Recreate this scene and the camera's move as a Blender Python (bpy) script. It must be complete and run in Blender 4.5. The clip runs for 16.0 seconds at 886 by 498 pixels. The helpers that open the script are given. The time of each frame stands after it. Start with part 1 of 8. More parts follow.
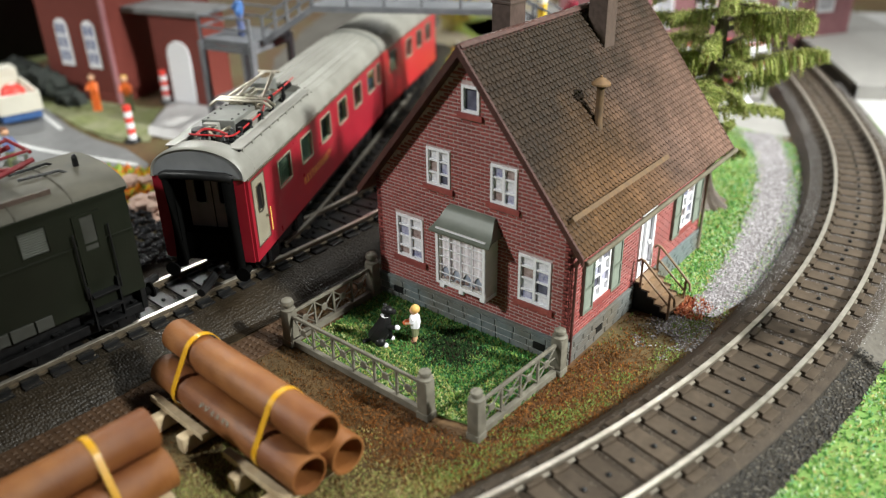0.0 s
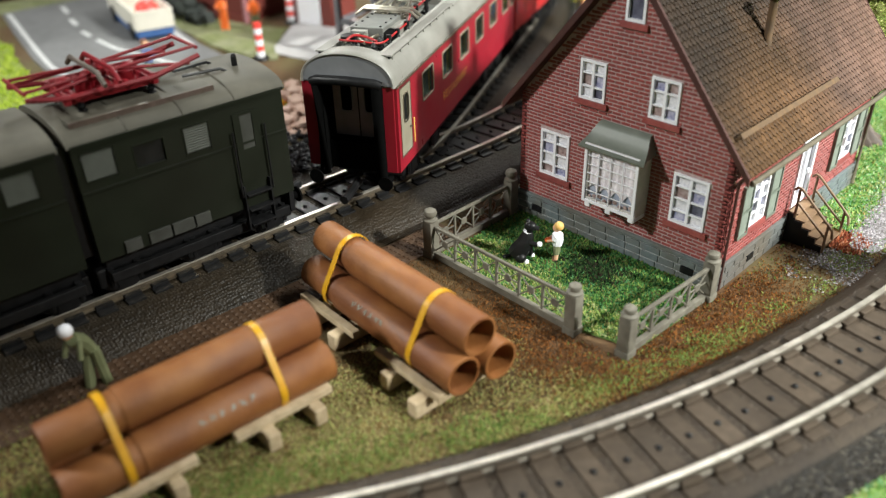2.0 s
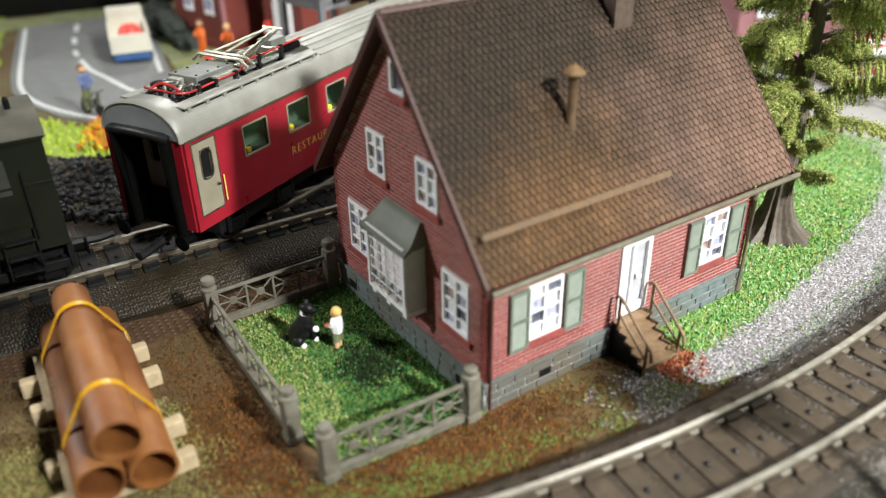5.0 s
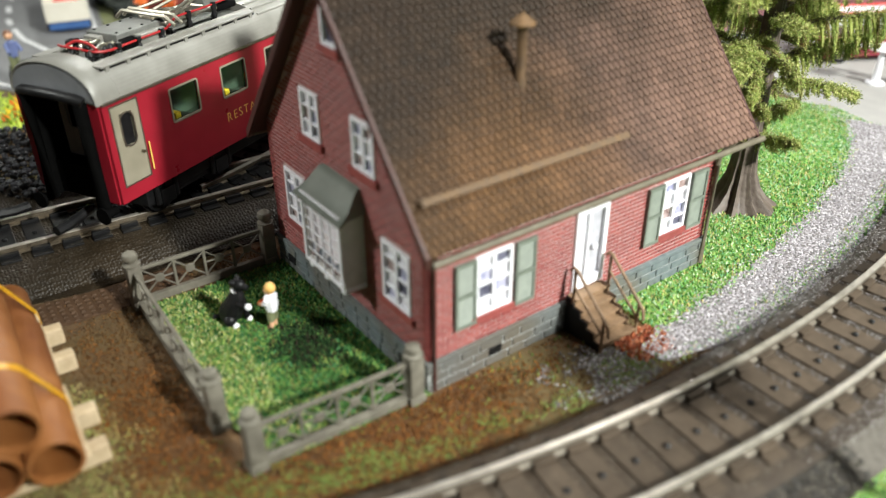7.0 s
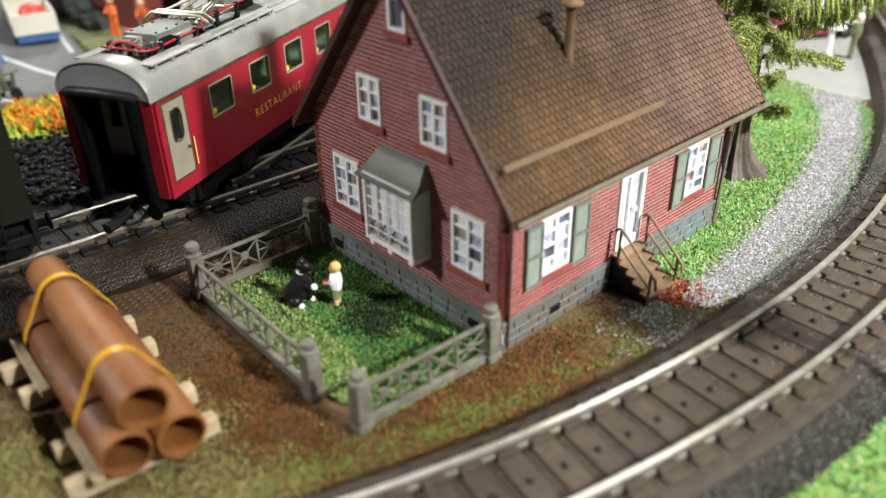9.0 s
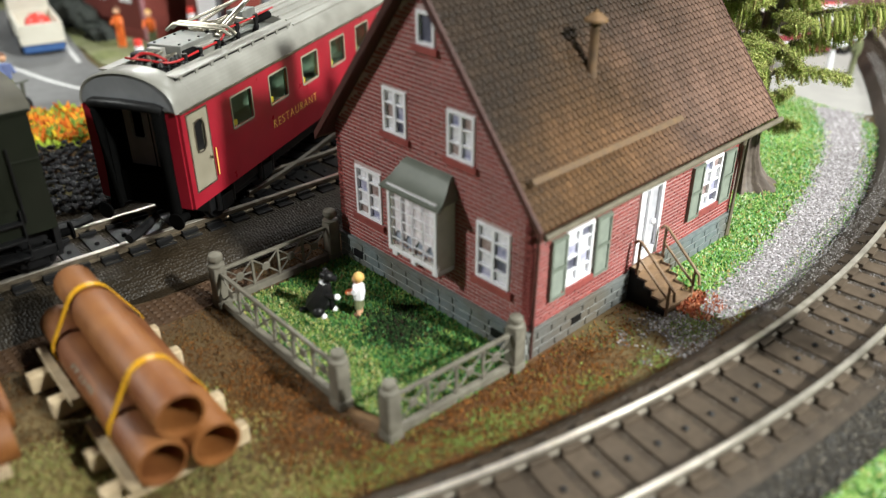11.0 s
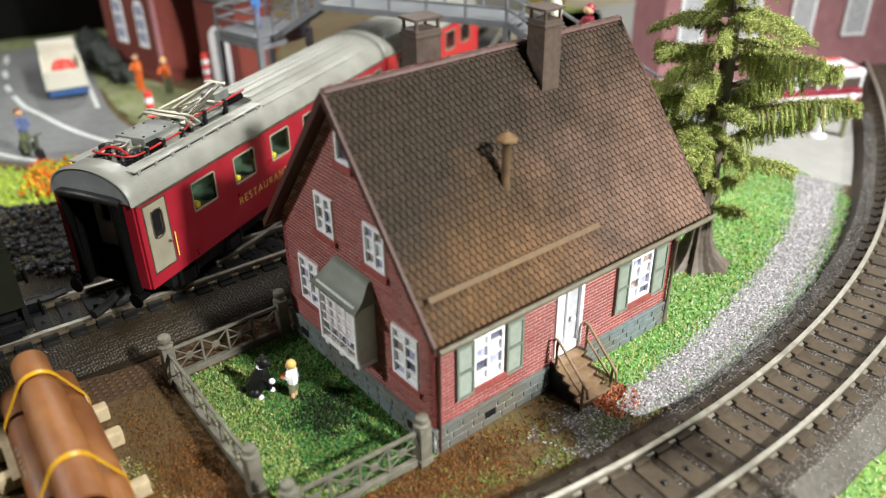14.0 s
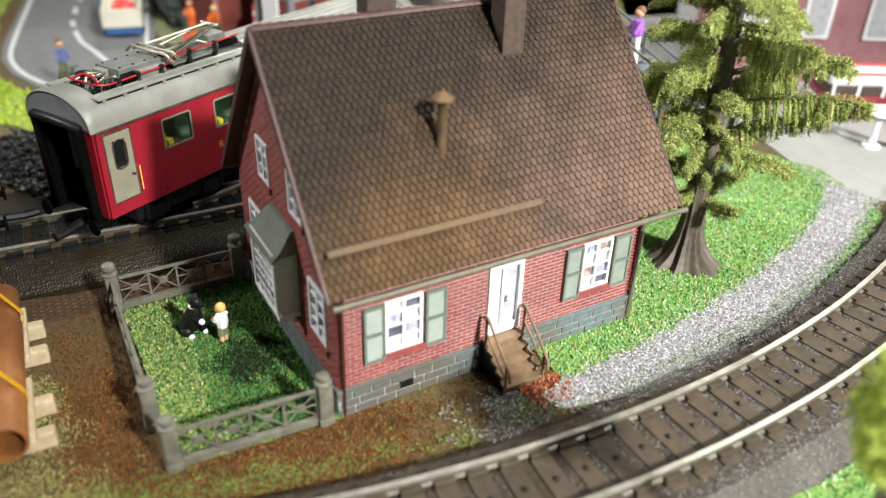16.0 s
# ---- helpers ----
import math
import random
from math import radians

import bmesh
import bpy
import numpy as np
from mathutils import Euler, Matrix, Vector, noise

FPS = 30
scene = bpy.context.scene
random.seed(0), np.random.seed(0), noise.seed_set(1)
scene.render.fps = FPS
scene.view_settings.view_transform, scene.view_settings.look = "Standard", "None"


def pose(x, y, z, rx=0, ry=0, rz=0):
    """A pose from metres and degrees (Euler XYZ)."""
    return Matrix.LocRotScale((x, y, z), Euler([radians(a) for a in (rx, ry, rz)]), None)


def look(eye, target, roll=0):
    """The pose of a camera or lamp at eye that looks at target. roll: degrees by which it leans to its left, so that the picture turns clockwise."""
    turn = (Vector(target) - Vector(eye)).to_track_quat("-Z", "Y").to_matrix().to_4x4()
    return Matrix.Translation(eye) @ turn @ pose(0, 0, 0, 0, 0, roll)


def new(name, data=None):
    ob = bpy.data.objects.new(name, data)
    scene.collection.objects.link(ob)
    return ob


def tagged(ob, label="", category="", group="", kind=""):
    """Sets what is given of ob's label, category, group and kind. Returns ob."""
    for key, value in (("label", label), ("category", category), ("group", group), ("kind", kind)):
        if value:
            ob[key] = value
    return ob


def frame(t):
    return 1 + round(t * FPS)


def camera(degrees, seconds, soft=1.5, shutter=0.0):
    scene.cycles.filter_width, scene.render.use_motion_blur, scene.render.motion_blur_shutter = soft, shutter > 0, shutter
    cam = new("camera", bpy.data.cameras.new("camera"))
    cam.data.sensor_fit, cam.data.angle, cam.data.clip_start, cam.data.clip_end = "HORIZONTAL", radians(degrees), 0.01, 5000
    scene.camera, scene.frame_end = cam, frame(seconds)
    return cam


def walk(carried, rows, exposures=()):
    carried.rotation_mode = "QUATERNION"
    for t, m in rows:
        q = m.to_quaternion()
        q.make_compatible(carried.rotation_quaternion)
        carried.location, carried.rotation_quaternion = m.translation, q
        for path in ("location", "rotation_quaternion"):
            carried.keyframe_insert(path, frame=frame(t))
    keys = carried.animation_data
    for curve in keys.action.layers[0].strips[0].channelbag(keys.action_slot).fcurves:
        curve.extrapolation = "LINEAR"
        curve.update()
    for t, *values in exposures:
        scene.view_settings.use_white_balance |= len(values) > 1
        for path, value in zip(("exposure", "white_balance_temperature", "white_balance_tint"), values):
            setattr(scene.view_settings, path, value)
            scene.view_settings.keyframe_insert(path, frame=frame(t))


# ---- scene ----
cam = camera(58.5, 16.0, soft=1.25)
cam.data.dof.use_dof, cam.data.dof.focus_distance, cam.data.dof.aperture_fstop = True, 0.218, 10.5
# All lengths below are in model units of 3.7 mm (the gauge is 16.5 mm); U turns them into metres.
U = 0.0037
PATH = [
    (0, (-0.493, 1.464, 33.895), (-1.618, 2.834, 32.968), -1.2),
    (0.5, (-1.87, 0.977, 30.341), (-3.019, 2.273, 29.34), -1.1),
    (1, (-2.926, -0.489, 30.431), (-4.117, 0.746, 29.402), -1.2),
    (1.5, (-3.228, -2.368, 31.29), (-4.446, -1.167, 30.253), -1.3),
    (2, (-3.534, -1.919, 31.58), (-4.771, -0.74, 30.54), -1.7),
    (2.5, (-0.756, 5.196, 35.356), (-2.038, 6.306, 34.297), -3.5),
    (2.8, (3.203, 11.451, 35.916), (1.908, 12.529, 34.839), -3.3),
    (3, (4.416, 14.53, 36.21), (3.094, 15.599, 35.157), -2.9),
    (3.2, (4.277, 16.756, 35.885), (2.924, 17.801, 34.847), -2.4),
    (5.3, (6.16, 21.658, 31.325), (4.705, 22.616, 30.34), -1.0),
    (5.5, (6.703, 22.729, 31.995), (5.253, 23.674, 30.992), -1.2),
    (6, (9.086, 27.202, 33.571), (7.655, 28.143, 32.537), -1.1),
    (6.5, (8.045, 26.554, 31.565), (6.622, 27.485, 30.512), -0.6),
    (7, (4.15, 23.711, 28.919), (2.76, 24.724, 27.898), -0.3),
    (7.5, (1.076, 19.188, 27.443), (-0.256, 20.301, 26.449), -0.8),
    (8, (-0.736, 17.946, 25.232), (-1.999, 19.142, 24.244), 0.1),
    (8.5, (-0.466, 17.16, 25.578), (-1.719, 18.353, 24.575), -0.1),
    (9, (2.088, 15.283, 28.714), (0.806, 16.441, 27.705), -1.0),
    (9.5, (2.73, 13.883, 29.684), (1.432, 15.032, 28.686), -1.2),
    (10, (1.773, 13.159, 29.354), (0.477, 14.321, 28.369), -1.0),
    (10.2, (1.527, 13.773, 29.34), (0.245, 14.948, 28.352), -0.8),
    (12.3, (0.775, 12.55, 28.402), (-0.499, 13.753, 27.436), 0.2),
    (12.5, (1.386, 13.341, 28.733), (0.102, 14.539, 27.774), 0.0),
    (13, (2.708, 14.621, 31.296), (1.389, 15.768, 30.324), -1.1),
    (13.5, (4.757, 17.911, 34.694), (3.416, 19.018, 33.706), -1.7),
    (14, (6.341, 20.128, 36.222), (4.979, 21.206, 35.23), -0.9),
    (14.5, (7.852, 23.138, 35.313), (6.462, 24.169, 34.31), -0.3),
    (15, (10.115, 25.916, 34.012), (8.68, 26.86, 32.987), 1.9),
    (15.5, (11.295, 30.064, 34.068), (9.825, 30.954, 33.045), 1.9),
    (16, (11.331, 29.443, 34.206), (9.851, 30.308, 33.176), 1.8),
]
walk(cam, [(t, look(Vector(eye) * U, Vector(target) * U, roll)) for t, eye, target, roll in PATH],
     exposures=[(0.0, 0.0), (0.5, 0.13), (1.0, 0.2), (2.0, 0.2), (2.5, 0.08), (3.2, 0.06), (5.5, 0.0), (16.0, 0.0)])

# ---- world, lights ----
world = bpy.data.worlds.new("hall_air")
scene.world = world
world.use_nodes = True
world.node_tree.nodes["Background"].inputs["Color"].default_value = (0.95, 0.97, 0.96, 1)
world.node_tree.nodes["Background"].inputs["Strength"].default_value = 0.036


def spot_lamp(eye, target, watts, size, colour):
    """A spotlight of the exhibition hall, out of view, in model units."""
    data = bpy.data.lights.new("unseen_spotlight", "AREA")
    data.shape, data.size, data.energy, data.color = "DISK", size * U, watts, colour
    lamp = new("unseen_spotlight", data)
    lamp.matrix_world = look(Vector(eye) * U, Vector(target) * U)
    return lamp


def beam_lamp(eye, target, watts, size, cone, colour):
    """A spotlight with a round beam that fades towards its edge, in model units."""
    data = bpy.data.lights.new("beam_spotlight", "SPOT")
    data.energy, data.color, data.shadow_soft_size = watts, colour, size / 2 * U
    data.spot_size, data.spot_blend = radians(cone), 0.9
    lamp = new("beam_spotlight", data)
    lamp.matrix_world = look(Vector(eye) * U, Vector(target) * U)
    return lamp


# the key lamp, off to the side of the long wall and a little behind the house; its beam fades before the pipes and the engine
beam_lamp((460, 165, 345), (-13, 82, 4), 570, 44, 14.2, (0.97, 0.99, 0.93))
# weaker lamps over the board; the first has no known source, added as fill
spot_lamp((40, 130, 200), (-20, 70, 0), 4.0, 36, (0.96, 0.985, 0.94))
# a far one behind the house, which the rails of the curve mirror
spot_lamp((-174, 293, 240), (-20, 60, 0), 3.4, 60, (0.96, 0.985, 0.94))
spot_lamp((-340, 175, 205), (-40, 40, 0), 7, 50, (0.96, 0.985, 0.94))
# a low lamp before the gable, which throws the hood's shadow to the side
spot_lamp((-220, -270, 265), (-30, 45, 4), 19.5, 36, (0.96, 0.985, 0.94))


# ---- materials ----
def rgb(c):
    return (c[0], c[1], c[2], 1.0)


def mat(name, c1, c2=None, scale=2.0, rough=0.6, bump=0.0, metal=0.0, detail=4.0, stain=None, stain_scale=0.25, stain_amount=0.5,
        island=0.0, spec=0.5, coat=0.0, fine=None, cells=0.0, washes=()):
    """A procedural surface: two scales of noise between c1, c2 and a stain, at the model's real size."""
    m = bpy.data.materials.new(name)
    m.use_nodes = True
    nt = m.node_tree
    n, link = nt.nodes, nt.links
    bsdf = n["Principled BSDF"]
    tc, mp = n.new("ShaderNodeNewGeometry"), n.new("ShaderNodeMapping")
    mp.inputs["Scale"].default_value = (1 / U, 1 / U, 1 / U)
    link.new(tc.outputs["Position"], mp.inputs["Vector"])
    fine_noise = n.new("ShaderNodeTexNoise")
    fine_noise.inputs["Scale"].default_value, fine_noise.inputs["Detail"].default_value = scale, detail
    link.new(mp.outputs["Vector"], fine_noise.inputs["Vector"])
    ramp = n.new("ShaderNodeValToRGB")
    ramp.color_ramp.elements[0].position, ramp.color_ramp.elements[1].position = 0.32, 0.68
    ramp.color_ramp.elements[0].color = rgb(c1)
    ramp.color_ramp.elements[1].color = rgb(c2 or [min(1, v * 1.25) for v in c1])
    link.new(fine_noise.outputs["Fac"], ramp.inputs["Fac"])
    colour = ramp.outputs["Color"]
    if stain:
        coarse = n.new("ShaderNodeTexNoise")
        coarse.inputs["Scale"].default_value, coarse.inputs["Detail"].default_value = stain_scale, 5.0
        link.new(mp.outputs["Vector"], coarse.inputs["Vector"])
        sr = n.new("ShaderNodeMapRange")
        sr.inputs["From Min"].default_value, sr.inputs["From Max"].default_value = 0.42, 0.66
        sr.inputs["To Max"].default_value = stain_amount
        link.new(coarse.outputs["Fac"], sr.inputs["Value"])
        mix = n.new("ShaderNodeMix")
        mix.data_type = "RGBA"
        link.new(sr.outputs["Result"], mix.inputs[0])
        link.new(colour, mix.inputs[6])
        mix.inputs[7].default_value = rgb(stain)
        colour = mix.outputs[2]
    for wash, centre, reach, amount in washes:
        # a run of colour wash with a soft, ragged edge round its own centre
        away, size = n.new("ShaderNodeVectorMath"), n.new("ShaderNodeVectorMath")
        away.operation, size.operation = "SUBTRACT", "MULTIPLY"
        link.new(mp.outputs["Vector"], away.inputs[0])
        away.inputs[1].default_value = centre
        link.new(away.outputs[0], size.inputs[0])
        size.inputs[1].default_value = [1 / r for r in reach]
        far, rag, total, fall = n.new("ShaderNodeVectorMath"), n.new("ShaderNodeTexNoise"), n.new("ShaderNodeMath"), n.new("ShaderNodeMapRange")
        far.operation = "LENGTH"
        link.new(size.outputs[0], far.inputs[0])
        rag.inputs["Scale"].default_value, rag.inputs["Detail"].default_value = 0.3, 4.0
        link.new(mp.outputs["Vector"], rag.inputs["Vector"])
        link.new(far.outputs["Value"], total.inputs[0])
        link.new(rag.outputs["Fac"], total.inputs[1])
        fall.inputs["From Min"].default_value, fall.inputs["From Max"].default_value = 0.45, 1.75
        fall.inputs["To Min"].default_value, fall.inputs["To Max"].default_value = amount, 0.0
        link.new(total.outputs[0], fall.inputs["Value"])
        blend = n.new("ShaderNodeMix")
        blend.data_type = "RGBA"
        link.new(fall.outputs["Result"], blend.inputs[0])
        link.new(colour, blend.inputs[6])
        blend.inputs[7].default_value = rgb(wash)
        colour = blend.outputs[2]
    if island:
        geo, hsv, mr = n.new("ShaderNodeNewGeometry"), n.new("ShaderNodeHueSaturation"), n.new("ShaderNodeMapRange")
        mr.inputs["To Min"].default_value, mr.inputs["To Max"].default_value = 1 - island, 1 + island
        info, add, fract = n.new("ShaderNodeObjectInfo"), n.new("ShaderNodeMath"), n.new("ShaderNodeMath")
        add.operation, fract.operation = "ADD", "FRACT"
        link.new(geo.outputs["Random Per Island"], add.inputs[0])
        link.new(info.outputs["Random"], add.inputs[1])
        link.new(add.outputs[0], fract.inputs[0])
        link.new(fract.outputs[0], mr.inputs["Value"])
        link.new(mr.outputs["Result"], hsv.inputs["Value"])
        link.new(colour, hsv.inputs["Color"])
        colour = hsv.outputs["Color"]
    link.new(colour, bsdf.inputs["Base Color"])
    rr = n.new("ShaderNodeMapRange")
    rr.inputs["To Min"].default_value, rr.inputs["To Max"].default_value = max(0.02, rough - 0.12), min(1, rough + 0.12)
    link.new(fine_noise.outputs["Fac"], rr.inputs["Value"])
    link.new(rr.outputs["Result"], bsdf.inputs["Roughness"])
    bsdf.inputs["Metallic"].default_value = metal
    bsdf.inputs["Specular IOR Level"].default_value = spec
    bsdf.inputs["Coat Weight"].default_value = coat
    if bump:
        b = n.new("ShaderNodeBump")
        b.inputs["Strength"].default_value, b.inputs["Distance"].default_value = min(1.0, bump), 0.12 * U
        if cells:
            cell = n.new("ShaderNodeTexVoronoi")
            cell.inputs["Scale"].default_value, cell.inputs["Randomness"].default_value = cells, 0.55
            link.new(mp.outputs["Vector"], cell.inputs["Vector"])
            b.invert = True
            link.new(cell.outputs["Distance"], b.inputs["Height"])
        elif fine:
            f2 = n.new("ShaderNodeTexNoise")
            f2.inputs["Scale"].default_value, f2.inputs["Detail"].default_value = fine, 3.0
            link.new(mp.outputs["Vector"], f2.inputs["Vector"])
            link.new(f2.outputs["Fac"], b.inputs["Height"])
        else:
            link.new(fine_noise.outputs["Fac"], b.inputs["Height"])
        link.new(b.outputs["Normal"], bsdf.inputs["Normal"])
    return m


def islands(name, colours, rough=0.8, spec=0.3):
    """Scattered small pieces, each in one of several colours."""
    m = bpy.data.materials.new(name)
    m.use_nodes = True
    n, link = m.node_tree.nodes, m.node_tree.links
    geo, ramp = n.new("ShaderNodeNewGeometry"), n.new("ShaderNodeValToRGB")
    ramp.color_ramp.interpolation = "CONSTANT"
    els = ramp.color_ramp.elements
    while len(els) < len(colours):
        els.new(0.5)
    for k, c in enumerate(colours):
        els[k].position, els[k].color = k / len(colours), rgb(c)
    link.new(geo.outputs["Random Per Island"], ramp.inputs["Fac"])
    link.new(ramp.outputs["Color"], n["Principled BSDF"].inputs["Base Color"])
    n["Principled BSDF"].inputs["Roughness"].default_value = rough
    n["Principled BSDF"].inputs["Specular IOR Level"].default_value = spec
    return m


def glass_mat(name, tint, rough=0.05):
    m = bpy.data.materials.new(name)
    m.use_nodes = True
    b = m.node_tree.nodes["Principled BSDF"]
    b.inputs["Base Color"].default_value = rgb(tint)
    b.inputs["Roughness"].default_value, b.inputs["Transmission Weight"].default_value, b.inputs["IOR"].default_value = rough, 1.0, 1.3
    return m


BRICK = mat("red_brick_plastic", (0.225, 0.050, 0.045), (0.30, 0.075, 0.066), 3.0, 0.5, 0.15, stain=(0.17, 0.045, 0.045), stain_scale=0.35, island=0.12)
MORTAR = mat("pale_mortar", (0.35, 0.245, 0.235), (0.47, 0.365, 0.355), 4.0, 0.8, 0.1)
PLINTH = mat("grey_green_plinth_stone", (0.10, 0.125, 0.13), (0.15, 0.18, 0.185), 2.0, 0.6, 0.2, stain=(0.11, 0.09, 0.06), stain_scale=0.3, stain_amount=0.7,
             washes=(((0.095, 0.07, 0.052), (-22.6, 46.0, 0.5), (2.5, 8.0, 3.5), 0.8),))
PLINTH_JOINT = mat("pale_plinth_joint", (0.20, 0.21, 0.20), (0.42, 0.44, 0.43), 3.0, 0.7)
# first wash paints brighter light on the far half; the orange ones are rust
TILE = mat("weathered_tile_lit_far_end", (0.01932, 0.0115, 0.0069), (0.03496, 0.02116, 0.01288), 1.6, 0.6, 0.2, stain=(0.020, 0.0135, 0.008), stain_scale=0.11, stain_amount=0.6, island=0.16, spec=0.2,
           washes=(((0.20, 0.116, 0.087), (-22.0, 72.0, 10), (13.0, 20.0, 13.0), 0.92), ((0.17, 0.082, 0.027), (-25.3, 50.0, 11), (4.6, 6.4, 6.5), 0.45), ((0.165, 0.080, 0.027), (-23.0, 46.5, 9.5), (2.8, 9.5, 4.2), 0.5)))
TILE_BED = mat("dark_grime_in_the_joints", (0.028, 0.0175, 0.012), (0.045, 0.029, 0.020), 1.5, 0.8)
RIDGE_TILE = mat("red_brown_ridge_tile", (0.050, 0.022, 0.017), (0.085, 0.038, 0.030), 2.2, 0.5, 0.15, island=0.15, spec=0.3)
DARK_RUST = mat("dark_brown_rust", (0.055, 0.030, 0.014), (0.10, 0.054, 0.022), 1.2, 0.7, 0.2, stain=(0.03, 0.02, 0.012), stain_scale=0.5)
RUST = mat("rusty_orange_wash", (0.095, 0.052, 0.021), (0.15, 0.082, 0.032), 2.5, 0.7, 0.2, stain=(0.06, 0.04, 0.023), stain_scale=0.5)
VERGE = mat("red_brown_verge_board", (0.045, 0.015, 0.012), (0.068, 0.023, 0.018), 2.5, 0.55, 0.1)
WHITE = mat("white_window_plastic", (0.78, 0.78, 0.82), (0.84, 0.84, 0.88), 3.0, 0.4, 0.05)
CURTAIN = mat("printed_lace_curtain", (0.55, 0.55, 0.60), (0.75, 0.74, 0.76), 5.0, 0.8)
PANE_DARK = mat("dark_room_behind", (0.06, 0.06, 0.09), (0.13, 0.13, 0.18), 2.0, 0.35)
PANE_ROSE = mat("brown_rose_curtain_print", (0.20, 0.13, 0.12), (0.40, 0.32, 0.31), 2.5, 0.3)
PANE_BLUE = mat("lilac_curtain_print", (0.17, 0.18, 0.32), (0.50, 0.49, 0.60), 3.0, 0.3)
LACE = mat("pink_white_lace", (0.62, 0.57, 0.61), (0.82, 0.78, 0.81), 5.0, 0.8, 0.1)
PANE_BAY = mat("grey_blue_room_print", (0.20, 0.24, 0.32), (0.40, 0.43, 0.52), 1.6, 0.4)
GREY_DOOR = mat("grey_door_pane", (0.36, 0.36, 0.40), (0.5, 0.5, 0.54), 1.5, 0.35)
SHUTTER = mat("grey_green_shutter", (0.125, 0.148, 0.12), (0.16, 0.187, 0.152), 2.0, 0.5, 0.1)
BAY_ROOF = mat("dull_green_bay_roof", (0.125, 0.140, 0.115), (0.16, 0.175, 0.145), 0.9, 0.42, 0.08)
BAY_BODY = mat("grey_white_bay_body", (0.50, 0.48, 0.45), (0.58, 0.56, 0.53), 1.5, 0.5, 0.05)
CHIMNEY = mat("dark_brown_chimney", (0.055, 0.035, 0.028), (0.085, 0.055, 0.045), 2.5, 0.55, 0.2)
STEP = mat("brown_step_plastic", (0.18, 0.112, 0.062), (0.25, 0.158, 0.09), 2.5, 0.6, 0.2, stain=(0.12, 0.075, 0.045), stain_scale=0.7)
FENCE = mat("grey_brown_fence", (0.1098, 0.1008, 0.0784), (0.1736, 0.1602, 0.1266), 1.5, 0.6, 0.2, stain=(0.0784, 0.0672, 0.05376), stain_scale=0.4)
GUTTER = mat("olive_brown_gutter", (0.095, 0.08, 0.055), (0.14, 0.12, 0.085), 1.5, 0.5, 0.1)
PIPE = mat("rusty_steel_pipe", (0.225, 0.080, 0.020), (0.305, 0.120, 0.034), 0.7, 0.55, 0.25, stain=(0.135, 0.038, 0.013), stain_scale=0.22, stain_amount=0.7, fine=6)
STRAP = mat("yellow_paper_strap", (0.62, 0.30, 0.010), (0.70, 0.37, 0.016), 2.0, 0.35, 0.05)
TIMBER = mat("pale_raw_timber", (0.48, 0.37, 0.23), (0.60, 0.48, 0.32), 2.0, 0.7, 0.15, stain=(0.34, 0.25, 0.15), stain_scale=0.6)
RAIL_STEEL = mat("worn_nickel_rail", (0.56, 0.515, 0.445), (0.74, 0.69, 0.61), 1.5, 0.38, 0.25, metal=0.75)
RAIL_RUST = mat("dull_beige_rail_web", (0.13, 0.112, 0.088), (0.20, 0.175, 0.14), 2.0, 0.5, 0.2, metal=0.3)
SLEEPER = mat("dusty_brown_sleeper", (0.060, 0.043, 0.029), (0.086, 0.064, 0.045), 2.0, 0.65, 0.25, stain=(0.042, 0.031, 0.022), stain_scale=0.4, island=0.14, spec=0.3)
BED = mat("grey_brown_roadbed", (0.038, 0.027, 0.0185), (0.062, 0.046, 0.032), 1.2, 0.6, 0.5, stain=(0.025, 0.018, 0.013), stain_scale=0.12, fine=5, spec=0.25)
BACK_BED = mat("black_studded_roadbed", (0.012, 0.0095, 0.0065), (0.021, 0.016, 0.010), 2.0, 0.42, 0.7, stain=(0.032, 0.021, 0.011), stain_scale=0.1, cells=4.6, spec=0.2)
BLACK = mat("black_plastic", (0.005, 0.005, 0.0055), (0.010, 0.010, 0.0105), 2.0, 0.45, 0.1, spec=0.25)
EARTH = mat("brown_scatter_earth", (0.0696, 0.0372, 0.0144), (0.12, 0.0648, 0.024), 1.6, 0.9, 0.6, stain=(0.095, 0.085, 0.028), stain_scale=0.13, stain_amount=0.75, fine=5, detail=8, washes=(((0.12, 0.048, 0.014), (-21.5, 39.0, 0), (4.8, 8.0, 9), 0.85), ((0.32, 0.26, 0.11), (-27, 13, 0), (15, 12, 9), 0.85), ((0.13, 0.060, 0.020), (-31, 30.0, 0), (7.5, 3.0, 9), 0.6), ((0.042, 0.028, 0.015), (-44, 18, 0), (5, 15, 9), 0.8)))
LAWN = mat("green_flocked_base", (0.10, 0.21, 0.045), (0.17, 0.31, 0.07), 2.0, 0.95, 0.5, stain=(0.24, 0.30, 0.085), stain_scale=0.3)
GARDEN = mat("dark_green_garden_base", (0.065, 0.156, 0.039), (0.143, 0.26, 0.065), 1.8, 0.95, 0.5, stain=(0.234, 0.299, 0.078), stain_scale=0.25)
GRAVEL = mat("pale_gravel_base", (0.16, 0.155, 0.16), (0.28, 0.27, 0.28), 2.5, 0.9, 0.6)
PAVING = mat("brown_paving_sheet", (0.052, 0.029, 0.016), (0.080, 0.045, 0.025), 1.5, 0.6, 0.3, spec=0.25)
ROAD = mat("grey_road_card", (0.13, 0.13, 0.132), (0.17, 0.17, 0.172), 0.6, 0.75, 0.1)
LINE = mat("white_road_marking", (0.5, 0.5, 0.5), (0.58, 0.58, 0.58), 1.5, 0.7)
LIME = mat("lime_flock_base", (0.17, 0.22, 0.03), (0.24, 0.30, 0.05), 1.2, 0.95, 0.4)
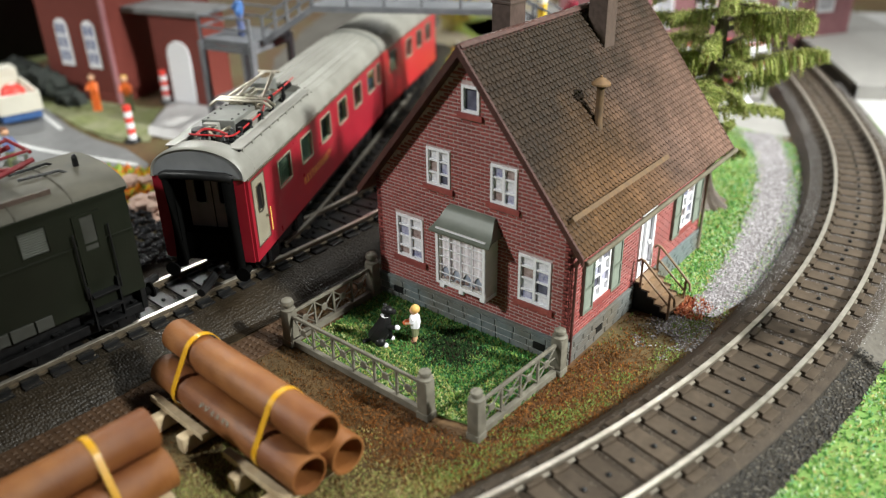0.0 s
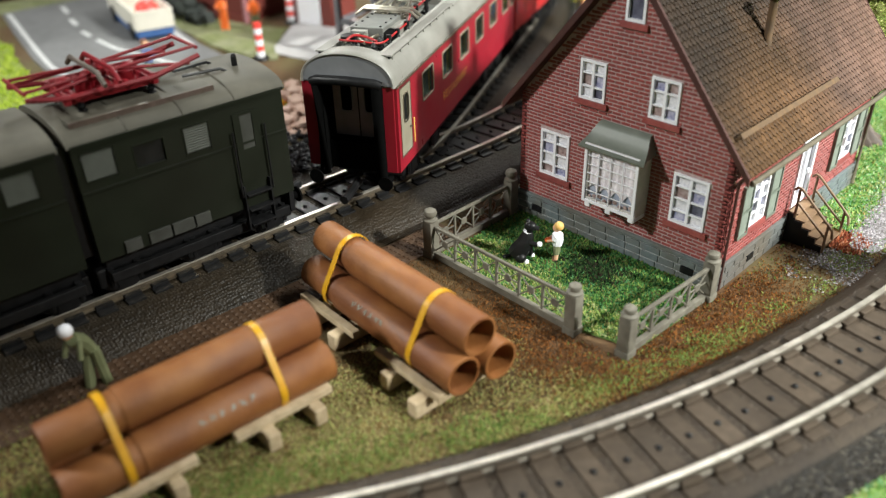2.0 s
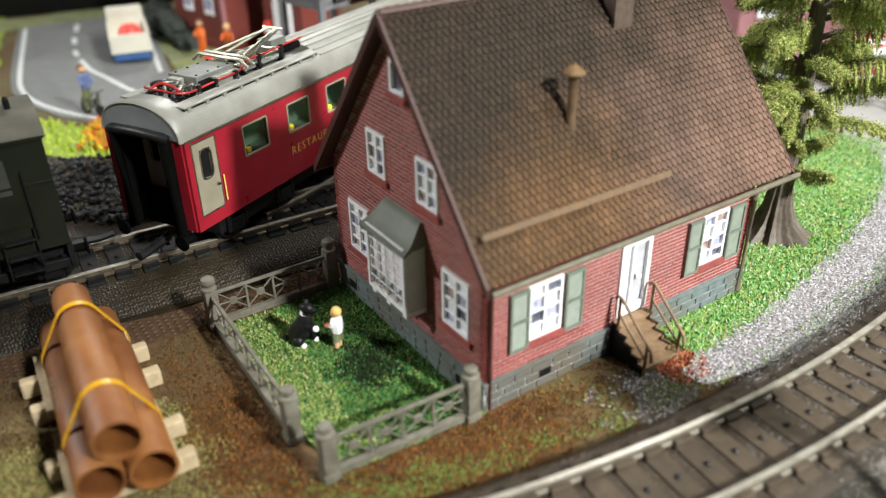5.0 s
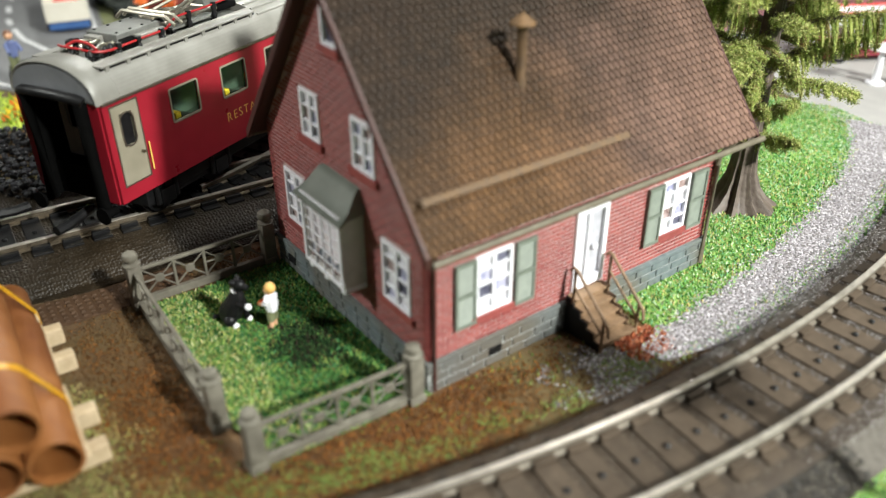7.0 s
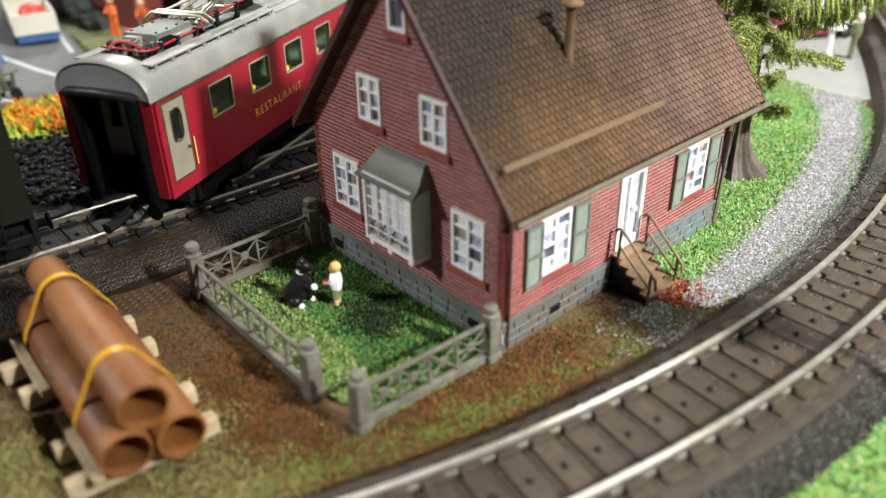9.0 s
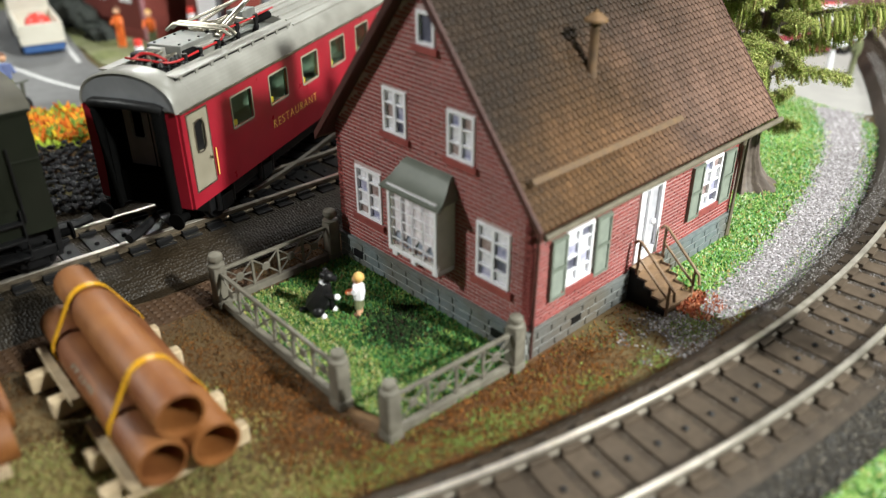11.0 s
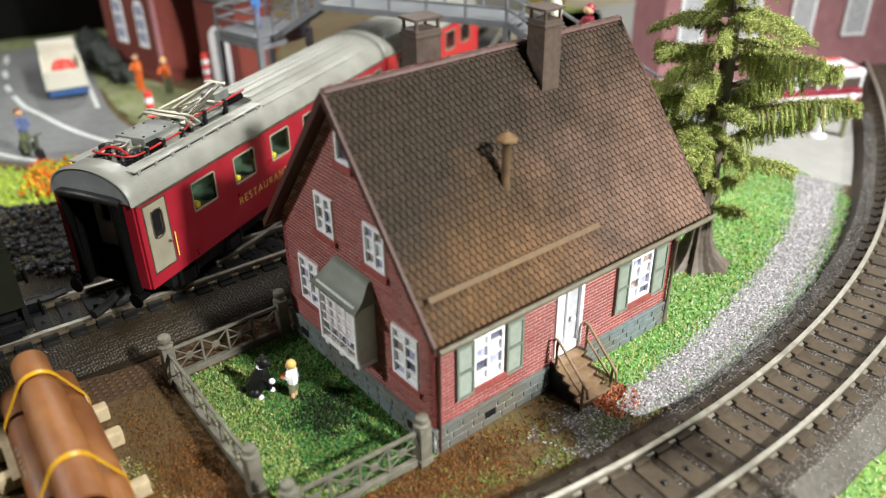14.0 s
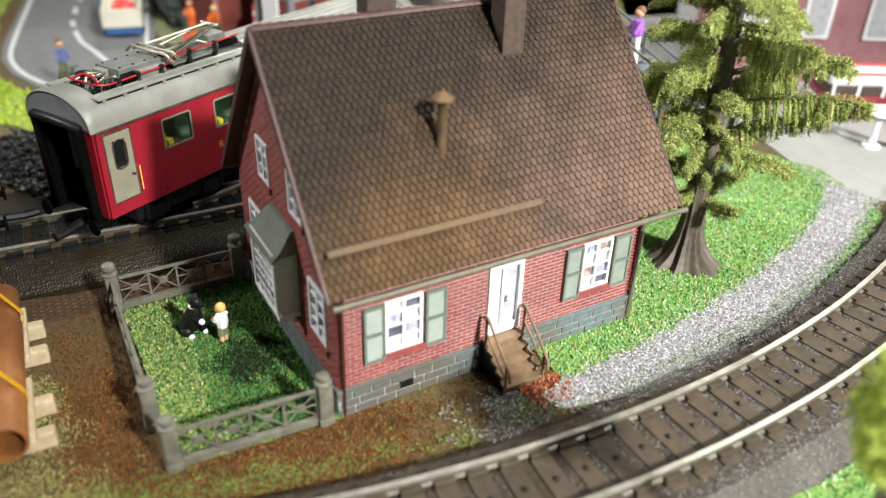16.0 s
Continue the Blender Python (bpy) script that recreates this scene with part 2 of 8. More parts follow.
COACH_RED = mat("crimson_coach_paint", (0.235, 0.010, 0.020), (0.285, 0.013, 0.025), 0.5, 0.32, 0.0, coat=0.1)
COACH_RED_2 = mat("scarlet_coach_paint", (0.36, 0.018, 0.02), (0.42, 0.024, 0.026), 0.5, 0.35)
COACH_ROOF = mat("silver_grey_coach_roof", (0.20, 0.195, 0.175), (0.26, 0.255, 0.23), 0.5, 0.4, 0.03, stain=(0.138, 0.131, 0.114), stain_scale=0.15, stain_amount=0.5)
COACH_END = mat("satin_grey_end", (0.145, 0.15, 0.158), (0.19, 0.195, 0.205), 0.6, 0.4)
COACH_DOOR = mat("beige_grey_door", (0.2132, 0.1927, 0.1419), (0.2542, 0.2296, 0.172), 0.8, 0.45)
BOX_GREY = mat("dull_grey_box_front", (0.034, 0.035, 0.030), (0.05, 0.051, 0.045), 1.0, 0.6, spec=0.2)
SILVER = mat("bright_metal", (0.30, 0.275, 0.22), (0.44, 0.41, 0.34), 1.5, 0.42, 0.05, metal=1.0)
WIRE_RED = mat("red_insulated_wire", (0.30, 0.009, 0.011), (0.37, 0.012, 0.014), 1.0, 0.45)
LOCO_GREEN = mat("dark_green_loco_paint", (0.0075, 0.0095, 0.0055), (0.0110, 0.0135, 0.0080), 0.5, 0.55, 0.05, stain=(0.0101, 0.0101, 0.0070), stain_scale=0.15, spec=0.15)
LOCO_ROOF = mat("dusty_grey_green_roof", (0.080, 0.074, 0.058), (0.115, 0.106, 0.084), 0.5, 0.65, 0.08, stain=(0.055, 0.051, 0.040), stain_scale=0.2, spec=0.25)
LOUVRE = mat("grey_louvre", (0.075, 0.08, 0.066), (0.105, 0.11, 0.095), 1.0, 0.5)
PANTO_RED = mat("dark_red_pantograph", (0.165, 0.007, 0.012), (0.225, 0.012, 0.018), 1.0, 0.5, spec=0.2)
FAR_BRICK = mat("far_red_brick", (0.13, 0.022, 0.015), (0.17, 0.032, 0.022), 2.5, 0.7, 0.2)
BRIDGE = mat("grey_bridge_steel", (0.115, 0.12, 0.135), (0.17, 0.175, 0.19), 0.8, 0.5, 0.05)
CREAM = mat("cream_van_paint", (0.68, 0.64, 0.55), (0.74, 0.71, 0.62), 0.5, 0.35)
BLUE = mat("blue_van_skirt", (0.04, 0.10, 0.28), (0.05, 0.13, 0.33), 1.0, 0.4)
RED = mat("signal_red_plastic", (0.70, 0.05, 0.04), (0.78, 0.08, 0.06), 1.0, 0.4)
ORANGE = mat("orange_plastic", (0.70, 0.12, 0.02), (0.78, 0.18, 0.03), 1.0, 0.5)
YELLOW = mat("yellow_plastic", (0.75, 0.45, 0.03), (0.82, 0.55, 0.05), 1.0, 0.5)
BARK = mat("brown_moulded_bark", (0.080, 0.060, 0.048), (0.125, 0.097, 0.078), 2.2, 0.6, 0.5)
PLATFORM = mat("pale_grey_platform", (0.27, 0.26, 0.25), (0.31, 0.30, 0.285), 0.5, 0.7, 0.1)
FORECOURT = mat("pale_stone_forecourt", (0.44, 0.43, 0.43), (0.54, 0.53, 0.53), 0.8, 0.7, 0.1)
OLIVE_VERGE = mat("dull_olive_verge", (0.12, 0.14, 0.05), (0.22, 0.24, 0.10), 0.8, 0.95, 0.3, stain=(0.30, 0.29, 0.20), stain_scale=0.3)
SAND = mat("sandy_tan_ground", (0.27, 0.225, 0.15), (0.36, 0.30, 0.21), 0.5, 0.9, 0.2, stain=(0.22, 0.20, 0.11), stain_scale=0.2)
AUTUMN_MIX = islands("autumn_leaves", [(0.60, 0.42, 0.04), (0.62, 0.27, 0.03), (0.36, 0.42, 0.05), (0.25, 0.33, 0.05), (0.55, 0.50, 0.08)], 0.9, 0.1)
MAROON = mat("maroon_paint", (0.22, 0.02, 0.04), (0.28, 0.035, 0.055), 0.6, 0.35)
PINK_WALL = mat("dusty_pink_wall", (0.27, 0.115, 0.13), (0.34, 0.155, 0.17), 0.6, 0.7)
ROCK = mat("pinkish_field_stone", (0.42, 0.27, 0.21), (0.55, 0.40, 0.33), 1.2, 0.8, 0.3)
COAL = islands("coal_lumps", [(0.006, 0.006, 0.007), (0.013, 0.013, 0.0145), (0.026, 0.026, 0.029)], 0.4, 0.35)
SKIN = mat("painted_skin", (0.62, 0.34, 0.20), (0.68, 0.40, 0.25), 2.0, 0.5)
DENIM = mat("blue_painted_cloth", (0.10, 0.13, 0.28), (0.14, 0.18, 0.36), 2.0, 0.6)
KHAKI = mat("olive_painted_cloth", (0.12, 0.135, 0.065), (0.17, 0.185, 0.095), 2.0, 0.6)
GRASS_MIX = islands("mixed_green_flock", [(0.125, 0.20, 0.045), (0.18, 0.255, 0.065), (0.10, 0.155, 0.036), (0.21, 0.25, 0.065), (0.16, 0.21, 0.07), (0.20, 0.16, 0.055)], 0.95, 0.1)
LAWN_MIX = islands("bright_lawn_flock", [(0.1118, 0.26, 0.06), (0.1892, 0.38, 0.09), (0.0516, 0.15, 0.035), (0.3182, 0.45, 0.13), (0.1806, 0.4, 0.2), (0.1376, 0.31, 0.07), (0.473, 0.58, 0.36), (0.43, 0.37, 0.15)], 0.95, 0.1)
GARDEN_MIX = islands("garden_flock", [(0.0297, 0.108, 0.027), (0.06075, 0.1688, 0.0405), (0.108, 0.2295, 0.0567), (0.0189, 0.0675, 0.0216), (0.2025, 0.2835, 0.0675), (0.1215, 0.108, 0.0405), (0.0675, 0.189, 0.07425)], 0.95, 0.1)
FAWN_MIX = islands("fawn_flock", [(0.46, 0.39, 0.16), (0.37, 0.40, 0.13), (0.52, 0.43, 0.20), (0.33, 0.25, 0.10), (0.29, 0.37, 0.11)], 0.95, 0.1)
EARTH_MIX = islands("earth_scatter", [(0.0783, 0.0405, 0.01485), (0.1283, 0.0594, 0.02025), (0.1418, 0.081, 0.03105), (0.0567, 0.03105, 0.0135), (0.1823, 0.08505, 0.027)], 0.95, 0.1)
GRAVEL_MIX = islands("gravel_chips", [(0.25, 0.232, 0.25), (0.35, 0.33, 0.35), (0.13, 0.12, 0.125), (0.50, 0.475, 0.50), (0.28, 0.26, 0.27), (0.18, 0.165, 0.16)], 0.85, 0.3)
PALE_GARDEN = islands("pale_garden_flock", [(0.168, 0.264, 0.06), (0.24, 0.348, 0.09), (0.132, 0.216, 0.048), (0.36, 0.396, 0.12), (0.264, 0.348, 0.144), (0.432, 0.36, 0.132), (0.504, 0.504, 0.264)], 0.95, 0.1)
SHADE_FLOCK = islands("shaded_green_flock", [(0.008, 0.022, 0.008), (0.016, 0.04, 0.013), (0.03, 0.06, 0.02), (0.02, 0.016, 0.01)], 0.95, 0.1)
RED_MIX = islands("rust_red_scatter", [(0.26, 0.07, 0.03), (0.34, 0.11, 0.05), (0.20, 0.05, 0.03), (0.42, 0.20, 0.12)], 0.95, 0.1)
FLOWER_MIX = islands("flower_flock", [(0.55, 0.14, 0.02), (0.60, 0.23, 0.025), (0.58, 0.42, 0.03), (0.55, 0.19, 0.02), (0.16, 0.24, 0.04), (0.22, 0.30, 0.05), (0.50, 0.10, 0.02)], 0.9, 0.1)
NEEDLE_MIX = islands("conifer_flock", [(0.32, 0.39, 0.10), (0.43, 0.47, 0.145), (0.17, 0.23, 0.06), (0.58, 0.58, 0.25), (0.37, 0.40, 0.13), (0.21, 0.28, 0.075), (0.24, 0.18, 0.08)], 0.9, 0.15)
# near-black rubber that also paints shade into the gangway recess
VOID = mat("black_rubber_and_shade", (0.002, 0.002, 0.002), (0.003, 0.003, 0.003), 2.0, 0.85, 0.0, spec=0.03)
ORANGE_EARTH = islands("orange_earth_scatter", [(0.182, 0.066, 0.0165), (0.247, 0.09, 0.022), (0.117, 0.0456, 0.0132), (0.078, 0.036, 0.0121), (0.286, 0.12, 0.0352)], 0.95, 0.1)
BUSH_MIX = islands("bright_bush_leaves", [(0.36, 0.44, 0.06), (0.46, 0.53, 0.10), (0.26, 0.34, 0.05), (0.55, 0.58, 0.14)], 0.8, 0.2)
DARK_WEB = mat("dull_brass_rail_web", (0.20, 0.165, 0.12), (0.32, 0.265, 0.195), 2.0, 0.32, 0.15, metal=0.85)
SHOULDER = mat("black_brown_bed_shoulder", (0.013, 0.0105, 0.0075), (0.027, 0.022, 0.0155), 1.2, 0.6, 0.6, stain=(0.034, 0.028, 0.02), stain_scale=0.15, fine=6, spec=0.2)
GREY_BED = mat("grey_gravel_bed", (0.075, 0.066, 0.055), (0.13, 0.118, 0.102), 2.2, 0.85, 0.6, stain=(0.055, 0.045, 0.035), stain_scale=0.2, fine=6)
GREY_CHIPS = islands("grey_chips", [(0.12, 0.11, 0.108), (0.19, 0.178, 0.178), (0.34, 0.325, 0.33), (0.07, 0.06, 0.052), (0.10, 0.09, 0.082)], 0.85, 0.3)
SHOULDER_MIX = islands("black_shoulder_chips", [(0.012, 0.010, 0.008), (0.022, 0.018, 0.013), (0.035, 0.028, 0.021), (0.008, 0.007, 0.006), (0.10, 0.085, 0.066)], 0.55, 0.4)
BALLAST_MIX = islands("ballast_grit", [(0.045, 0.035, 0.026), (0.075, 0.06, 0.046), (0.12, 0.10, 0.08), (0.03, 0.024, 0.018)], 0.7, 0.4)


# ---- mesh helpers ----
def vec(*p):
    return Vector(p)


def box(bm, x0, x1, y0, y1, z0, z1, bevel=0.0, m=None):
    vs = [bm.verts.new((x, y, z)) for x in (x0, x1) for y in (y0, y1) for z in (z0, z1)]
    fs = [bm.faces.new([vs[i] for i in q]) for q in ((0, 1, 3, 2), (4, 6, 7, 5), (0, 4, 5, 1), (2, 3, 7, 6), (0, 2, 6, 4), (1, 5, 7, 3))]
    if bevel:
        edges = list({e for f in fs for e in f.edges})
        got = bmesh.ops.bevel(bm, geom=edges, offset=bevel, segments=2, profile=0.6, affect="EDGES")
        vs = list({v for f in got["faces"] for v in f.verts} | {v for v in vs if v.is_valid})
    if m is not None:
        bmesh.ops.transform(bm, matrix=m, verts=vs)
    return bm


def cube_part(x0, x1, y0, y1, z0, z1, bevel=0.0, m=None):
    return box(bmesh.new(), x0, x1, y0, y1, z0, z1, bevel, m)


def tube(bm, points, r, seg=10, cap=True, radii=None):
    """A round bar along a line of points."""
    pts = [Vector(p) for p in points]
    rings = []
    for k, p in enumerate(pts):
        way = (pts[min(k + 1, len(pts) - 1)] - pts[max(k - 1, 0)]).normalized()
        side = way.cross(Vector((0, 0, 1)))
        side = side.normalized() if side.length > 1e-4 else Vector((1, 0, 0))
        up = side.cross(way)
        rr = radii[k] if radii else r
        rings.append([bm.verts.new(p + rr * (math.cos(a) * side + math.sin(a) * up)) for a in [2 * math.pi * s / seg for s in range(seg)]])
    for a, b in zip(rings, rings[1:]):
        for s in range(seg):
            bm.faces.new((a[s], a[(s + 1) % seg], b[(s + 1) % seg], b[s]))
    if cap:
        bm.faces.new(rings[0][::-1])
        bm.faces.new(rings[-1])
    return bm


def lathe(bm, profile, seg=16, m=None):
    """A turned body about z from (radius, height) pairs."""
    rings = [[bm.verts.new((max(r, 1e-4) * math.cos(2 * math.pi * s / seg), max(r, 1e-4) * math.sin(2 * math.pi * s / seg), z)) for s in range(seg)] for r, z in profile]
    for a, b in zip(rings, rings[1:]):
        for s in range(seg):
            bm.faces.new((a[s], a[(s + 1) % seg], b[(s + 1) % seg], b[s]))
    bm.faces.new(rings[0][::-1])
    bm.faces.new(rings[-1])
    if m is not None:
        bmesh.ops.transform(bm, matrix=m, verts=[v for ring in rings for v in ring])
    return bm


def slab(bm, outline, z0, z1, m=None):
    """An upright prism over a flat outline of (x, y)."""
    low, top = [bm.verts.new((x, y, z0)) for x, y in outline], [bm.verts.new((x, y, z1)) for x, y in outline]
    bm.faces.new(low[::-1])
    bm.faces.new(top)
    for k in range(len(outline)):
        j = (k + 1) % len(outline)
        bm.faces.new((low[k], low[j], top[j], top[k]))
    if m is not None:
        bmesh.ops.transform(bm, matrix=m, verts=low + top)
    return bm


def ball(bm, p, r, seg=10, squash=(1, 1, 1)):
    got = bmesh.ops.create_icosphere(bm, subdivisions=2, radius=1)
    bmesh.ops.transform(bm, matrix=Matrix.Translation(p) @ Matrix.Diagonal((r * squash[0], r * squash[1], r * squash[2], 1)), verts=got["verts"])
    return bm


def finish(name, data, material, smooth):
    data.materials.append(material)
    for p in data.polygons:
        p.use_smooth = smooth
    return new(name, data)


def part(name, bm, material, parent=None, label="", smooth=False):
    """Links a bmesh, drawn in model units, as one mesh object under a thing or a part."""
    bmesh.ops.recalc_face_normals(bm, faces=bm.faces)
    bmesh.ops.scale(bm, vec=(U, U, U), verts=bm.verts)
    data = bpy.data.meshes.new(name)
    bm.to_mesh(data)
    bm.free()
    ob = finish(name, data, material, smooth)
    if smooth:
        data.set_sharp_from_angle(angle=radians(40))
    ob.parent = parent
    return tagged(ob, label) if label else ob


def soup(name, verts, faces, material, parent=None, label="", kind=""):
    """Many small loose pieces in one mesh, from arrays in model units."""
    data = bpy.data.meshes.new(name)
    data.from_pydata((np.asarray(verts) * U).tolist(), [], [list(map(int, f)) for f in faces])
    data.update()
    ob = finish(name, data, material, False)
    ob.parent = parent
    return tagged(ob, label, kind=kind)


def thing(name, place, label, category, rz=0.0, group=""):
    ob = new(name)
    ob.empty_display_size = U
    ob.matrix_world = pose(place[0] * U, place[1] * U, place[2] * U, 0, 0, rz)
    return tagged(ob, label, category, group)


def setting(name, bm, material, label, smooth=False):
    return tagged(part(name, bm, material, None, label, smooth), kind="structure")


def local(x, y, z=0.0):
    """The matrix of a pose in model units, for pieces under a thing."""
    return Matrix.Translation((x * U, y * U, z * U))


# ---- the ground and its covers ----
RND = random.Random(4)
CX, CY, RM = -110.0, 59.8, 98.8          # centre and radius of the curved track


def on_curve(deg, d=0.0):
    """A point d outside the track's middle: an arc that eases into a wider one."""
    a = radians(min(deg, 24.0))
    x, y, r = CX, CY, RM
    if deg > 24.0:
        r = 260.0
        x, y = CX + (RM - r) * math.cos(a), CY + (RM - r) * math.sin(a)
        a += RM * radians(deg - 24.0) / r
    return x + (r + d) * math.cos(a), y + (r + d) * math.sin(a)


def rough_outline(points, amount=0.25, step=1.2, seed=1):
    """Points joined by wandering edges."""
    rnd, out = random.Random(seed), []
    for (x0, y0), (x1, y1) in zip(points, points[1:] + points[:1]):
        n = max(1, int(math.hypot(x1 - x0, y1 - y0) / step))
        for k in range(n):
            t = k / n
            out.append((x0 + (x1 - x0) * t + rnd.uniform(-amount, amount), y0 + (y1 - y0) * t + rnd.uniform(-amount, amount)))
    return out


def inside(x, y, poly):
    c = False
    for (x0, y0), (x1, y1) in zip(poly, poly[1:] + poly[:1]):
        if (y0 > y) != (y1 > y) and x < (x1 - x0) * (y - y0) / (y1 - y0) + x0:
            c = not c
    return c


def sheet(name, outline, z, material, label, thick=0.15):
    return setting(name, slab(bmesh.new(), outline, z - thick, z), material, label)


def grid_ground():
    bm = bmesh.new()
    n, x0, x1, y0, y1 = 120, -420, 80, -120, 380
    rows = []
    for i in range(n + 1):
        row = []
        for j in range(n + 1):
            x, y = x0 + (x1 - x0) * i / n, y0 + (y1 - y0) * j / n
            row.append(bm.verts.new((x, y, 0.12 * (noise.noise((x * 0.09, y * 0.09, 0.3)) - 0.9))))
        rows.append(row)
    for i in range(n):
        for j in range(n):
            bm.faces.new((rows[i][j], rows[i + 1][j], rows[i + 1][j + 1], rows[i][j + 1]))
    return bm


setting("ground", grid_ground(), EARTH, "brown scatter covered layout board with patchy green", True)

OUTER = [on_curve(d, 5.9) for d in range(-60, 78, 3)]
lawn_edge = [(-42, 66.5), (-24.2, 66.5), (-23.2, 57.0), (-19.5, 57.0)] + [on_curve(d, -5.6) for d in range(0, 27, 3)] + [(-27, 99), (-34, 101), (-46, 96)]
lawn_outline = rough_outline(lawn_edge, 0.2, 1.0, 2)
sheet("lawn", lawn_outline, 0.06, LAWN, "bright green flocked lawn beside the house")
garden_edge = [(-40.6, 42.6), (-40.6, 33.1), (-27.9, 32.8), (-25.0, 33.4), (-23.6, 33.2), (-23.2, 42.6)]
garden_outline = rough_outline(garden_edge, 0.15, 1.0, 3)
sheet("garden", garden_outline, 0.07, GARDEN, "dark green flocked front garden inside the fence")
path_mid = [(-18.3, 54.8), (-18.3, 56.8), (-17.8, 61.0), (-18.3, 66.0), (-19.2, 72.0), (-20.6, 78.5), (-22.6, 85.5), (-25.4, 92.5), (-29.5, 99.5)]
path_half = [0.7, 1.4, 1.9, 2.0, 2.1, 2.1, 1.9, 1.9, 2.4]
path_edge = [(x - w, y - 0.2 * w) for (x, y), w in zip(path_mid, path_half)] + [(x + w, y + 0.25 * w) for (x, y), w in zip(path_mid, path_half)][::-1]
path_outline = rough_outline(path_edge, 0.25, 0.8, 5)
sheet("gravel_path", path_outline, 0.11, GRAVEL, "pale grey gravel path curving past the lawn")
outer_edge = OUTER[6:40] + [(30, 190), (60, 40), (30, -40)]
outer_outline = rough_outline(outer_edge, 0.2, 2.5, 6)
sheet("outer_lawn", outer_outline, 0.05, LAWN, "green flocked verge outside the curved track")
paving_edge = [(-47.5, 2), (-46.3, 14), (-45.4, 24.5), (-44.6, 30), (-44.4, 36.5), (-41.35, 36.5), (-41.4, 33.0), (-41.8, 26.5), (-43.4, 20), (-43.2, 10), (-43.8, 2)]
sheet("paving", rough_outline(paving_edge, 0.05, 3, 7), 0.05, PAVING, "brown embossed paving sheet beside the track bed")


def paving_studs():
    v, f = [], []
    for i in range(12):
        for j in range(64):
            x, y = -47.6 + i * 0.5 + (j % 2) * 0.25, 2.5 + j * 0.54
            if inside(x, y, paving_edge):
                k = len(v)
                v += [(x - 0.19, y - 0.16, 0.05), (x + 0.19, y - 0.16, 0.05), (x + 0.19, y + 0.16, 0.05), (x - 0.19, y + 0.16, 0.05), (x - 0.12, y - 0.1, 0.1), (x + 0.12, y - 0.1, 0.1), (x + 0.12, y + 0.1, 0.1), (x - 0.12, y + 0.1, 0.1)]
                f += [(k + 4, k + 5, k + 6, k + 7), (k, k + 1, k + 5, k + 4), (k + 1, k + 2, k + 6, k + 5), (k + 2, k + 3, k + 7, k + 6), (k + 3, k, k + 4, k + 7)]
    return v, f


tagged(soup("paving_setts", *paving_studs(), PAVING), "small brown embossed setts", "setts", kind="stuff")


def bed(profile, degs):
    bm, rows = bmesh.new(), []
    for d in degs:
        rows.append([bm.verts.new((*on_curve(d, o), z)) for o, z in profile])
    for a, b in zip(rows, rows[1:]):
        for k in range(len(profile) - 1):
            bm.faces.new((a[k], a[k + 1], b[k + 1], b[k]))
    return bm


turns = [k * 1.0 for k in range(-62, 80)]
setting("curved_trackbed", bed([(-4.4, 0.75), (-3.9, 1.2), (-3.5, 1.42), (3.5, 1.42), (4.1, 1.1)], turns), BED, "grey brown roadbed of the curved track", True)
setting("inner_shoulder", bed([(-5.3, -0.1), (-5.0, 0.05), (-4.4, 0.75)], turns), BED, "grey brown inner slope of the curved roadbed", True)
setting("outer_shoulder", bed([(4.1, 1.1), (4.7, 0.75), (5.7, 0.1), (6.3, -0.1)], turns[:60] + [-2.4]), SHOULDER, "black brown outer slope of the curved roadbed", True)
setting("gravel_shoulder", bed([(4.0, 1.02), (4.6, 0.66), (5.6, 0.05), (6.6, -0.15)], [-4.0, -2.5, -1.5] + turns[61:]), GREY_BED, "grey gravelled outer slope past the end of the foam bed", True)

# ---- tracks ----
RAIL = [(-0.26, 0.0), (0.26, 0.0), (0.26, 0.08), (0.09, 0.16), (0.09, 0.36), (0.17, 0.42), (0.17, 0.54), (0.1, 0.58), (-0.1, 0.58), (-0.17, 0.54), (-0.17, 0.42), (-0.09, 0.36), (-0.09, 0.16), (-0.26, 0.08)]
HEAD = [(-0.17, 0.0), (0.17, 0.0), (0.16, 0.1), (-0.16, 0.1)]


def sweep(profile, line, offset, z):
    """A bar of the given section along a level line, shifted sideways."""
    bm, rows = bmesh.new(), []
    pts = [Vector((x, y, 0)) for x, y in line]
    for k, p in enumerate(pts):
        way = (pts[min(k + 1, len(pts) - 1)] - pts[max(k - 1, 0)]).normalized()
        side = Vector((way.y, -way.x, 0))
        rows.append([bm.verts.new((*(p + side * (offset + o)).xy, z + h)) for o, h in profile])
    n = len(profile)
    for a, b in zip(rows, rows[1:]):
        for k in range(n):
            bm.faces.new((a[k], a[(k + 1) % n], b[(k + 1) % n], b[k]))
    bm.faces.new(rows[0])
    bm.faces.new(rows[-1][::-1])
    return bm


def along(line, gap):
    """Points at even steps on a line, with the angle of its way in degrees."""
    out, left = [], gap / 2
    for (x0, y0), (x1, y1) in zip(line, line[1:]):
        d = math.hypot(x1 - x0, y1 - y0)
        while left <= d:
            t = left / d
            out.append((x0 + (x1 - x0) * t, y0 + (y1 - y0) * t, math.degrees(math.atan2(y1 - y0, x1 - x0))))
            left += gap
        left -= d
    return out


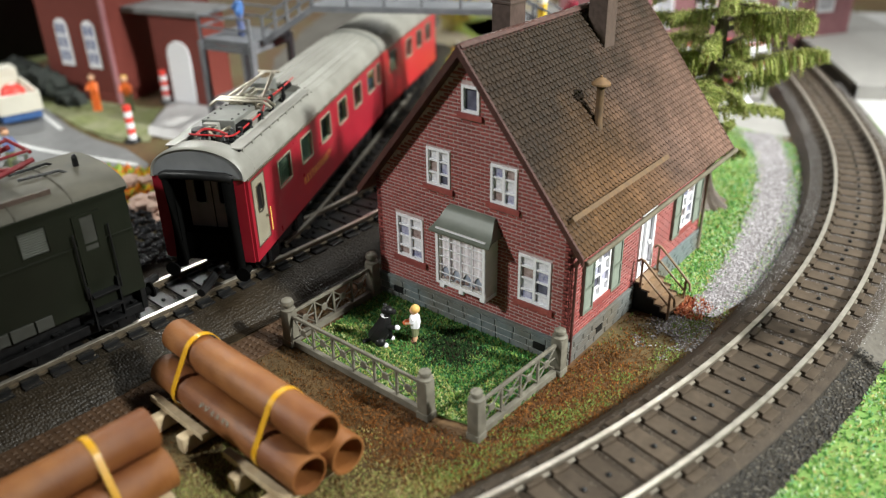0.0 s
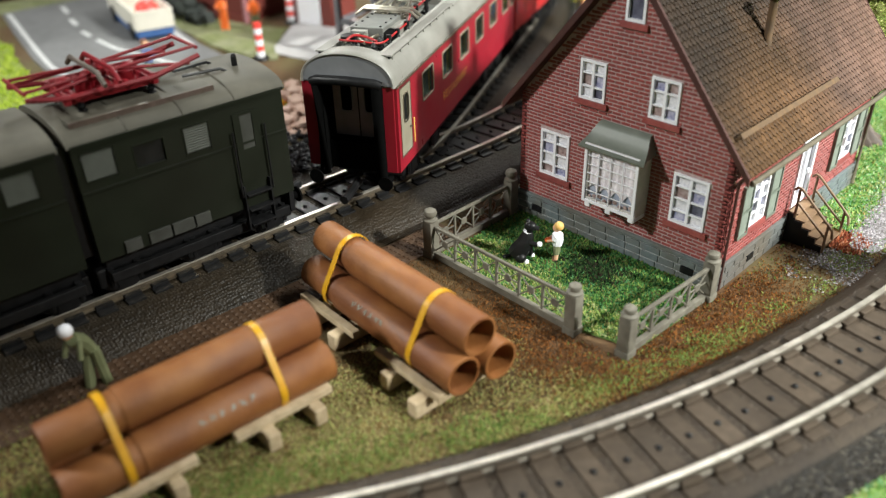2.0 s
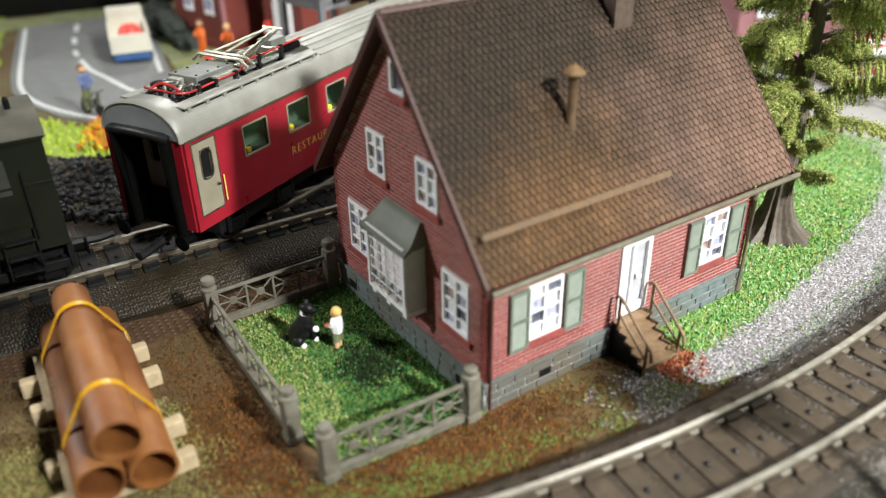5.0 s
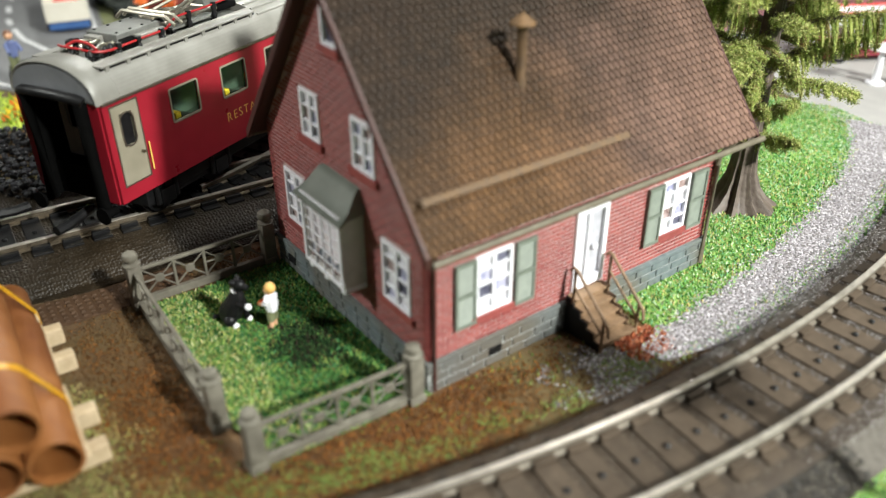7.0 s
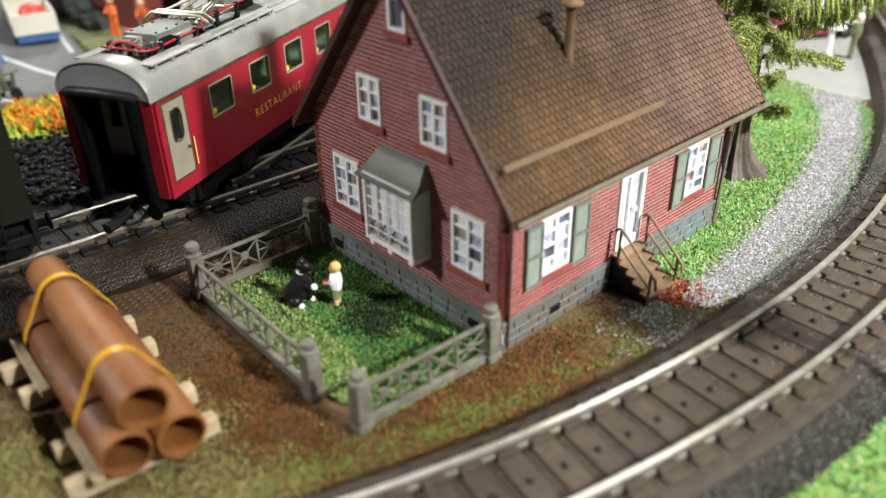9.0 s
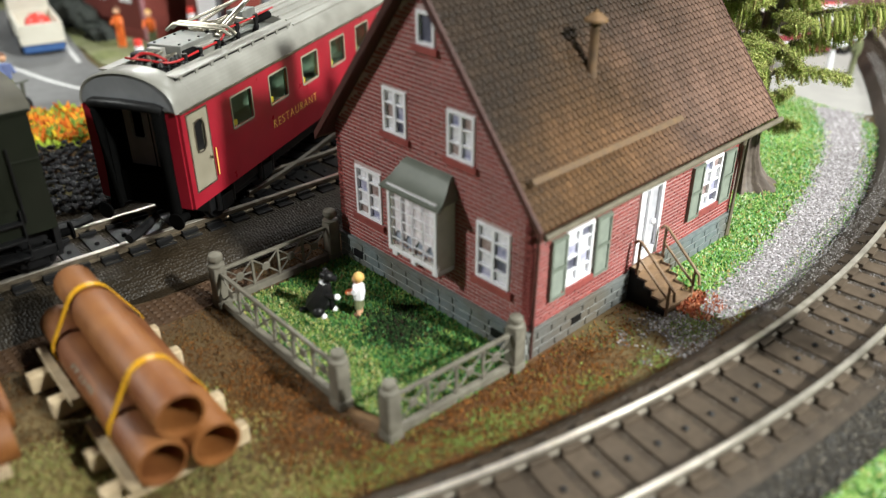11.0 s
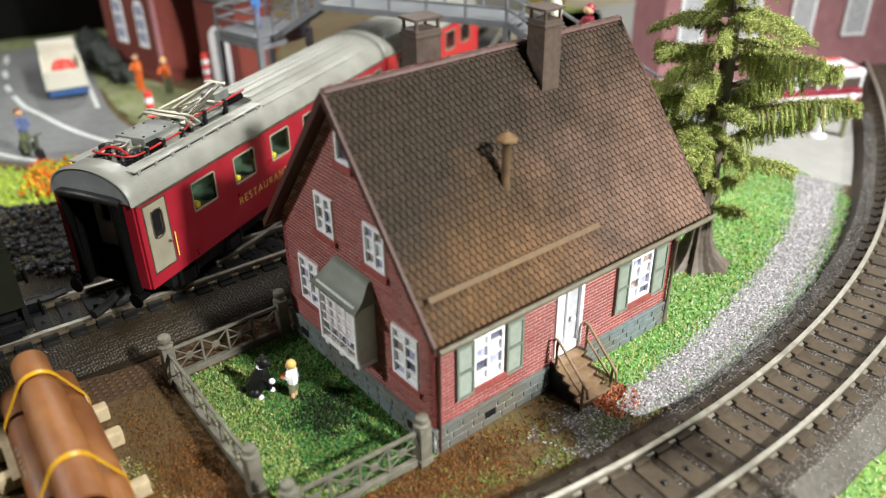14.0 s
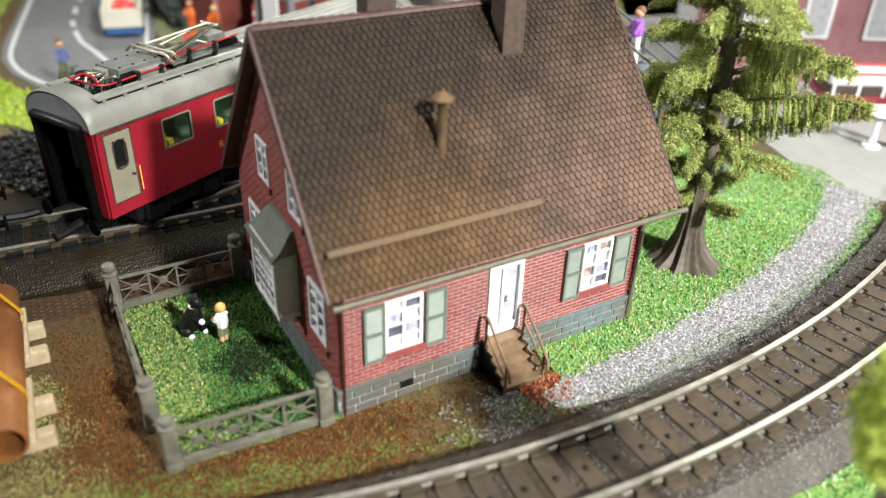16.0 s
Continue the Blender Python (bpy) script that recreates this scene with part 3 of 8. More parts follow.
def sleeper_mesh(name, half, wide, high, material):
    bm = bmesh.new()
    box(bm, -wide / 2, wide / 2, -half, half, 0, high, 0.06)
    for s in (-2.23, 2.23):
        for o in (-0.5, 0.5):
            box(bm, -wide * 0.46, wide * 0.46, s + o * 0.62 - 0.19, s + o * 0.62 + 0.19, high - 0.02, high + 0.24, 0.04)
    ob = part(name, bm, material)
    return ob


def track(name, line, z, label, gap=1.94, half=3.3, wide=1.3, studs=True, sleepers=SLEEPER, web=RAIL_RUST):
    """Two rails on single sleepers with contact studs down the middle."""
    tr = thing(name, (0, 0, 0), label, "track")
    for off in (-2.23, 2.23):
        part("rail", sweep(RAIL, line, off, z + 0.42), web, tr, "dull beige rail foot and web")
        part("rail_head", sweep(HEAD, line, off, z + 0.93), RAIL_STEEL, tr, "shiny worn nickel rail head")
    first = sleeper_mesh("sleeper", half, wide, 0.42, sleepers)
    stud = part("contact_stud", lathe(bmesh.new(), [(0.17, 0), (0.17, 0.12), (0.08, 0.2)], 8), BLACK) if studs else None
    spots = along(line, gap)
    for k, (x, y, a) in enumerate(spots):
        one = first if k == 0 else new("sleeper", first.data)
        one.parent = tr
        one.matrix_local = pose(x * U, y * U, z * U, 0, 0, a + RND.uniform(-1, 1))
        if studs:
            s = stud if k == 0 else new("contact_stud", stud.data)
            s.parent = tr
            s.matrix_local = pose(x * U, y * U, (z + 0.42) * U)
    return tr


curve_line = [on_curve(k * 0.5) for k in range(-120, 153)]
track("curved_track", curve_line, 1.15, "curved model railway track with brown sleepers on a foam bed")

# the darker tracks behind, with a turnout under the coach
main_line = [(-55.0, -30), (-53.8, -10), (-53.2, 5), (-52.7, 15), (-52.3, 24), (-51.8, 33), (-51.4, 42), (-51.4, 52), (-53.2, 62), (-57.0, 72), (-63.0, 84), (-72, 98), (-84, 112)]
coach_line = [(-52.6, 20), (-52.4, 27), (-52.3, 33), (-52.9, 38.5), (-54.6, 44), (-57.2, 49.5), (-60.2, 55.2), (-66.2, 66.5), (-73.0, 79.2), (-81.5, 93.5), (-92, 108)]


def smooth_line(line, n=6):
    out = []
    for k in range(len(line) - 1):
        p0, p1, p2, p3 = [Vector(line[max(0, min(len(line) - 1, k + q))]) for q in (-1, 0, 1, 2)]
        for s in range(n):
            t = s / n
            out.append(tuple(0.5 * ((2 * p1) + (p2 - p0) * t + (2 * p0 - 5 * p1 + 4 * p2 - p3) * t * t + (3 * p1 - p0 - 3 * p2 + p3) * t ** 3)))
    return out + [line[-1]]


main_line, coach_line = smooth_line(main_line), smooth_line(coach_line)


def ribbon(line, left, right, z, drop):
    bm, rows = bmesh.new(), []
    for k, (x, y) in enumerate(line):
        a, b = Vector(line[max(0, k - 1)]), Vector(line[min(len(line) - 1, k + 1)])
        way = (b - a).normalized()
        side = Vector((way.y, -way.x))
        p = Vector((x, y))
        rows.append([bm.verts.new((*(p + side * o), h)) for o, h in ((-left - 1.3, -0.1), (-left, z), (right, z), (right + 1.9, z * 0.35), (right + 2.6, drop))])
    for a, b in zip(rows, rows[1:]):
        for k in range(4):
            bm.faces.new((a[k], a[k + 1], b[k + 1], b[k]))
    return bm


sheet("yard_bed", rough_outline([(-64, 20), (-46.5, 20), (-45.0, 30), (-44.3, 42), (-44.0, 66), (-62, 66), (-66, 46)], 0.2, 3, 15), 0.045, BACK_BED, "black studded yard floor round the tracks")
setting("main_trackbed", ribbon(main_line, 4.2, 3.9, 1.42, -0.1), BACK_BED, "black studded rubber roadbed of the main track", True)
setting("coach_trackbed", ribbon(coach_line[24:], 4.2, 3.8, 1.38, -0.1), BACK_BED, "black rubber roadbed of the branch track", True)
track("main_track", main_line, 1.15, "dark model railway track with shiny rails", sleepers=BLACK, web=DARK_WEB)
track("branch_track", coach_line[20:], 1.12, "branch track under the red coaches", sleepers=BLACK, web=DARK_WEB)


# ---- the brick house ----
HX0, HX1, HY0, HY1 = -41.0, -23.3, 42.7, 65.6
RIDGE_X, RIDGE_Z, EAVE_Z, EAVE_X = -32.05, 21.8, 9.5, 10.05      # eave reach from the ridge
SLOPE = (RIDGE_Z - EAVE_Z) / EAVE_X
ROOF_Y0, ROOF_Y1 = 41.9, 67.5
house = thing("house", (0, 0, 0), "red brick cottage with a steep weathered brown tiled roof", "house")
BASE_Z = 2.05


def roof_z(x, lift=0.0):
    return RIDGE_Z - abs(x - RIDGE_X) * SLOPE + lift


def bricks(to_world, width, top, holes, out, single=None):
    """Courses of single bricks on a wall plane; top(u) limits the height, holes are (u0, u1, v0, v1)."""
    rnd = random.Random(int(width * 10))
    course, length, joint, proud = 0.275, 0.78, 0.08, 0.055
    head = 0.07          # the upright joints are finer than the beds
    v, f = out
    row = 0
    z = BASE_Z
    while z < 22:
        u = -(length / 2 if row % 2 else 0.0)
        while u < width:
            a, b = max(0.0, u) + head / 2, min(width, u + length) - head / 2
            lo, hi = z + joint / 2, z + course - joint / 2
            hi = min(hi, top(a), top(b))
            spans = [(a, b)]
            for h0, h1, k0, k1 in holes:
                if hi > k0 and lo < k1:
                    spans = [s for p, q in spans for s in ((p, min(q, h0)), (max(p, h1), q)) if s[1] - s[0] > 0.04]
            for p, q in spans:
                if single and p < 7.6 and abs(q - p - length + head) < 1e-4 and abs(hi - lo - course + joint) < 1e-4 and len(single) < 300:
                    single.append(to_world((p + q) / 2, (lo + hi) / 2, rnd.uniform(-0.012, 0.012)))
                    continue
                if q - p > 0.06 and hi - lo > 0.06:
                    k, d = len(v), proud + rnd.uniform(-0.012, 0.012)
                    for e, s in ((0.0, 0.0), (d, 0.025)):
                        v.extend(to_world(x, y, e) for x, y in ((p + s, lo + s), (q - s, lo + s), (q - s, hi - s), (p + s, hi - s)))
                    f.extend([(k + 4, k + 5, k + 6, k + 7), (k, k + 1, k + 5, k + 4), (k + 1, k + 2, k + 6, k + 5), (k + 2, k + 3, k + 7, k + 6), (k + 3, k, k + 4, k + 7)])
            u += length
        z += course
        row += 1


# window and door openings: (from, to, bottom, top)
FRONT = {"gable": (-32.4, -30.9, 17.2, 19.1), "upper_a": (-35.68, -33.5, 11.15, 14.03), "upper_b": (-29.92, -27.72, 11.15, 14.03),
         "lower_a": (-38.95, -36.25, 4.2, 7.85), "lower_b": (-27.42, -24.75, 4.2, 7.9), "bay": (-33.5, -29.4, 3.9, 8.4)}
SIDE = {"side_a": (45.8, 48.35, 3.75, 7.5), "door": (53.1, 55.7, 2.5, 7.9), "side_b": (60.6, 63.1, 3.75, 7.5)}


def wall_with_holes(u0, u1, top, holes, to_world, thick=0.5):
    """A wall slab cut by rectangular openings that go right through it, as one joined mesh."""
    us = sorted({u0, u1, RIDGE_X if u0 < RIDGE_X < u1 else u0} | {h[0] for h in holes} | {h[1] for h in holes})
    zs = sorted({0.0} | {h[2] for h in holes} | {h[3] for h in holes})
    bm = bmesh.new()
    for a, b in zip(us, us[1:]):
        roof_a, roof_b = top(a), top(b)
        levels = [z for z in zs if z < min(roof_a, roof_b) - 0.02]
        cells = [(p, p, q, q) for p, q in zip(levels, levels[1:])] + [(levels[-1], levels[-1], roof_a, roof_b)]
        for z0a, z0b, z1a, z1b in cells:
            um, zm = (a + b) / 2, (z0a + min(z1a, z1b)) / 2
            if any(h[0] < um < h[1] and h[2] < zm < h[3] for h in holes):
                continue
            front = [bm.verts.new(to_world(u, zz, 0.0)) for u, zz in ((a, z0a), (b, z0b), (b, z1b), (a, z1a))]
            back = [bm.verts.new(to_world(u, zz, -thick)) for u, zz in ((a, z0a), (b, z0b), (b, z1b), (a, z1a))]
            bm.faces.new(front)
            bm.faces.new(back[::-1])
            for k in range(4):
                bm.faces.new((front[k], back[k], back[(k + 1) % 4], front[(k + 1) % 4]))
    bmesh.ops.remove_doubles(bm, verts=bm.verts, dist=1e-4)
    return bm


def front_map(u, z, e):
    return (u, HY0 - e, z)


def side_map(u, z, e):
    return (HX1 + e, u, z)


def back_map(u, z, e):
    return (u, HY1 + e, z)


def left_map(u, z, e):
    return (HX0 - e, u, z)


def gable_top(u):
    return roof_z(u, -0.45)


def side_top(u):
    return roof_z(HX1, -0.45)


part("front_wall", wall_with_holes(HX0, HX1, gable_top, list(FRONT.values()), front_map), MORTAR, house, "pale mortar bed of the gable wall")
side_wall = part("side_wall", wall_with_holes(HY0, HY1, side_top, list(SIDE.values()), side_map), MORTAR, house, "pale mortar bed of the long wall")
part("back_wall", wall_with_holes(HX0, HX1, gable_top, [], back_map), MORTAR, house)
part("far_wall", wall_with_holes(HY0, HY1, side_top, [], left_map), MORTAR, house)
for wall, mapper, u0, width, top, holes in (("gable_bricks", front_map, HX0, HX1 - HX0, gable_top, FRONT), ("side_bricks", side_map, HY0, HY1 - HY0, side_top, SIDE),
                                          ("back_bricks", back_map, HX0, HX1 - HX0, gable_top, {}), ("far_bricks", left_map, HY0, HY1 - HY0, side_top, {})):
    got, lone = ([], []), ["first"] if wall == "side_bricks" else None
    bricks(lambda u, z, e, u0=u0, mapper=mapper: mapper(u0 + u, z, e), width, lambda u, u0=u0, top=top: top(u0 + u) - 0.02, [(h[0] - u0 - 0.06, h[1] - u0 + 0.06, h[2] - 0.06, h[3] + 0.06) for h in holes.values()], got, lone)
    for k, p in enumerate((lone or [])[1:]):
        one = part("brick", cube_part(-0.02, 0.055, -0.355, 0.355, -0.0975, 0.0975, 0.02), BRICK, side_wall) if k == 0 else new("brick", one.data)
        one.parent, one.matrix_local = side_wall, local(*p)
    soup(wall, *got, BRICK, house, "small red bricks with pale joints", "stuff")


def plinth():
    """Base course round the house, with rows of single stones."""
    part("plinth", cube_part(HX0 - 0.12, HX1 + 0.12, HY0 - 0.12, HY1 + 0.12, -0.1, BASE_Z - 0.3, 0.03), PLINTH_JOINT, house, "pale jointed base course")
    part("plinth_cap", cube_part(HX0 - 0.24, HX1 + 0.24, HY0 - 0.24, HY1 + 0.24, BASE_Z - 0.3, BASE_Z - 0.02, 0.05), PLINTH, house, "grey capping of the base course")
    rnd = random.Random(8)
    base = cube_part(-0.5, 0.5, 0, 0.1, -0.5, 0.5, 0.04)
    stone = part("plinth_stone", base, PLINTH, house)
    first = True
    for wall, start, end in (("front", HX0, HX1), ("side", HY0, HY1)):
        for row, (z, h) in enumerate(((0.27, 0.48), (0.86, 0.48), (1.44, 0.46))):
            u = start + (0.0 if row % 2 else -0.7)
            while u < end:
                w = rnd.choice((1.3, 1.5, 1.7))
                a, b = max(start - 0.1, u) + 0.05, min(end + 0.1, u + w) - 0.05
                if b - a > 0.2:
                    ob = stone if first else new("plinth_stone", stone.data)
                    first = False
                    ob.parent = house
                    m = pose((a + b) / 2 * U, (HY0 - 0.11) * U, z * U, 0, 0, 180) if wall == "front" else pose((HX1 + 0.11) * U, (a + b) / 2 * U, z * U, 0, 0, -90)
                    ob.matrix_local = m @ Matrix.Diagonal((b - a, 1.0, h, 1))
                u += w
    for m in ((-25.4, HY0 - 0.2, 0), (-39.0, HY0 - 0.2, 0)):
        part("vent", cube_part(m[0] - 0.5, m[0] + 0.5, m[1] - 0.06, m[1] + 0.1, 0.62, 1.15, 0.02), BLACK, house, "dark cellar vent")
    part("vent", cube_part(HX1 + 0.1, HX1 + 0.26, 46.75, 47.65, 0.7, 1.2, 0.02), BLACK, house, "dark cellar vent")


plinth()


def window(name, mapper, u0, u1, z0, z1, cols, rows, sill=True, pane=PANE_BLUE, frame_w=0.19):
    """A window in its opening: frame, glazing bars, panes, curtain behind and a brick sill."""
    bm = bmesh.new()

    def bar(a, b, lo, hi, e0=-0.12, e1=0.12):
        nonlocal bm
        pts = [mapper(u, z, e) for u in (a, b) for z in (lo, hi) for e in (e0, e1)]
        xs, ys, zs = zip(*pts)
        box(bm, min(xs), max(xs), min(ys), max(ys), min(zs), max(zs))

    bar(u0, u0 + frame_w, z0, z1)
    bar(u1 - frame_w, u1, z0, z1)
    bar(u0 + frame_w, u1 - frame_w, z0, z0 + frame_w)
    bar(u0 + frame_w, u1 - frame_w, z1 - frame_w, z1)
    win = part(name, bm, WHITE, house, "white framed window with glazing bars")
    for c in range(1, cols):
        u = u0 + (u1 - u0) * c / cols
        wide = 0.105 if c * 2 == cols else 0.06
        bm = bmesh.new()
        bar(u - wide, u + wide, z0 + frame_w, z1 - frame_w, -0.10, 0.09)
        part("mullion", bm, WHITE, win)
    for r in range(1, rows):
        z = z0 + (z1 - z0) * r / rows
        bm = bmesh.new()
        bar(u0 + frame_w, u1 - frame_w, z - 0.06, z + 0.06, -0.09, 0.07)
        part("glazing_bar", bm, WHITE, win)
    for c in range(cols):
        for r in range(rows):
            bm = bmesh.new()
            bar(u0 + (u1 - u0) * c / cols, u0 + (u1 - u0) * (c + 1) / cols, z0 + (z1 - z0) * r / rows, z0 + (z1 - z0) * (r + 1) / rows, -0.20, -0.13)
            kind = pane
            if pane is PANE_BLUE:
                kind = (PANE_DARK, CURTAIN, PANE_BLUE, PANE_BLUE, CURTAIN, CURTAIN, PANE_ROSE)[(r * 2 + c * 3 + int(abs(u0) * 7)) % 7]
            part("pane", bm, kind, win, "pane with a printed curtain behind")
    if sill:
        bm = bmesh.new()
        bar(u0 - 0.3, u1 + 0.3, z0 - 0.42, z0 - 0.02, 0.0, 0.24)
        part("sill", bm, BRICK, win, "projecting red brick sill")
    return win


for key, cols, rows in (("upper_a", 2, 3), ("upper_b", 2, 3), ("lower_a", 2, 4), ("lower_b", 2, 4)):
    window("window", front_map, *FRONT[key], cols, rows)
window("window", front_map, *FRONT["gable"], 1, 1, pane=PANE_DARK)
for key in ("side_a", "side_b"):
    window("window", side_map, *SIDE[key], 2, 4, sill=True)


def shutter(y0, y1):
    bm = bmesh.new()
    z0, z1, x0 = 3.45, 7.5, HX1 + 0.06
    box(bm, x0, x0 + 0.22, y0, y0 + 0.16, z0, z1)
    box(bm, x0, x0 + 0.22, y1 - 0.16, y1, z0, z1)
    for z in (z0, (z0 + z1) / 2 - 0.1, z1 - 0.2):
        box(bm, x0, x0 + 0.22, y0 + 0.16, y1 - 0.16, z, z + 0.2)
    sh = part("shutter", bm, SHUTTER, house, "open grey green louvred shutter")
    bm = bmesh.new()
    for k in range(22):
        z = z0 + 0.24 + k * 0.167
        box(bm, -0.02, 0.02, y0 + 0.14, y1 - 0.14, -0.1, 0.1, 0, Matrix.Translation((x0 + 0.1, 0, z)) @ Matrix.Rotation(radians(-38), 4, "Y"))
    part("slats", bm, SHUTTER, sh)


for y0, y1 in ((44.35, 45.75), (48.5, 49.95), (59.1, 60.5), (63.2, 64.7)):
    shutter(y0, y1)


def front_door():
    u0, u1, z0, z1 = SIDE["door"]
    bm = bmesh.new()
    box(bm, HX1 - 0.1, HX1 + 0.16, u0, u0 + 0.3, z0, z1, 0.02)
    box(bm, HX1 - 0.1, HX1 + 0.16, u1 - 0.3, u1, z0, z1, 0.02)
    box(bm, HX1 - 0.1, HX1 + 0.16, u0 + 0.3, u1 - 0.3, z1 - 0.34, z1, 0.02)
    box(bm, HX1 - 0.1, HX1 + 0.14, u0 + 0.3, u1 - 0.3, z0, z0 + 0.6, 0.02)
    box(bm, HX1 - 0.1, HX1 + 0.1, u0 + 1.05, u0 + 1.2, z0 + 0.6, z1 - 0.34)
    door = part("door", bm, WHITE, house, "white framed front door with grey panes")
    part("pane", cube_part(HX1 - 0.2, HX1 - 0.12, u0 + 0.3, u0 + 1.05, z0 + 0.6, z1 - 0.34), CURTAIN, door)
    part("pane", cube_part(HX1 - 0.2, HX1 - 0.12, u0 + 1.2, u1 - 0.3, z0 + 0.6, z1 - 0.34), GREY_DOOR, door)
    part("door_knob", ball(bmesh.new(), (HX1 + 0.22, u0 + 1.55, 5.15), 0.24, squash=(0.6, 1, 1)), WHITE, door, "round white door knob", True)


front_door()


def bay_window():
    x0, x1, y0, z0, z1 = -33.75, -29.25, 41.2, 4.1, 8.7
    bm = bmesh.new()
    box(bm, x0, x0 + 0.35, y0, HY0, z0, z1, 0.03)
    box(bm, x1 - 0.35, x1, y0, HY0, z0, z1, 0.03)
    box(bm, x0 + 0.35, x1 - 0.35, y0, HY0, z0, z0 + 0.35, 0.03)
    box(bm, x0 + 0.35, x1 - 0.35, y0, HY0, z1 - 0.3, z1, 0.03)
    bay = part("bay_window", bm, BAY_BODY, house, "grey white box bay window under a green roof")
    bm = bmesh.new()
    for a, b, lo, hi in ((x0, x0 + 0.24, z0, z1), (x1 - 0.24, x1, z0, z1), (x0 + 0.24, x1 - 0.24, z0, z0 + 0.24), (x0 + 0.24, x1 - 0.24, z1 - 0.22, z1)):
        box(bm, a, b, y0 - 0.12, y0, lo, hi, 0.02)
    part("frame", bm, WHITE, bay, "white bay window frame")
    u0, u1, v0, v1 = x0 + 0.24, x1 - 0.24, z0 + 0.24, z1 - 0.22
    bm = bmesh.new()
    for c in (1, 2, 3):
        u = u0 + (u1 - u0) * c / 4
        box(bm, u - 0.03, u + 0.03, y0 - 0.06, y0 + 0.02, v0, v1)
    for c in range(1, 6):
        z = v0 + (v1 - v0) * c / 6
        box(bm, u0, u1, y0 - 0.05, y0 + 0.02, z - 0.03, z + 0.03)
    part("glazing_grid", bm, WHITE, bay, "thin white glazing bars")
    part("backing", cube_part(u0, u1, y0 + 0.24, y0 + 0.3, v0, v1), PANE_BAY, bay, "grey blue room print")
    # gathered lace with a hem that rises between its tails
    bm, n, rows = bmesh.new(), 56, []
    for k in range(n + 1):
        t = k / n
        u = u0 + (u1 - u0) * t
        fold = 0.045 * math.sin(t * 46) + 0.02 * math.sin(t * 19)
        hem = v0 + (v1 - v0) * (0.13 + 0.16 * abs(math.sin(t * math.pi * 4.0)) ** 1.3)
        rows.append([bm.verts.new((u, y0 + 0.13 + fold, z)) for z in (v1, (v1 + hem) / 2, hem)])
    for a, b in zip(rows, rows[1:]):
        for k in range(2):
            bm.faces.new((a[k], a[k + 1], b[k + 1], b[k]))
    part("curtain", bm, LACE, bay, "pink white gathered lace curtain", True)
    bm = bmesh.new()
    for k in range(9):
        u = u0 + (u1 - u0) * (k + 0.5) / 9
        ball(bm, (u, y0 + 0.16, v0 + 0.18 + 0.10 * (k % 3)), 0.17, squash=(1.1, 0.3, 1))
    part("flower_box_print", bm, PANE_ROSE, bay, "dull pink flowers behind the pane")
    for x in (x0 + 0.45, (x0 + x1) / 2, x1 - 0.3):
        part("bracket", cube_part(x - 0.24, x + 0.24, y0 - 0.02, HY0, z0 - 0.42, z0, 0.1), WHITE, bay, "rounded white bracket")
    # hood that flares to its eave and narrows to its ridge
    bm = bmesh.new()
    prof = [(0.0, 10.0), (0.30, 9.93), (0.55, 9.66), (0.80, 9.32), (1.08, 9.0), (1.42, 8.72), (1.84, 8.48), (1.82, 8.34), (1.2, 8.55), (0.0, 8.65)]
    lean = [0.62, 0.58, 0.46, 0.33, 0.2, 0.08, -0.06, -0.06, 0.1, 0.1]
    left = [bm.verts.new((x0 - 0.42 + e, HY0 - d, z)) for (d, z), e in zip(prof, lean)]
    right = [bm.verts.new((x1 + 0.42 - e, HY0 - d, z)) for (d, z), e in zip(prof, lean)]
    n = len(prof)
    for k in range(n):
        bm.faces.new((left[k], left[(k + 1) % n], right[(k + 1) % n], right[k]))
    bm.faces.new(left[::-1])
    bm.faces.new(right)
    part("hood", bm, BAY_ROOF, bay, "dull green curved metal hood", True)


bay_window()


def tile_rings():
    """One beaver-tail tile: a skirt, its rounded rim and a slightly domed top."""
    rim = [(-0.10, 0.02), (-0.20, 0.14), (-0.207, 0.37), (-0.13, 0.52), (0.0, 0.57), (0.13, 0.52), (0.207, 0.37), (0.20, 0.14), (0.10, 0.02)]
    rings = []
    for scale, up in ((1.0, -0.10), (1.0, -0.005), (0.86, 0.018), (0.5, 0.03)):
        rings += [(y * scale, 0.31 + (d - 0.31) * scale, up + (0.07 * d / 0.56 if up > -0.05 else 0.0)) for y, d in rim]
    n = len(rim)
    faces = [(n * j + q, n * j + (q + 1) % n, n * (j + 1) + (q + 1) % n, n * (j + 1) + q) for j in range(3) for q in range(n)]
    return rings, faces + [tuple(range(3 * n, 4 * n))]


TILE_RINGS, TILE_FACES = tile_rings()


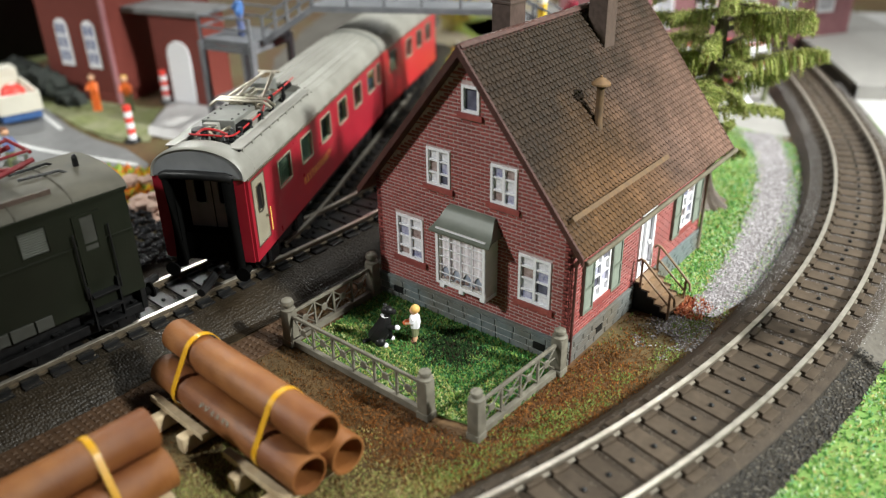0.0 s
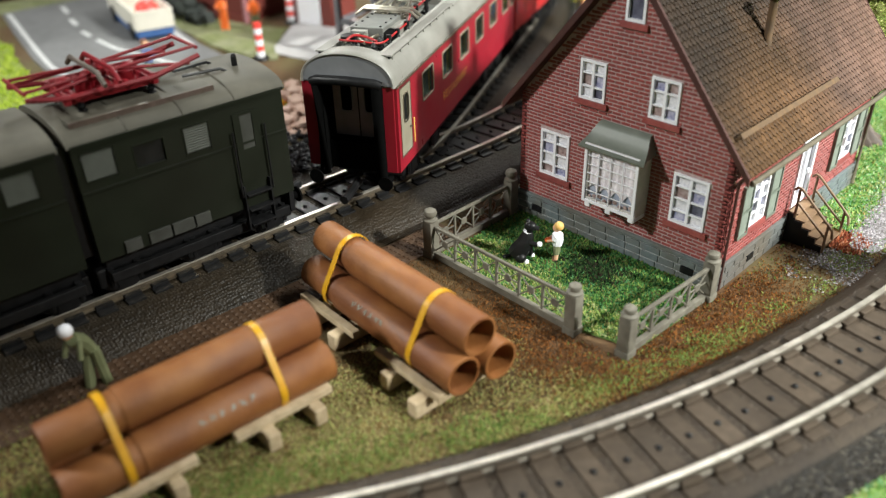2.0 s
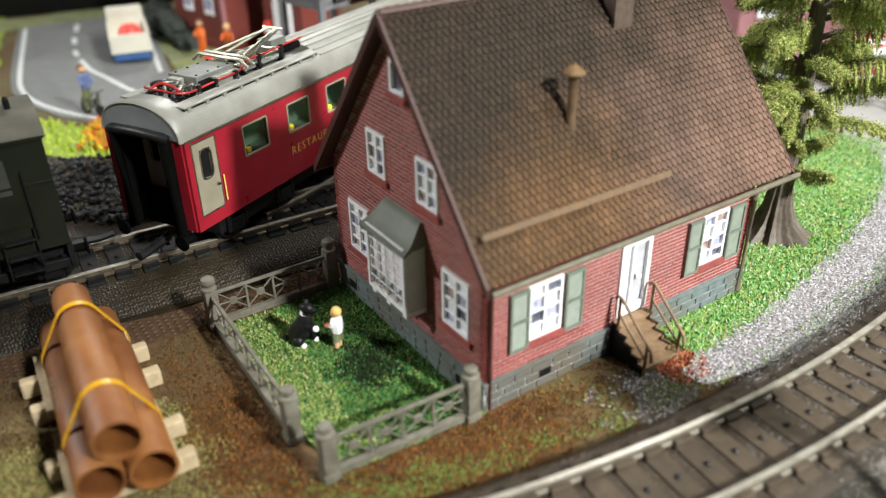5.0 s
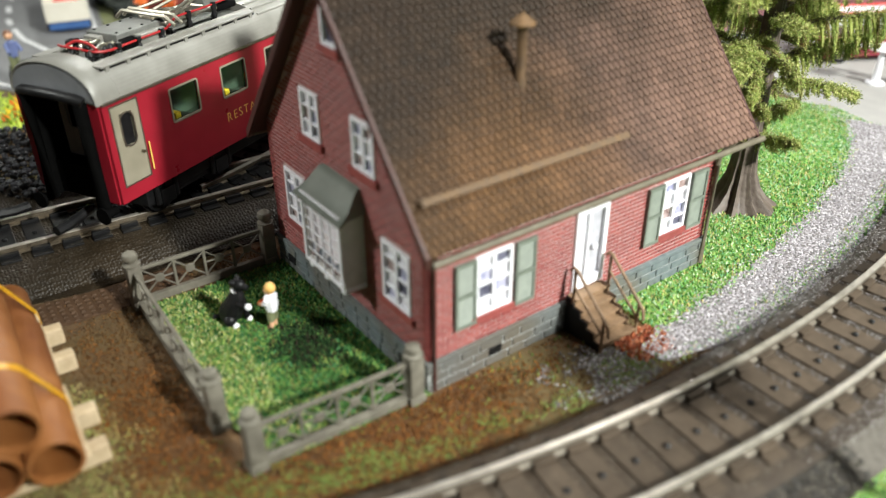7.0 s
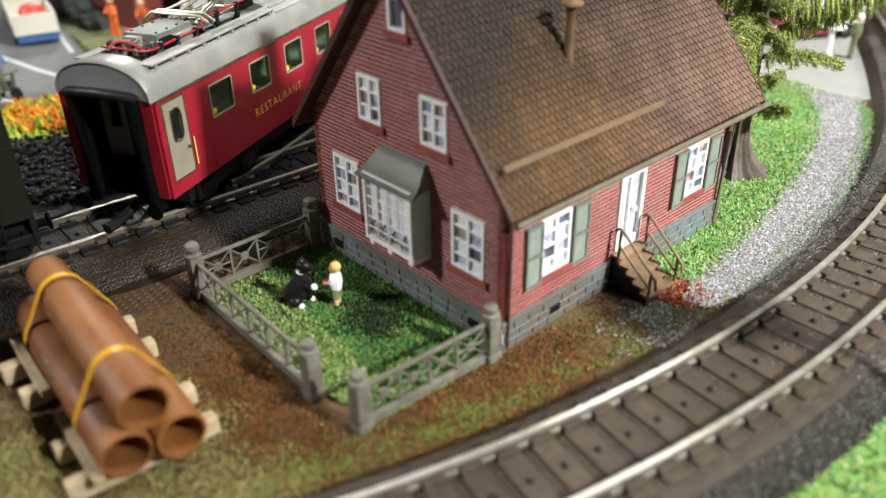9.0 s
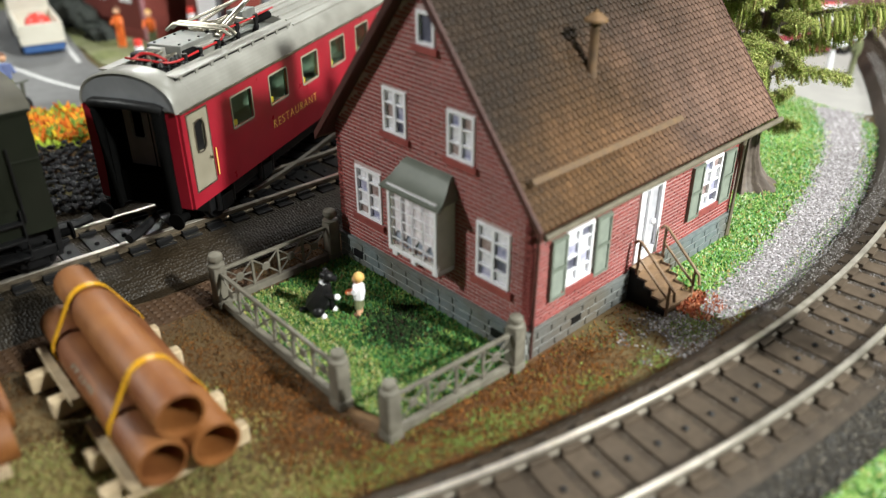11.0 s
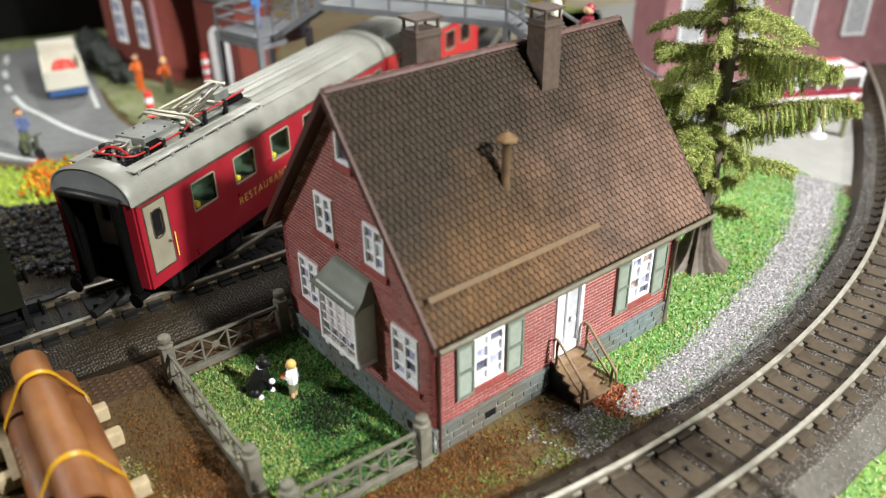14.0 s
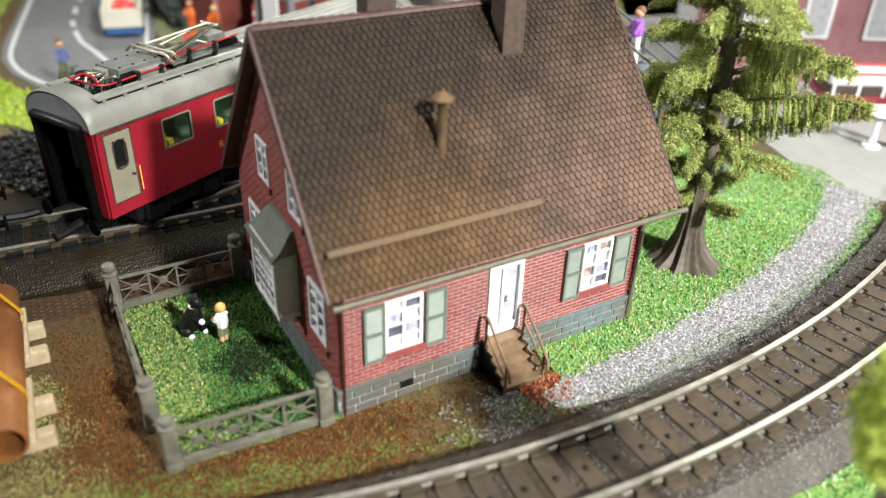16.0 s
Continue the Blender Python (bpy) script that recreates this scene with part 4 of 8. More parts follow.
def roof():
    deck = bmesh.new()
    for s in (-1, 1):
        a, b = Vector((RIDGE_X, 0, RIDGE_Z)), Vector((RIDGE_X + s * EAVE_X, 0, EAVE_Z))
        nrm = Vector((s * SLOPE, 0, 1)).normalized()
        sec = [a - nrm * 0.05, b - nrm * 0.05, b - nrm * 0.38, a - nrm * 0.38]
        lo, hi = [deck.verts.new((p.x, ROOF_Y0, p.z)) for p in sec], [deck.verts.new((p.x, ROOF_Y1, p.z)) for p in sec]
        deck.faces.new(lo)
        deck.faces.new(hi[::-1])
        for k in range(4):
            deck.faces.new((lo[k], lo[(k + 1) % 4], hi[(k + 1) % 4], hi[k]))
    rf = part("roof", deck, VERGE, house, "steep roof of brown beaver-tail tiles")
    rnd = random.Random(3)
    wide, gap = 0.45, 0.50
    bed = bmesh.new()
    for s in (-1, 1):
        a, b = Vector((RIDGE_X, 0, RIDGE_Z)), Vector((RIDGE_X + s * EAVE_X, 0, EAVE_Z))
        up = Vector((s * SLOPE, 0, 1)).normalized()
        sec = [a - up * 0.03, b - up * 0.03, b - up * 0.048, a - up * 0.048]
        lo, hi = [bed.verts.new((p.x, ROOF_Y0 + 0.02, p.z)) for p in sec], [bed.verts.new((p.x, ROOF_Y1 - 0.02, p.z)) for p in sec]
        for k in range(4):
            bed.faces.new((lo[k], lo[(k + 1) % 4], hi[(k + 1) % 4], hi[k]))
    part("tile_bed", bed, TILE_BED, rf, "dark grimy bed under the tiles")
    length = math.hypot(EAVE_X, RIDGE_Z - EAVE_Z)
    rows, cols = int(length / gap) + 1, int((ROOF_Y1 - ROOF_Y0) / wide)
    near = []
    for s in (-1, 1):
        down = Vector((s * EAVE_X, 0, EAVE_Z - RIDGE_Z)).normalized()
        nrm = Vector((s * SLOPE, 0, 1)).normalized()
        v, f = [], []
        for r in range(rows):
            d0 = r * gap
            for c in range(-1, cols + 1):
                y = ROOF_Y0 + (c + (0.5 if r % 2 else 0.0)) * wide
                ya, yb = max(ROOF_Y0, y + 0.008), min(ROOF_Y1, y + wide - 0.008)
                if yb - ya < 0.1:
                    continue
                if s > 0 and r >= rows - 8 and r < rows - 1 and yb - ya > wide - 0.03 and y < ROOF_Y0 + 19.4:
                    near.append(Vector((RIDGE_X, y + wide / 2, RIDGE_Z)) + down * d0)
                    continue
                mid, lift = (ya + yb) / 2, rnd.uniform(-0.012, 0.012)
                squeeze, limit = (yb - ya) / (wide - 0.016), length + 0.12 - d0
                k = len(v)
                for yy, dd, hh in TILE_RINGS:
                    v.append(tuple(Vector((RIDGE_X, mid + yy * squeeze, RIDGE_Z)) + down * (d0 + min(dd, limit)) + nrm * (hh + lift)))
                f += [tuple(k + q for q in face) for face in TILE_FACES]
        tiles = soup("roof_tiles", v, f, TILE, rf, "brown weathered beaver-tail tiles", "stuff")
        tiles.data.polygons.foreach_set("use_smooth", [True] * len(tiles.data.polygons))
    # the rows by the eave, tile by tile
    bm = bmesh.new()
    ring = [bm.verts.new(Vector((0, y, 0)) + down * d + nrm * z) for y, d, z in TILE_RINGS]
    for face in TILE_FACES:
        bm.faces.new([ring[q] for q in face])
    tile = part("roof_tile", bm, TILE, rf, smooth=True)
    for k, p in enumerate(near):
        ob = tile if k == 0 else new("roof_tile", tile.data)
        ob.parent, ob.matrix_local = rf, local(p.x, p.y, p.z + rnd.uniform(-0.012, 0.012))
    # ridge caps, one by one
    cap = bmesh.new()
    n = 7
    lo = [cap.verts.new((0.30 * math.cos(math.pi * k / (n - 1)), 0.0, 0.20 * math.sin(math.pi * k / (n - 1)))) for k in range(n)]
    hi = [cap.verts.new((0.38 * math.cos(math.pi * k / (n - 1)), 0.70, 0.30 * math.sin(math.pi * k / (n - 1)))) for k in range(n)]
    for k in range(n - 1):
        cap.faces.new((lo[k], lo[k + 1], hi[k + 1], hi[k]))
    cap.faces.new(lo[::-1])
    cap.faces.new(hi)
    first = part("ridge_tile", cap, RIDGE_TILE, rf, smooth=True)
    count = int((ROOF_Y1 - ROOF_Y0) / 0.62)
    for k in range(count):
        ob = first if k == 0 else new("ridge_tile", first.data)
        ob.parent = rf
        ob.matrix_local = local(RIDGE_X, ROOF_Y0 + (ROOF_Y1 - ROOF_Y0 - 0.08) * k / count, RIDGE_Z - 0.06)
    # verge boards on both gables
    for y in (ROOF_Y0 - 0.06, ROOF_Y1 + 0.06):
        for s in (-1, 1):
            bm = bmesh.new()
            a, b = Vector((RIDGE_X, y, RIDGE_Z)), Vector((RIDGE_X + s * (EAVE_X + 0.1), y, EAVE_Z - 0.12))
            dn = Vector((0, 0, -0.62))
            pts = [a + Vector((0, 0, 0.1)), b + Vector((0, 0, 0.1)), b + dn * 0.8, a + dn]
            f0, f1 = [bm.verts.new(p + Vector((0, -0.09, 0))) for p in pts], [bm.verts.new(p + Vector((0, 0.09, 0))) for p in pts]
            bm.faces.new(f0)
            bm.faces.new(f1[::-1])
            for k in range(4):
                bm.faces.new((f0[k], f0[(k + 1) % 4], f1[(k + 1) % 4], f1[k]))
            part("verge_board", bm, VERGE, rf, "red brown verge board")
    # gutters and downpipe
    for s in (-1, 1):
        x = RIDGE_X + s * (EAVE_X + 0.22)
        bm = bmesh.new()
        tube(bm, [(x, ROOF_Y0 + 0.1, EAVE_Z - 0.4), (x, ROOF_Y1 + 0.45, EAVE_Z - 0.38)], 0.2, 10)
        part("gutter", bm, GUTTER, rf, "grey brown gutter along the eave", True)
    bm = bmesh.new()
    tube(bm, [(HX1 + 0.9, HY1 + 0.5, EAVE_Z - 0.3), (HX1 + 0.35, HY1 - 0.15, EAVE_Z - 1.2), (HX1 + 0.3, HY1 - 0.15, EAVE_Z - 2), (HX1 + 0.3, HY1 - 0.15, 0.1)], 0.17, 8)
    part("downpipe", bm, GUTTER, house, "grey brown downpipe at the corner", True)
    bm = bmesh.new()
    tube(bm, [(HX1 + 0.75, HY0 + 0.2, EAVE_Z - 0.3), (HX1 + 0.3, HY0 + 0.25, EAVE_Z - 1.1), (HX1 + 0.2, HY0 + 0.25, 0.1)], 0.11, 8)
    part("downpipe", bm, VERGE, house, "red brown downpipe at the corner", True)
    # snow guard
    bm = bmesh.new()
    x = -23.55
    z = roof_z(x)
    m = Matrix.Translation((x, 0, z)) @ Matrix.Rotation(math.atan(SLOPE), 4, "Y")
    box(bm, -0.2, 0.16, 42.4, 56.6, 0.44, 0.54, 0, m)
    box(bm, -0.10, 0.10, 42.4, 56.6, 0.06, 0.16, 0, m)
    for k in range(72):
        y = 42.45 + k * (56.5 - 42.45) / 71
        box(bm, -0.05, 0.05, y - 0.045, y + 0.045, 0.1, 0.46, 0, m)
    part("snow_guard", bm, RUST, rf, "rust washed snow guard grating")


roof()


def chimney(x0, x1, y0, y1, low, top):
    bm = cube_part(x0, x1, y0, y1, low, top, 0.04)
    box(bm, x0 - 0.08, x1 + 0.08, y0 - 0.08, y1 + 0.08, top - 0.45, top - 0.25, 0.03)
    ch = part("chimney", bm, CHIMNEY, house, "dark brown chimney with a raised cover plate")
    for x in (x0 + 0.14, x1 - 0.14):
        for y in (y0 + 0.14, y1 - 0.14):
            part("cover_leg", cube_part(x - 0.08, x + 0.08, y - 0.08, y + 0.08, top, top + 0.62), CHIMNEY, ch)
    part("cover_plate", cube_part(x0 - 0.12, x1 + 0.12, y0 - 0.12, y1 + 0.12, top + 0.6, top + 0.78, 0.04), CHIMNEY, ch)


chimney(-35.0, -33.4, 49.7, 51.7, 18.0, 23.5)
chimney(-31.25, -29.65, 57.3, 58.9, 18.0, 23.6)
bm = bmesh.new()
lathe(bm, [(0.36, 14.2), (0.33, 15.1), (0.29, 15.2), (0.28, 17.7), (0.34, 17.95), (0.34, 18.05)], 14, Matrix.Translation((-26.55, 51.25, 0)))
# the shaft is a darker brown than its cap
vent_pipe = part("vent_pipe", bm, DARK_RUST, house, "rusty vent pipe with a conical cap", True)
part("cap", lathe(bmesh.new(), [(0.2, 17.98), (0.70, 18.02), (0.69, 18.15), (0.35, 18.45), (0.10, 18.55), (0.08, 18.68), (0.01, 18.7)], 14, Matrix.Translation((-26.55, 51.25, 0))), RUST, vent_pipe, "rusty orange conical cap", True)


# ---- front steps ----
def front_steps():
    st = thing("front_steps", (-23.1, 54.2, 0), "brown steps with two handrails up to the door", "stairs")
    n, run = 5, 2.9
    for k in range(n):
        z1 = 2.45 - k * 0.47
        x0, x1 = 0.0 + k * run / n, 0.05 + (k + 1) * run / n
        part("tread", cube_part(x0 - 0.02, x1 + 0.1, -1.44, 1.44, z1 - 0.16, z1, 0.03), STEP, st, "worn brown step")
        part("riser", cube_part(x0, x1 - 0.06, -1.36, 1.36, max(0.0, z1 - 0.62), z1 - 0.16), STEP, st)
    for y in (-1.47, 1.47):
        bm = bmesh.new()
        out = [(0, 0.0), (0, 2.2)] + [p for k in range(n) for p in ((k * run / n + 0.02, 2.45 - k * 0.47 - 0.1), ((k + 1) * run / n, 2.45 - k * 0.47 - 0.1))] + [(run, 0.0)]
        a, b = [bm.verts.new((x, y - 0.07, z)) for x, z in out[1:] + out[:1]], [bm.verts.new((x, y + 0.07, z)) for x, z in out[1:] + out[:1]]
        bm.faces.new(a)
        bm.faces.new(b[::-1])
        for k in range(len(a)):
            bm.faces.new((a[k], a[(k + 1) % len(a)], b[(k + 1) % len(a)], b[k]))
        # the cheek towards the gable is black to paint in its shade
        part("string_board", bm, BLACK if y < 0 else STEP, st, "stair cheek blackened as its shaded side" if y < 0 else "brown stair cheek")
        hr = bmesh.new()
        tube(hr, [(0.12, y, 4.3), (0.35, y, 4.55), (0.6, y, 4.5), (2.95, y, 2.4), (3.35, y, 2.0), (3.45, y, 1.35)], 0.10, 8)
        tube(hr, [(0.5, y, 3.35), (3.0, y, 1.25)], 0.085, 8)
        for x, z0, z1 in ((0.5, 2.1, 4.4), (3.0, 0.0, 2.4)):
            tube(hr, [(x, y, z0), (x, y, z1)], 0.1, 8)
        part("handrail", hr, STEP, st, "rust brown handrail", True)


front_steps()


# ---- the garden fence ----
fence = thing("garden_fence", (0, 0, 0), "grey ornamental garden fence with ball-topped posts", "fence")
POSTS = [(-41.15, 41.75), (-41.1, 32.7), (-27.6, 32.4), (-23.75, 32.75), (-23.25, 41.7)]


def fence_post(k, x, y):
    bm = bmesh.new()
    box(bm, -0.44, 0.44, -0.44, 0.44, -0.05, 3.0, 0.1)
    box(bm, -0.49, 0.49, -0.49, 0.49, -0.05, 0.5, 0.06)
    if k in (0, 1):
        lathe(bm, [(0.46, 2.95), (0.55, 3.03), (0.55, 3.13), (0.27, 3.22), (0.27, 3.28), (0.44, 3.42), (0.5, 3.62), (0.44, 3.84), (0.23, 3.98), (0.05, 4.02)], 14)
    else:
        lathe(bm, [(0.46, 2.95), (0.55, 3.03), (0.55, 3.16), (0.36, 3.27), (0.36, 3.36), (0.43, 3.46), (0.4, 3.64), (0.18, 3.75), (0.05, 3.78)], 14)
    bmesh.ops.translate(bm, verts=bm.verts, vec=(x, y, 0))
    part("post", bm, FENCE, fence, "grey post with a ball finial", True)


for k, (x, y) in enumerate(POSTS):
    fence_post(k, x, y)


def fence_panel(a, b, bays):
    d = math.hypot(b[0] - a[0], b[1] - a[1])
    m = Matrix.Translation((a[0], a[1], 0)) @ Matrix.Rotation(math.atan2(b[1] - a[1], b[0] - a[0]), 4, "Z")
    s, e = 0.5, d - 0.5
    p = part("panel", cube_part(s, e, -0.2, 0.2, 0.0, 0.52, 0.05, m), FENCE, fence, "low grey base of a fence panel")
    part("top_rail", cube_part(s, e, -0.12, 0.12, 2.48, 2.70, 0.05, m), FENCE, p)
    w = (e - s) / bays
    for k in range(bays):
        x0, x1 = s + k * w, s + (k + 1) * w
        bm = bmesh.new()
        if k:
            box(bm, x0 - 0.08, x0 + 0.08, -0.08, 0.08, 0.5, 2.5)
        xm, zm = (x0 + x1) / 2, 1.54
        if k % 2 == 0:
            tube(bm, [(x0, 0, 0.65), (xm, 0, zm), (x1, 0, 2.42)], 0.062, 6)
            tube(bm, [(x0, 0, 2.42), (xm, 0, zm), (x1, 0, 0.65)], 0.062, 6)
        else:
            tube(bm, [(x0, 0, zm), (x1, 0, zm)], 0.055, 6)
            tube(bm, [(x0, 0, 2.42), (xm, 0, zm), (x1, 0, 2.42)], 0.055, 6)
            tube(bm, [(x0, 0, 0.65), (xm, 0, zm), (x1, 0, 0.65)], 0.055, 6)
        lathe(bm, [(0.28, -0.07), (0.32, -0.03), (0.32, 0.03), (0.28, 0.07)], 12, Matrix.Translation((xm, 0, zm)) @ Matrix.Rotation(radians(90), 4, "X"))
        bmesh.ops.transform(bm, matrix=m, verts=bm.verts)
        part("lattice", bm, FENCE, p)


fence_panel(POSTS[0], POSTS[1], 4)
fence_panel(POSTS[1], POSTS[2], 6)
fence_panel(POSTS[3], POSTS[4], 4)


# ---- pipe bundles on timbers ----
def pipe_mesh(length, r_out, r_in):
    """A pipe with a socket: the near three quarters are a little wider than the spigot, closed at its unseen end to
    darken the bore.
    """
    bm = bmesh.new()
    seg, h, step = 32, length / 2, -length / 2 + length * 0.25
    rings = []
    for r, x in ((0.02, -h + 0.25), (r_in * 0.9, -h + 0.25), (r_in * 0.9, -h), (r_out * 0.90 - 0.03, -h), (r_out * 0.90, -h + 0.04), (r_out * 0.90, step - 0.05), (r_out - 0.03, step), (r_out, step + 0.12),
                 (r_out, h - 0.04), (r_out - 0.03, h), (r_in, h), (r_in, -h + 0.4), (0.02, -h + 0.4)):
        rings.append([bm.verts.new((x, r * math.cos(2 * math.pi * s / seg), r * math.sin(2 * math.pi * s / seg))) for s in range(seg)])
    for a, b in zip(rings, rings[1:] + rings[:1]):
        for s in range(seg):
            bm.faces.new((a[s], a[(s + 1) % seg], b[(s + 1) % seg], b[s]))
    return bm


def chalk_strokes(x0, count, size, face, parent):
    """Chalked strokes that cannot be read."""
    rnd = random.Random(int(x0 * 7) + count)
    for k in range(count):
        for j in range(3):
            dx, dz = rnd.uniform(-0.2, 0.2) * size, rnd.uniform(-0.3, 0.3) * size
            m = face @ Matrix.Translation((x0 + k * size * 0.8 + dx, 0, dz * 0.3)) @ Matrix.Rotation(rnd.uniform(-0.9, 0.9), 4, "Y")
            part("chalk_mark", cube_part(-0.035, 0.035, -0.015, 0.015, -0.22 * size, 0.22 * size, 0, m), COACH_DOOR, parent, "faint white chalk stroke")


def pipe_bundle(place, rz, length, label, chalk):
    r = 1.25
    t = thing("pipe_bundle", (*place, 0), label, "pipes", rz, "pipe bundles")
    low = 2.42
    spots = [(-r, low), (r, low), (0.0, low + r * 1.732)]
    for k, (y, z) in enumerate(spots):
        p = part("pipe", pipe_mesh(length + (0.3 if k == 1 else 0), r - 0.01, r * 0.85), PIPE, t, "rust brown steel pipe", True)
        p.location = (0.25 * U if k == 1 else 0, y * U, z * U)
        p.rotation_euler = (0.9 * k, 0, 0)
    for x in (-length * 0.30, length * 0.27):
        bm = bmesh.new()
        path = []
        for cy, cz, a0, a1 in ((spots[2][0], spots[2][1], 30, 150), (spots[0][0], spots[0][1], 150, 270), (spots[1][0], spots[1][1], 270, 390)):
            for s in range(13):
                a = radians(a0 + (a1 - a0) * s / 12)
                path.append((cy + (r + 0.05) * math.cos(a), cz + (r + 0.05) * math.sin(a)))
        n = len(path)
        lo, hi = [bm.verts.new((x - 0.2, y, z)) for y, z in path], [bm.verts.new((x + 0.2, y, z)) for y, z in path]
        for k in range(n):
            bm.faces.new((lo[k], lo[(k + 1) % n], hi[(k + 1) % n], hi[k]))
        bmesh.ops.recalc_face_normals(bm, faces=bm.faces)
        bmesh.ops.solidify(bm, geom=bm.faces[:], thickness=0.045)
        part("strap", bm, STRAP, t, "glossy yellow strap", True)
    face = Matrix.Translation((0, -r - r * 0.80, low + r * 0.62)) @ Matrix.Rotation(radians(-38), 4, "X")
    chalk_strokes(chalk, 6, 0.7, face, t)
    return t


def timber_cradle(place, rz):
    t = thing("timber_cradle", (*place, 0), "pale raw timber bearers on the ground", "timber", rz, "timber under pipes")
    for x in (-5.9, -2.9, 2.45, 5.4):
        part("bearer", cube_part(x - 0.4, x + 0.4, -3.55 + RND.uniform(-0.25, 0.25), 3.9 + RND.uniform(-0.25, 0.25), 0.0, 1.15, 0.16), TIMBER, t)
    for x0, x1 in ((-7.5, -1.5), (0.65, 6.7)):
        for y in (-2.45, 2.6):
            part("stop_plank", cube_part(x0, x1, y - 0.26, y + 0.26, 1.15, 1.62, 0.05), TIMBER, t)
    return t


timber_cradle((-34.45, 23.75), -2.8)
pipe_bundle((-35.05, 24.02), -3.5, 15.2, "three rusty pipes strapped together with yellow bands", -1.5)
timber_cradle((-36.25, 10.7), 86)
pipe_bundle((-36.25, 10.5), 86, 15.0, "three rusty pipes strapped together beside the track", -0.5)


# ---- rolling stock ----
def panel(bm, u0, u1, z0, z1, y, thick, holes):
    """An upright panel along x at y, one mesh with rectangular openings through it."""
    us = sorted({u0, u1} | {h[0] for h in holes} | {h[1] for h in holes})
    zs = sorted({z0, z1} | {h[2] for h in holes} | {h[3] for h in holes})
    verts = {}

    def vert(i, k, side):
        if (i, k, side) not in verts:
            verts[i, k, side] = bm.verts.new((us[i], y + side * thick / 2, zs[k]))
        return verts[i, k, side]

    def solid(i, k):
        if not (0 <= i < len(us) - 1 and 0 <= k < len(zs) - 1):
            return False
        um, zm = (us[i] + us[i + 1]) / 2, (zs[k] + zs[k + 1]) / 2
        return not any(h[0] < um < h[1] and h[2] < zm < h[3] for h in holes)

    for i in range(len(us) - 1):
        for k in range(len(zs) - 1):
            if solid(i, k):
                for side in (-1, 1):
                    bm.faces.new([vert(*q, side) for q in ((i, k), (i + 1, k), (i + 1, k + 1), (i, k + 1))])
                for (di, dk), (p, q) in (((-1, 0), ((i, k), (i, k + 1))), ((1, 0), ((i + 1, k), (i + 1, k + 1))), ((0, -1), ((i, k), (i + 1, k))), ((0, 1), ((i, k + 1), (i + 1, k + 1)))):
                    if not solid(i + di, k + dk):
                        bm.faces.new((vert(*p, -1), vert(*q, -1), vert(*q, 1), vert(*p, 1)))
    return bm


def frame_bars(bm, a, b, lo, hi, y0, y1, w):
    box(bm, a - w, a, y0, y1, lo - w, hi + w)
    box(bm, b, b + w, y0, y1, lo - w, hi + w)
    box(bm, a, b, y0, y1, lo - w, lo)
    box(bm, a, b, y0, y1, hi, hi + w)
    return bm


def round_frame(a, b, lo, hi, y0, y1, w, r):
    """A flat ring with rounded corners round an opening."""
    bm = bmesh.new()

    def loop(grow, rad, y):
        out = []
        for cx, cz, s in ((b - r, hi - r, 0), (a + r, hi - r, 90), (a + r, lo + r, 180), (b - r, lo + r, 270)):
            for k in range(4):
                t = radians(s + 30 * k)
                out.append(bm.verts.new((cx + (rad + grow) * math.cos(t), y, cz + (rad + grow) * math.sin(t))))
        return out

    rings = [loop(0, r, y1), loop(0, r, y0), loop(w, r, y0), loop(w, r, y1)]
    n = len(rings[0])
    for p, q in zip(rings, rings[1:] + rings[:1]):
        for k in range(n):
            bm.faces.new((p[k], p[(k + 1) % n], q[(k + 1) % n], q[k]))
    return bm


PANE = glass_mat("coach_glass", (0.62, 0.82, 0.68))
SEAT = mat("yellow_seat", (0.55, 0.30, 0.015), (0.62, 0.36, 0.02), 1.0, 0.5)
GOLD = mat("gold_lettering", (0.75, 0.48, 0.10), (0.82, 0.56, 0.14), 1.0, 0.4)
INTERIOR = mat("grey_green_interior", (0.055, 0.075, 0.058), (0.08, 0.105, 0.083), 1.0, 0.6)
GEAR_GREY = mat("dusty_grey_gear", (0.105, 0.108, 0.10), (0.155, 0.158, 0.145), 1.5, 0.5, 0.1)
TRAY_GREY = mat("dusty_tray_grey", (0.085, 0.088, 0.08), (0.13, 0.133, 0.12), 1.2, 0.5, 0.1)
INNER_DOOR = mat("pale_grey_gangway_door", (0.17, 0.155, 0.16), (0.22, 0.20, 0.205), 0.8, 0.45)
HAIR = mat("blond_painted_hair", (0.62, 0.36, 0.10), (0.70, 0.45, 0.15), 2.0, 0.6)
BROWN = mat("brown_paint", (0.14, 0.06, 0.03), (0.2, 0.09, 0.05), 2.0, 0.6)
HW, RISE = 3.71, 2.35


def vault(x0, x1, half, z0, rise, seg=18, out=0.0):
    bm = bmesh.new()
    prof = [((half + out) * math.cos(math.pi * k / seg), z0 + (rise + out) * math.sin(math.pi * k / seg) ** 0.85) for k in range(seg + 1)]
    lo, hi = [bm.verts.new((x0, y, z)) for y, z in prof], [bm.verts.new((x1, y, z)) for y, z in prof]
    for k in range(seg):
        bm.faces.new((lo[k], lo[k + 1], hi[k + 1], hi[k]))
    bm.faces.new(lo[::-1])
    bm.faces.new(hi)
    bm.faces.new((lo[0], hi[0], hi[-1], lo[-1]))
    return bm


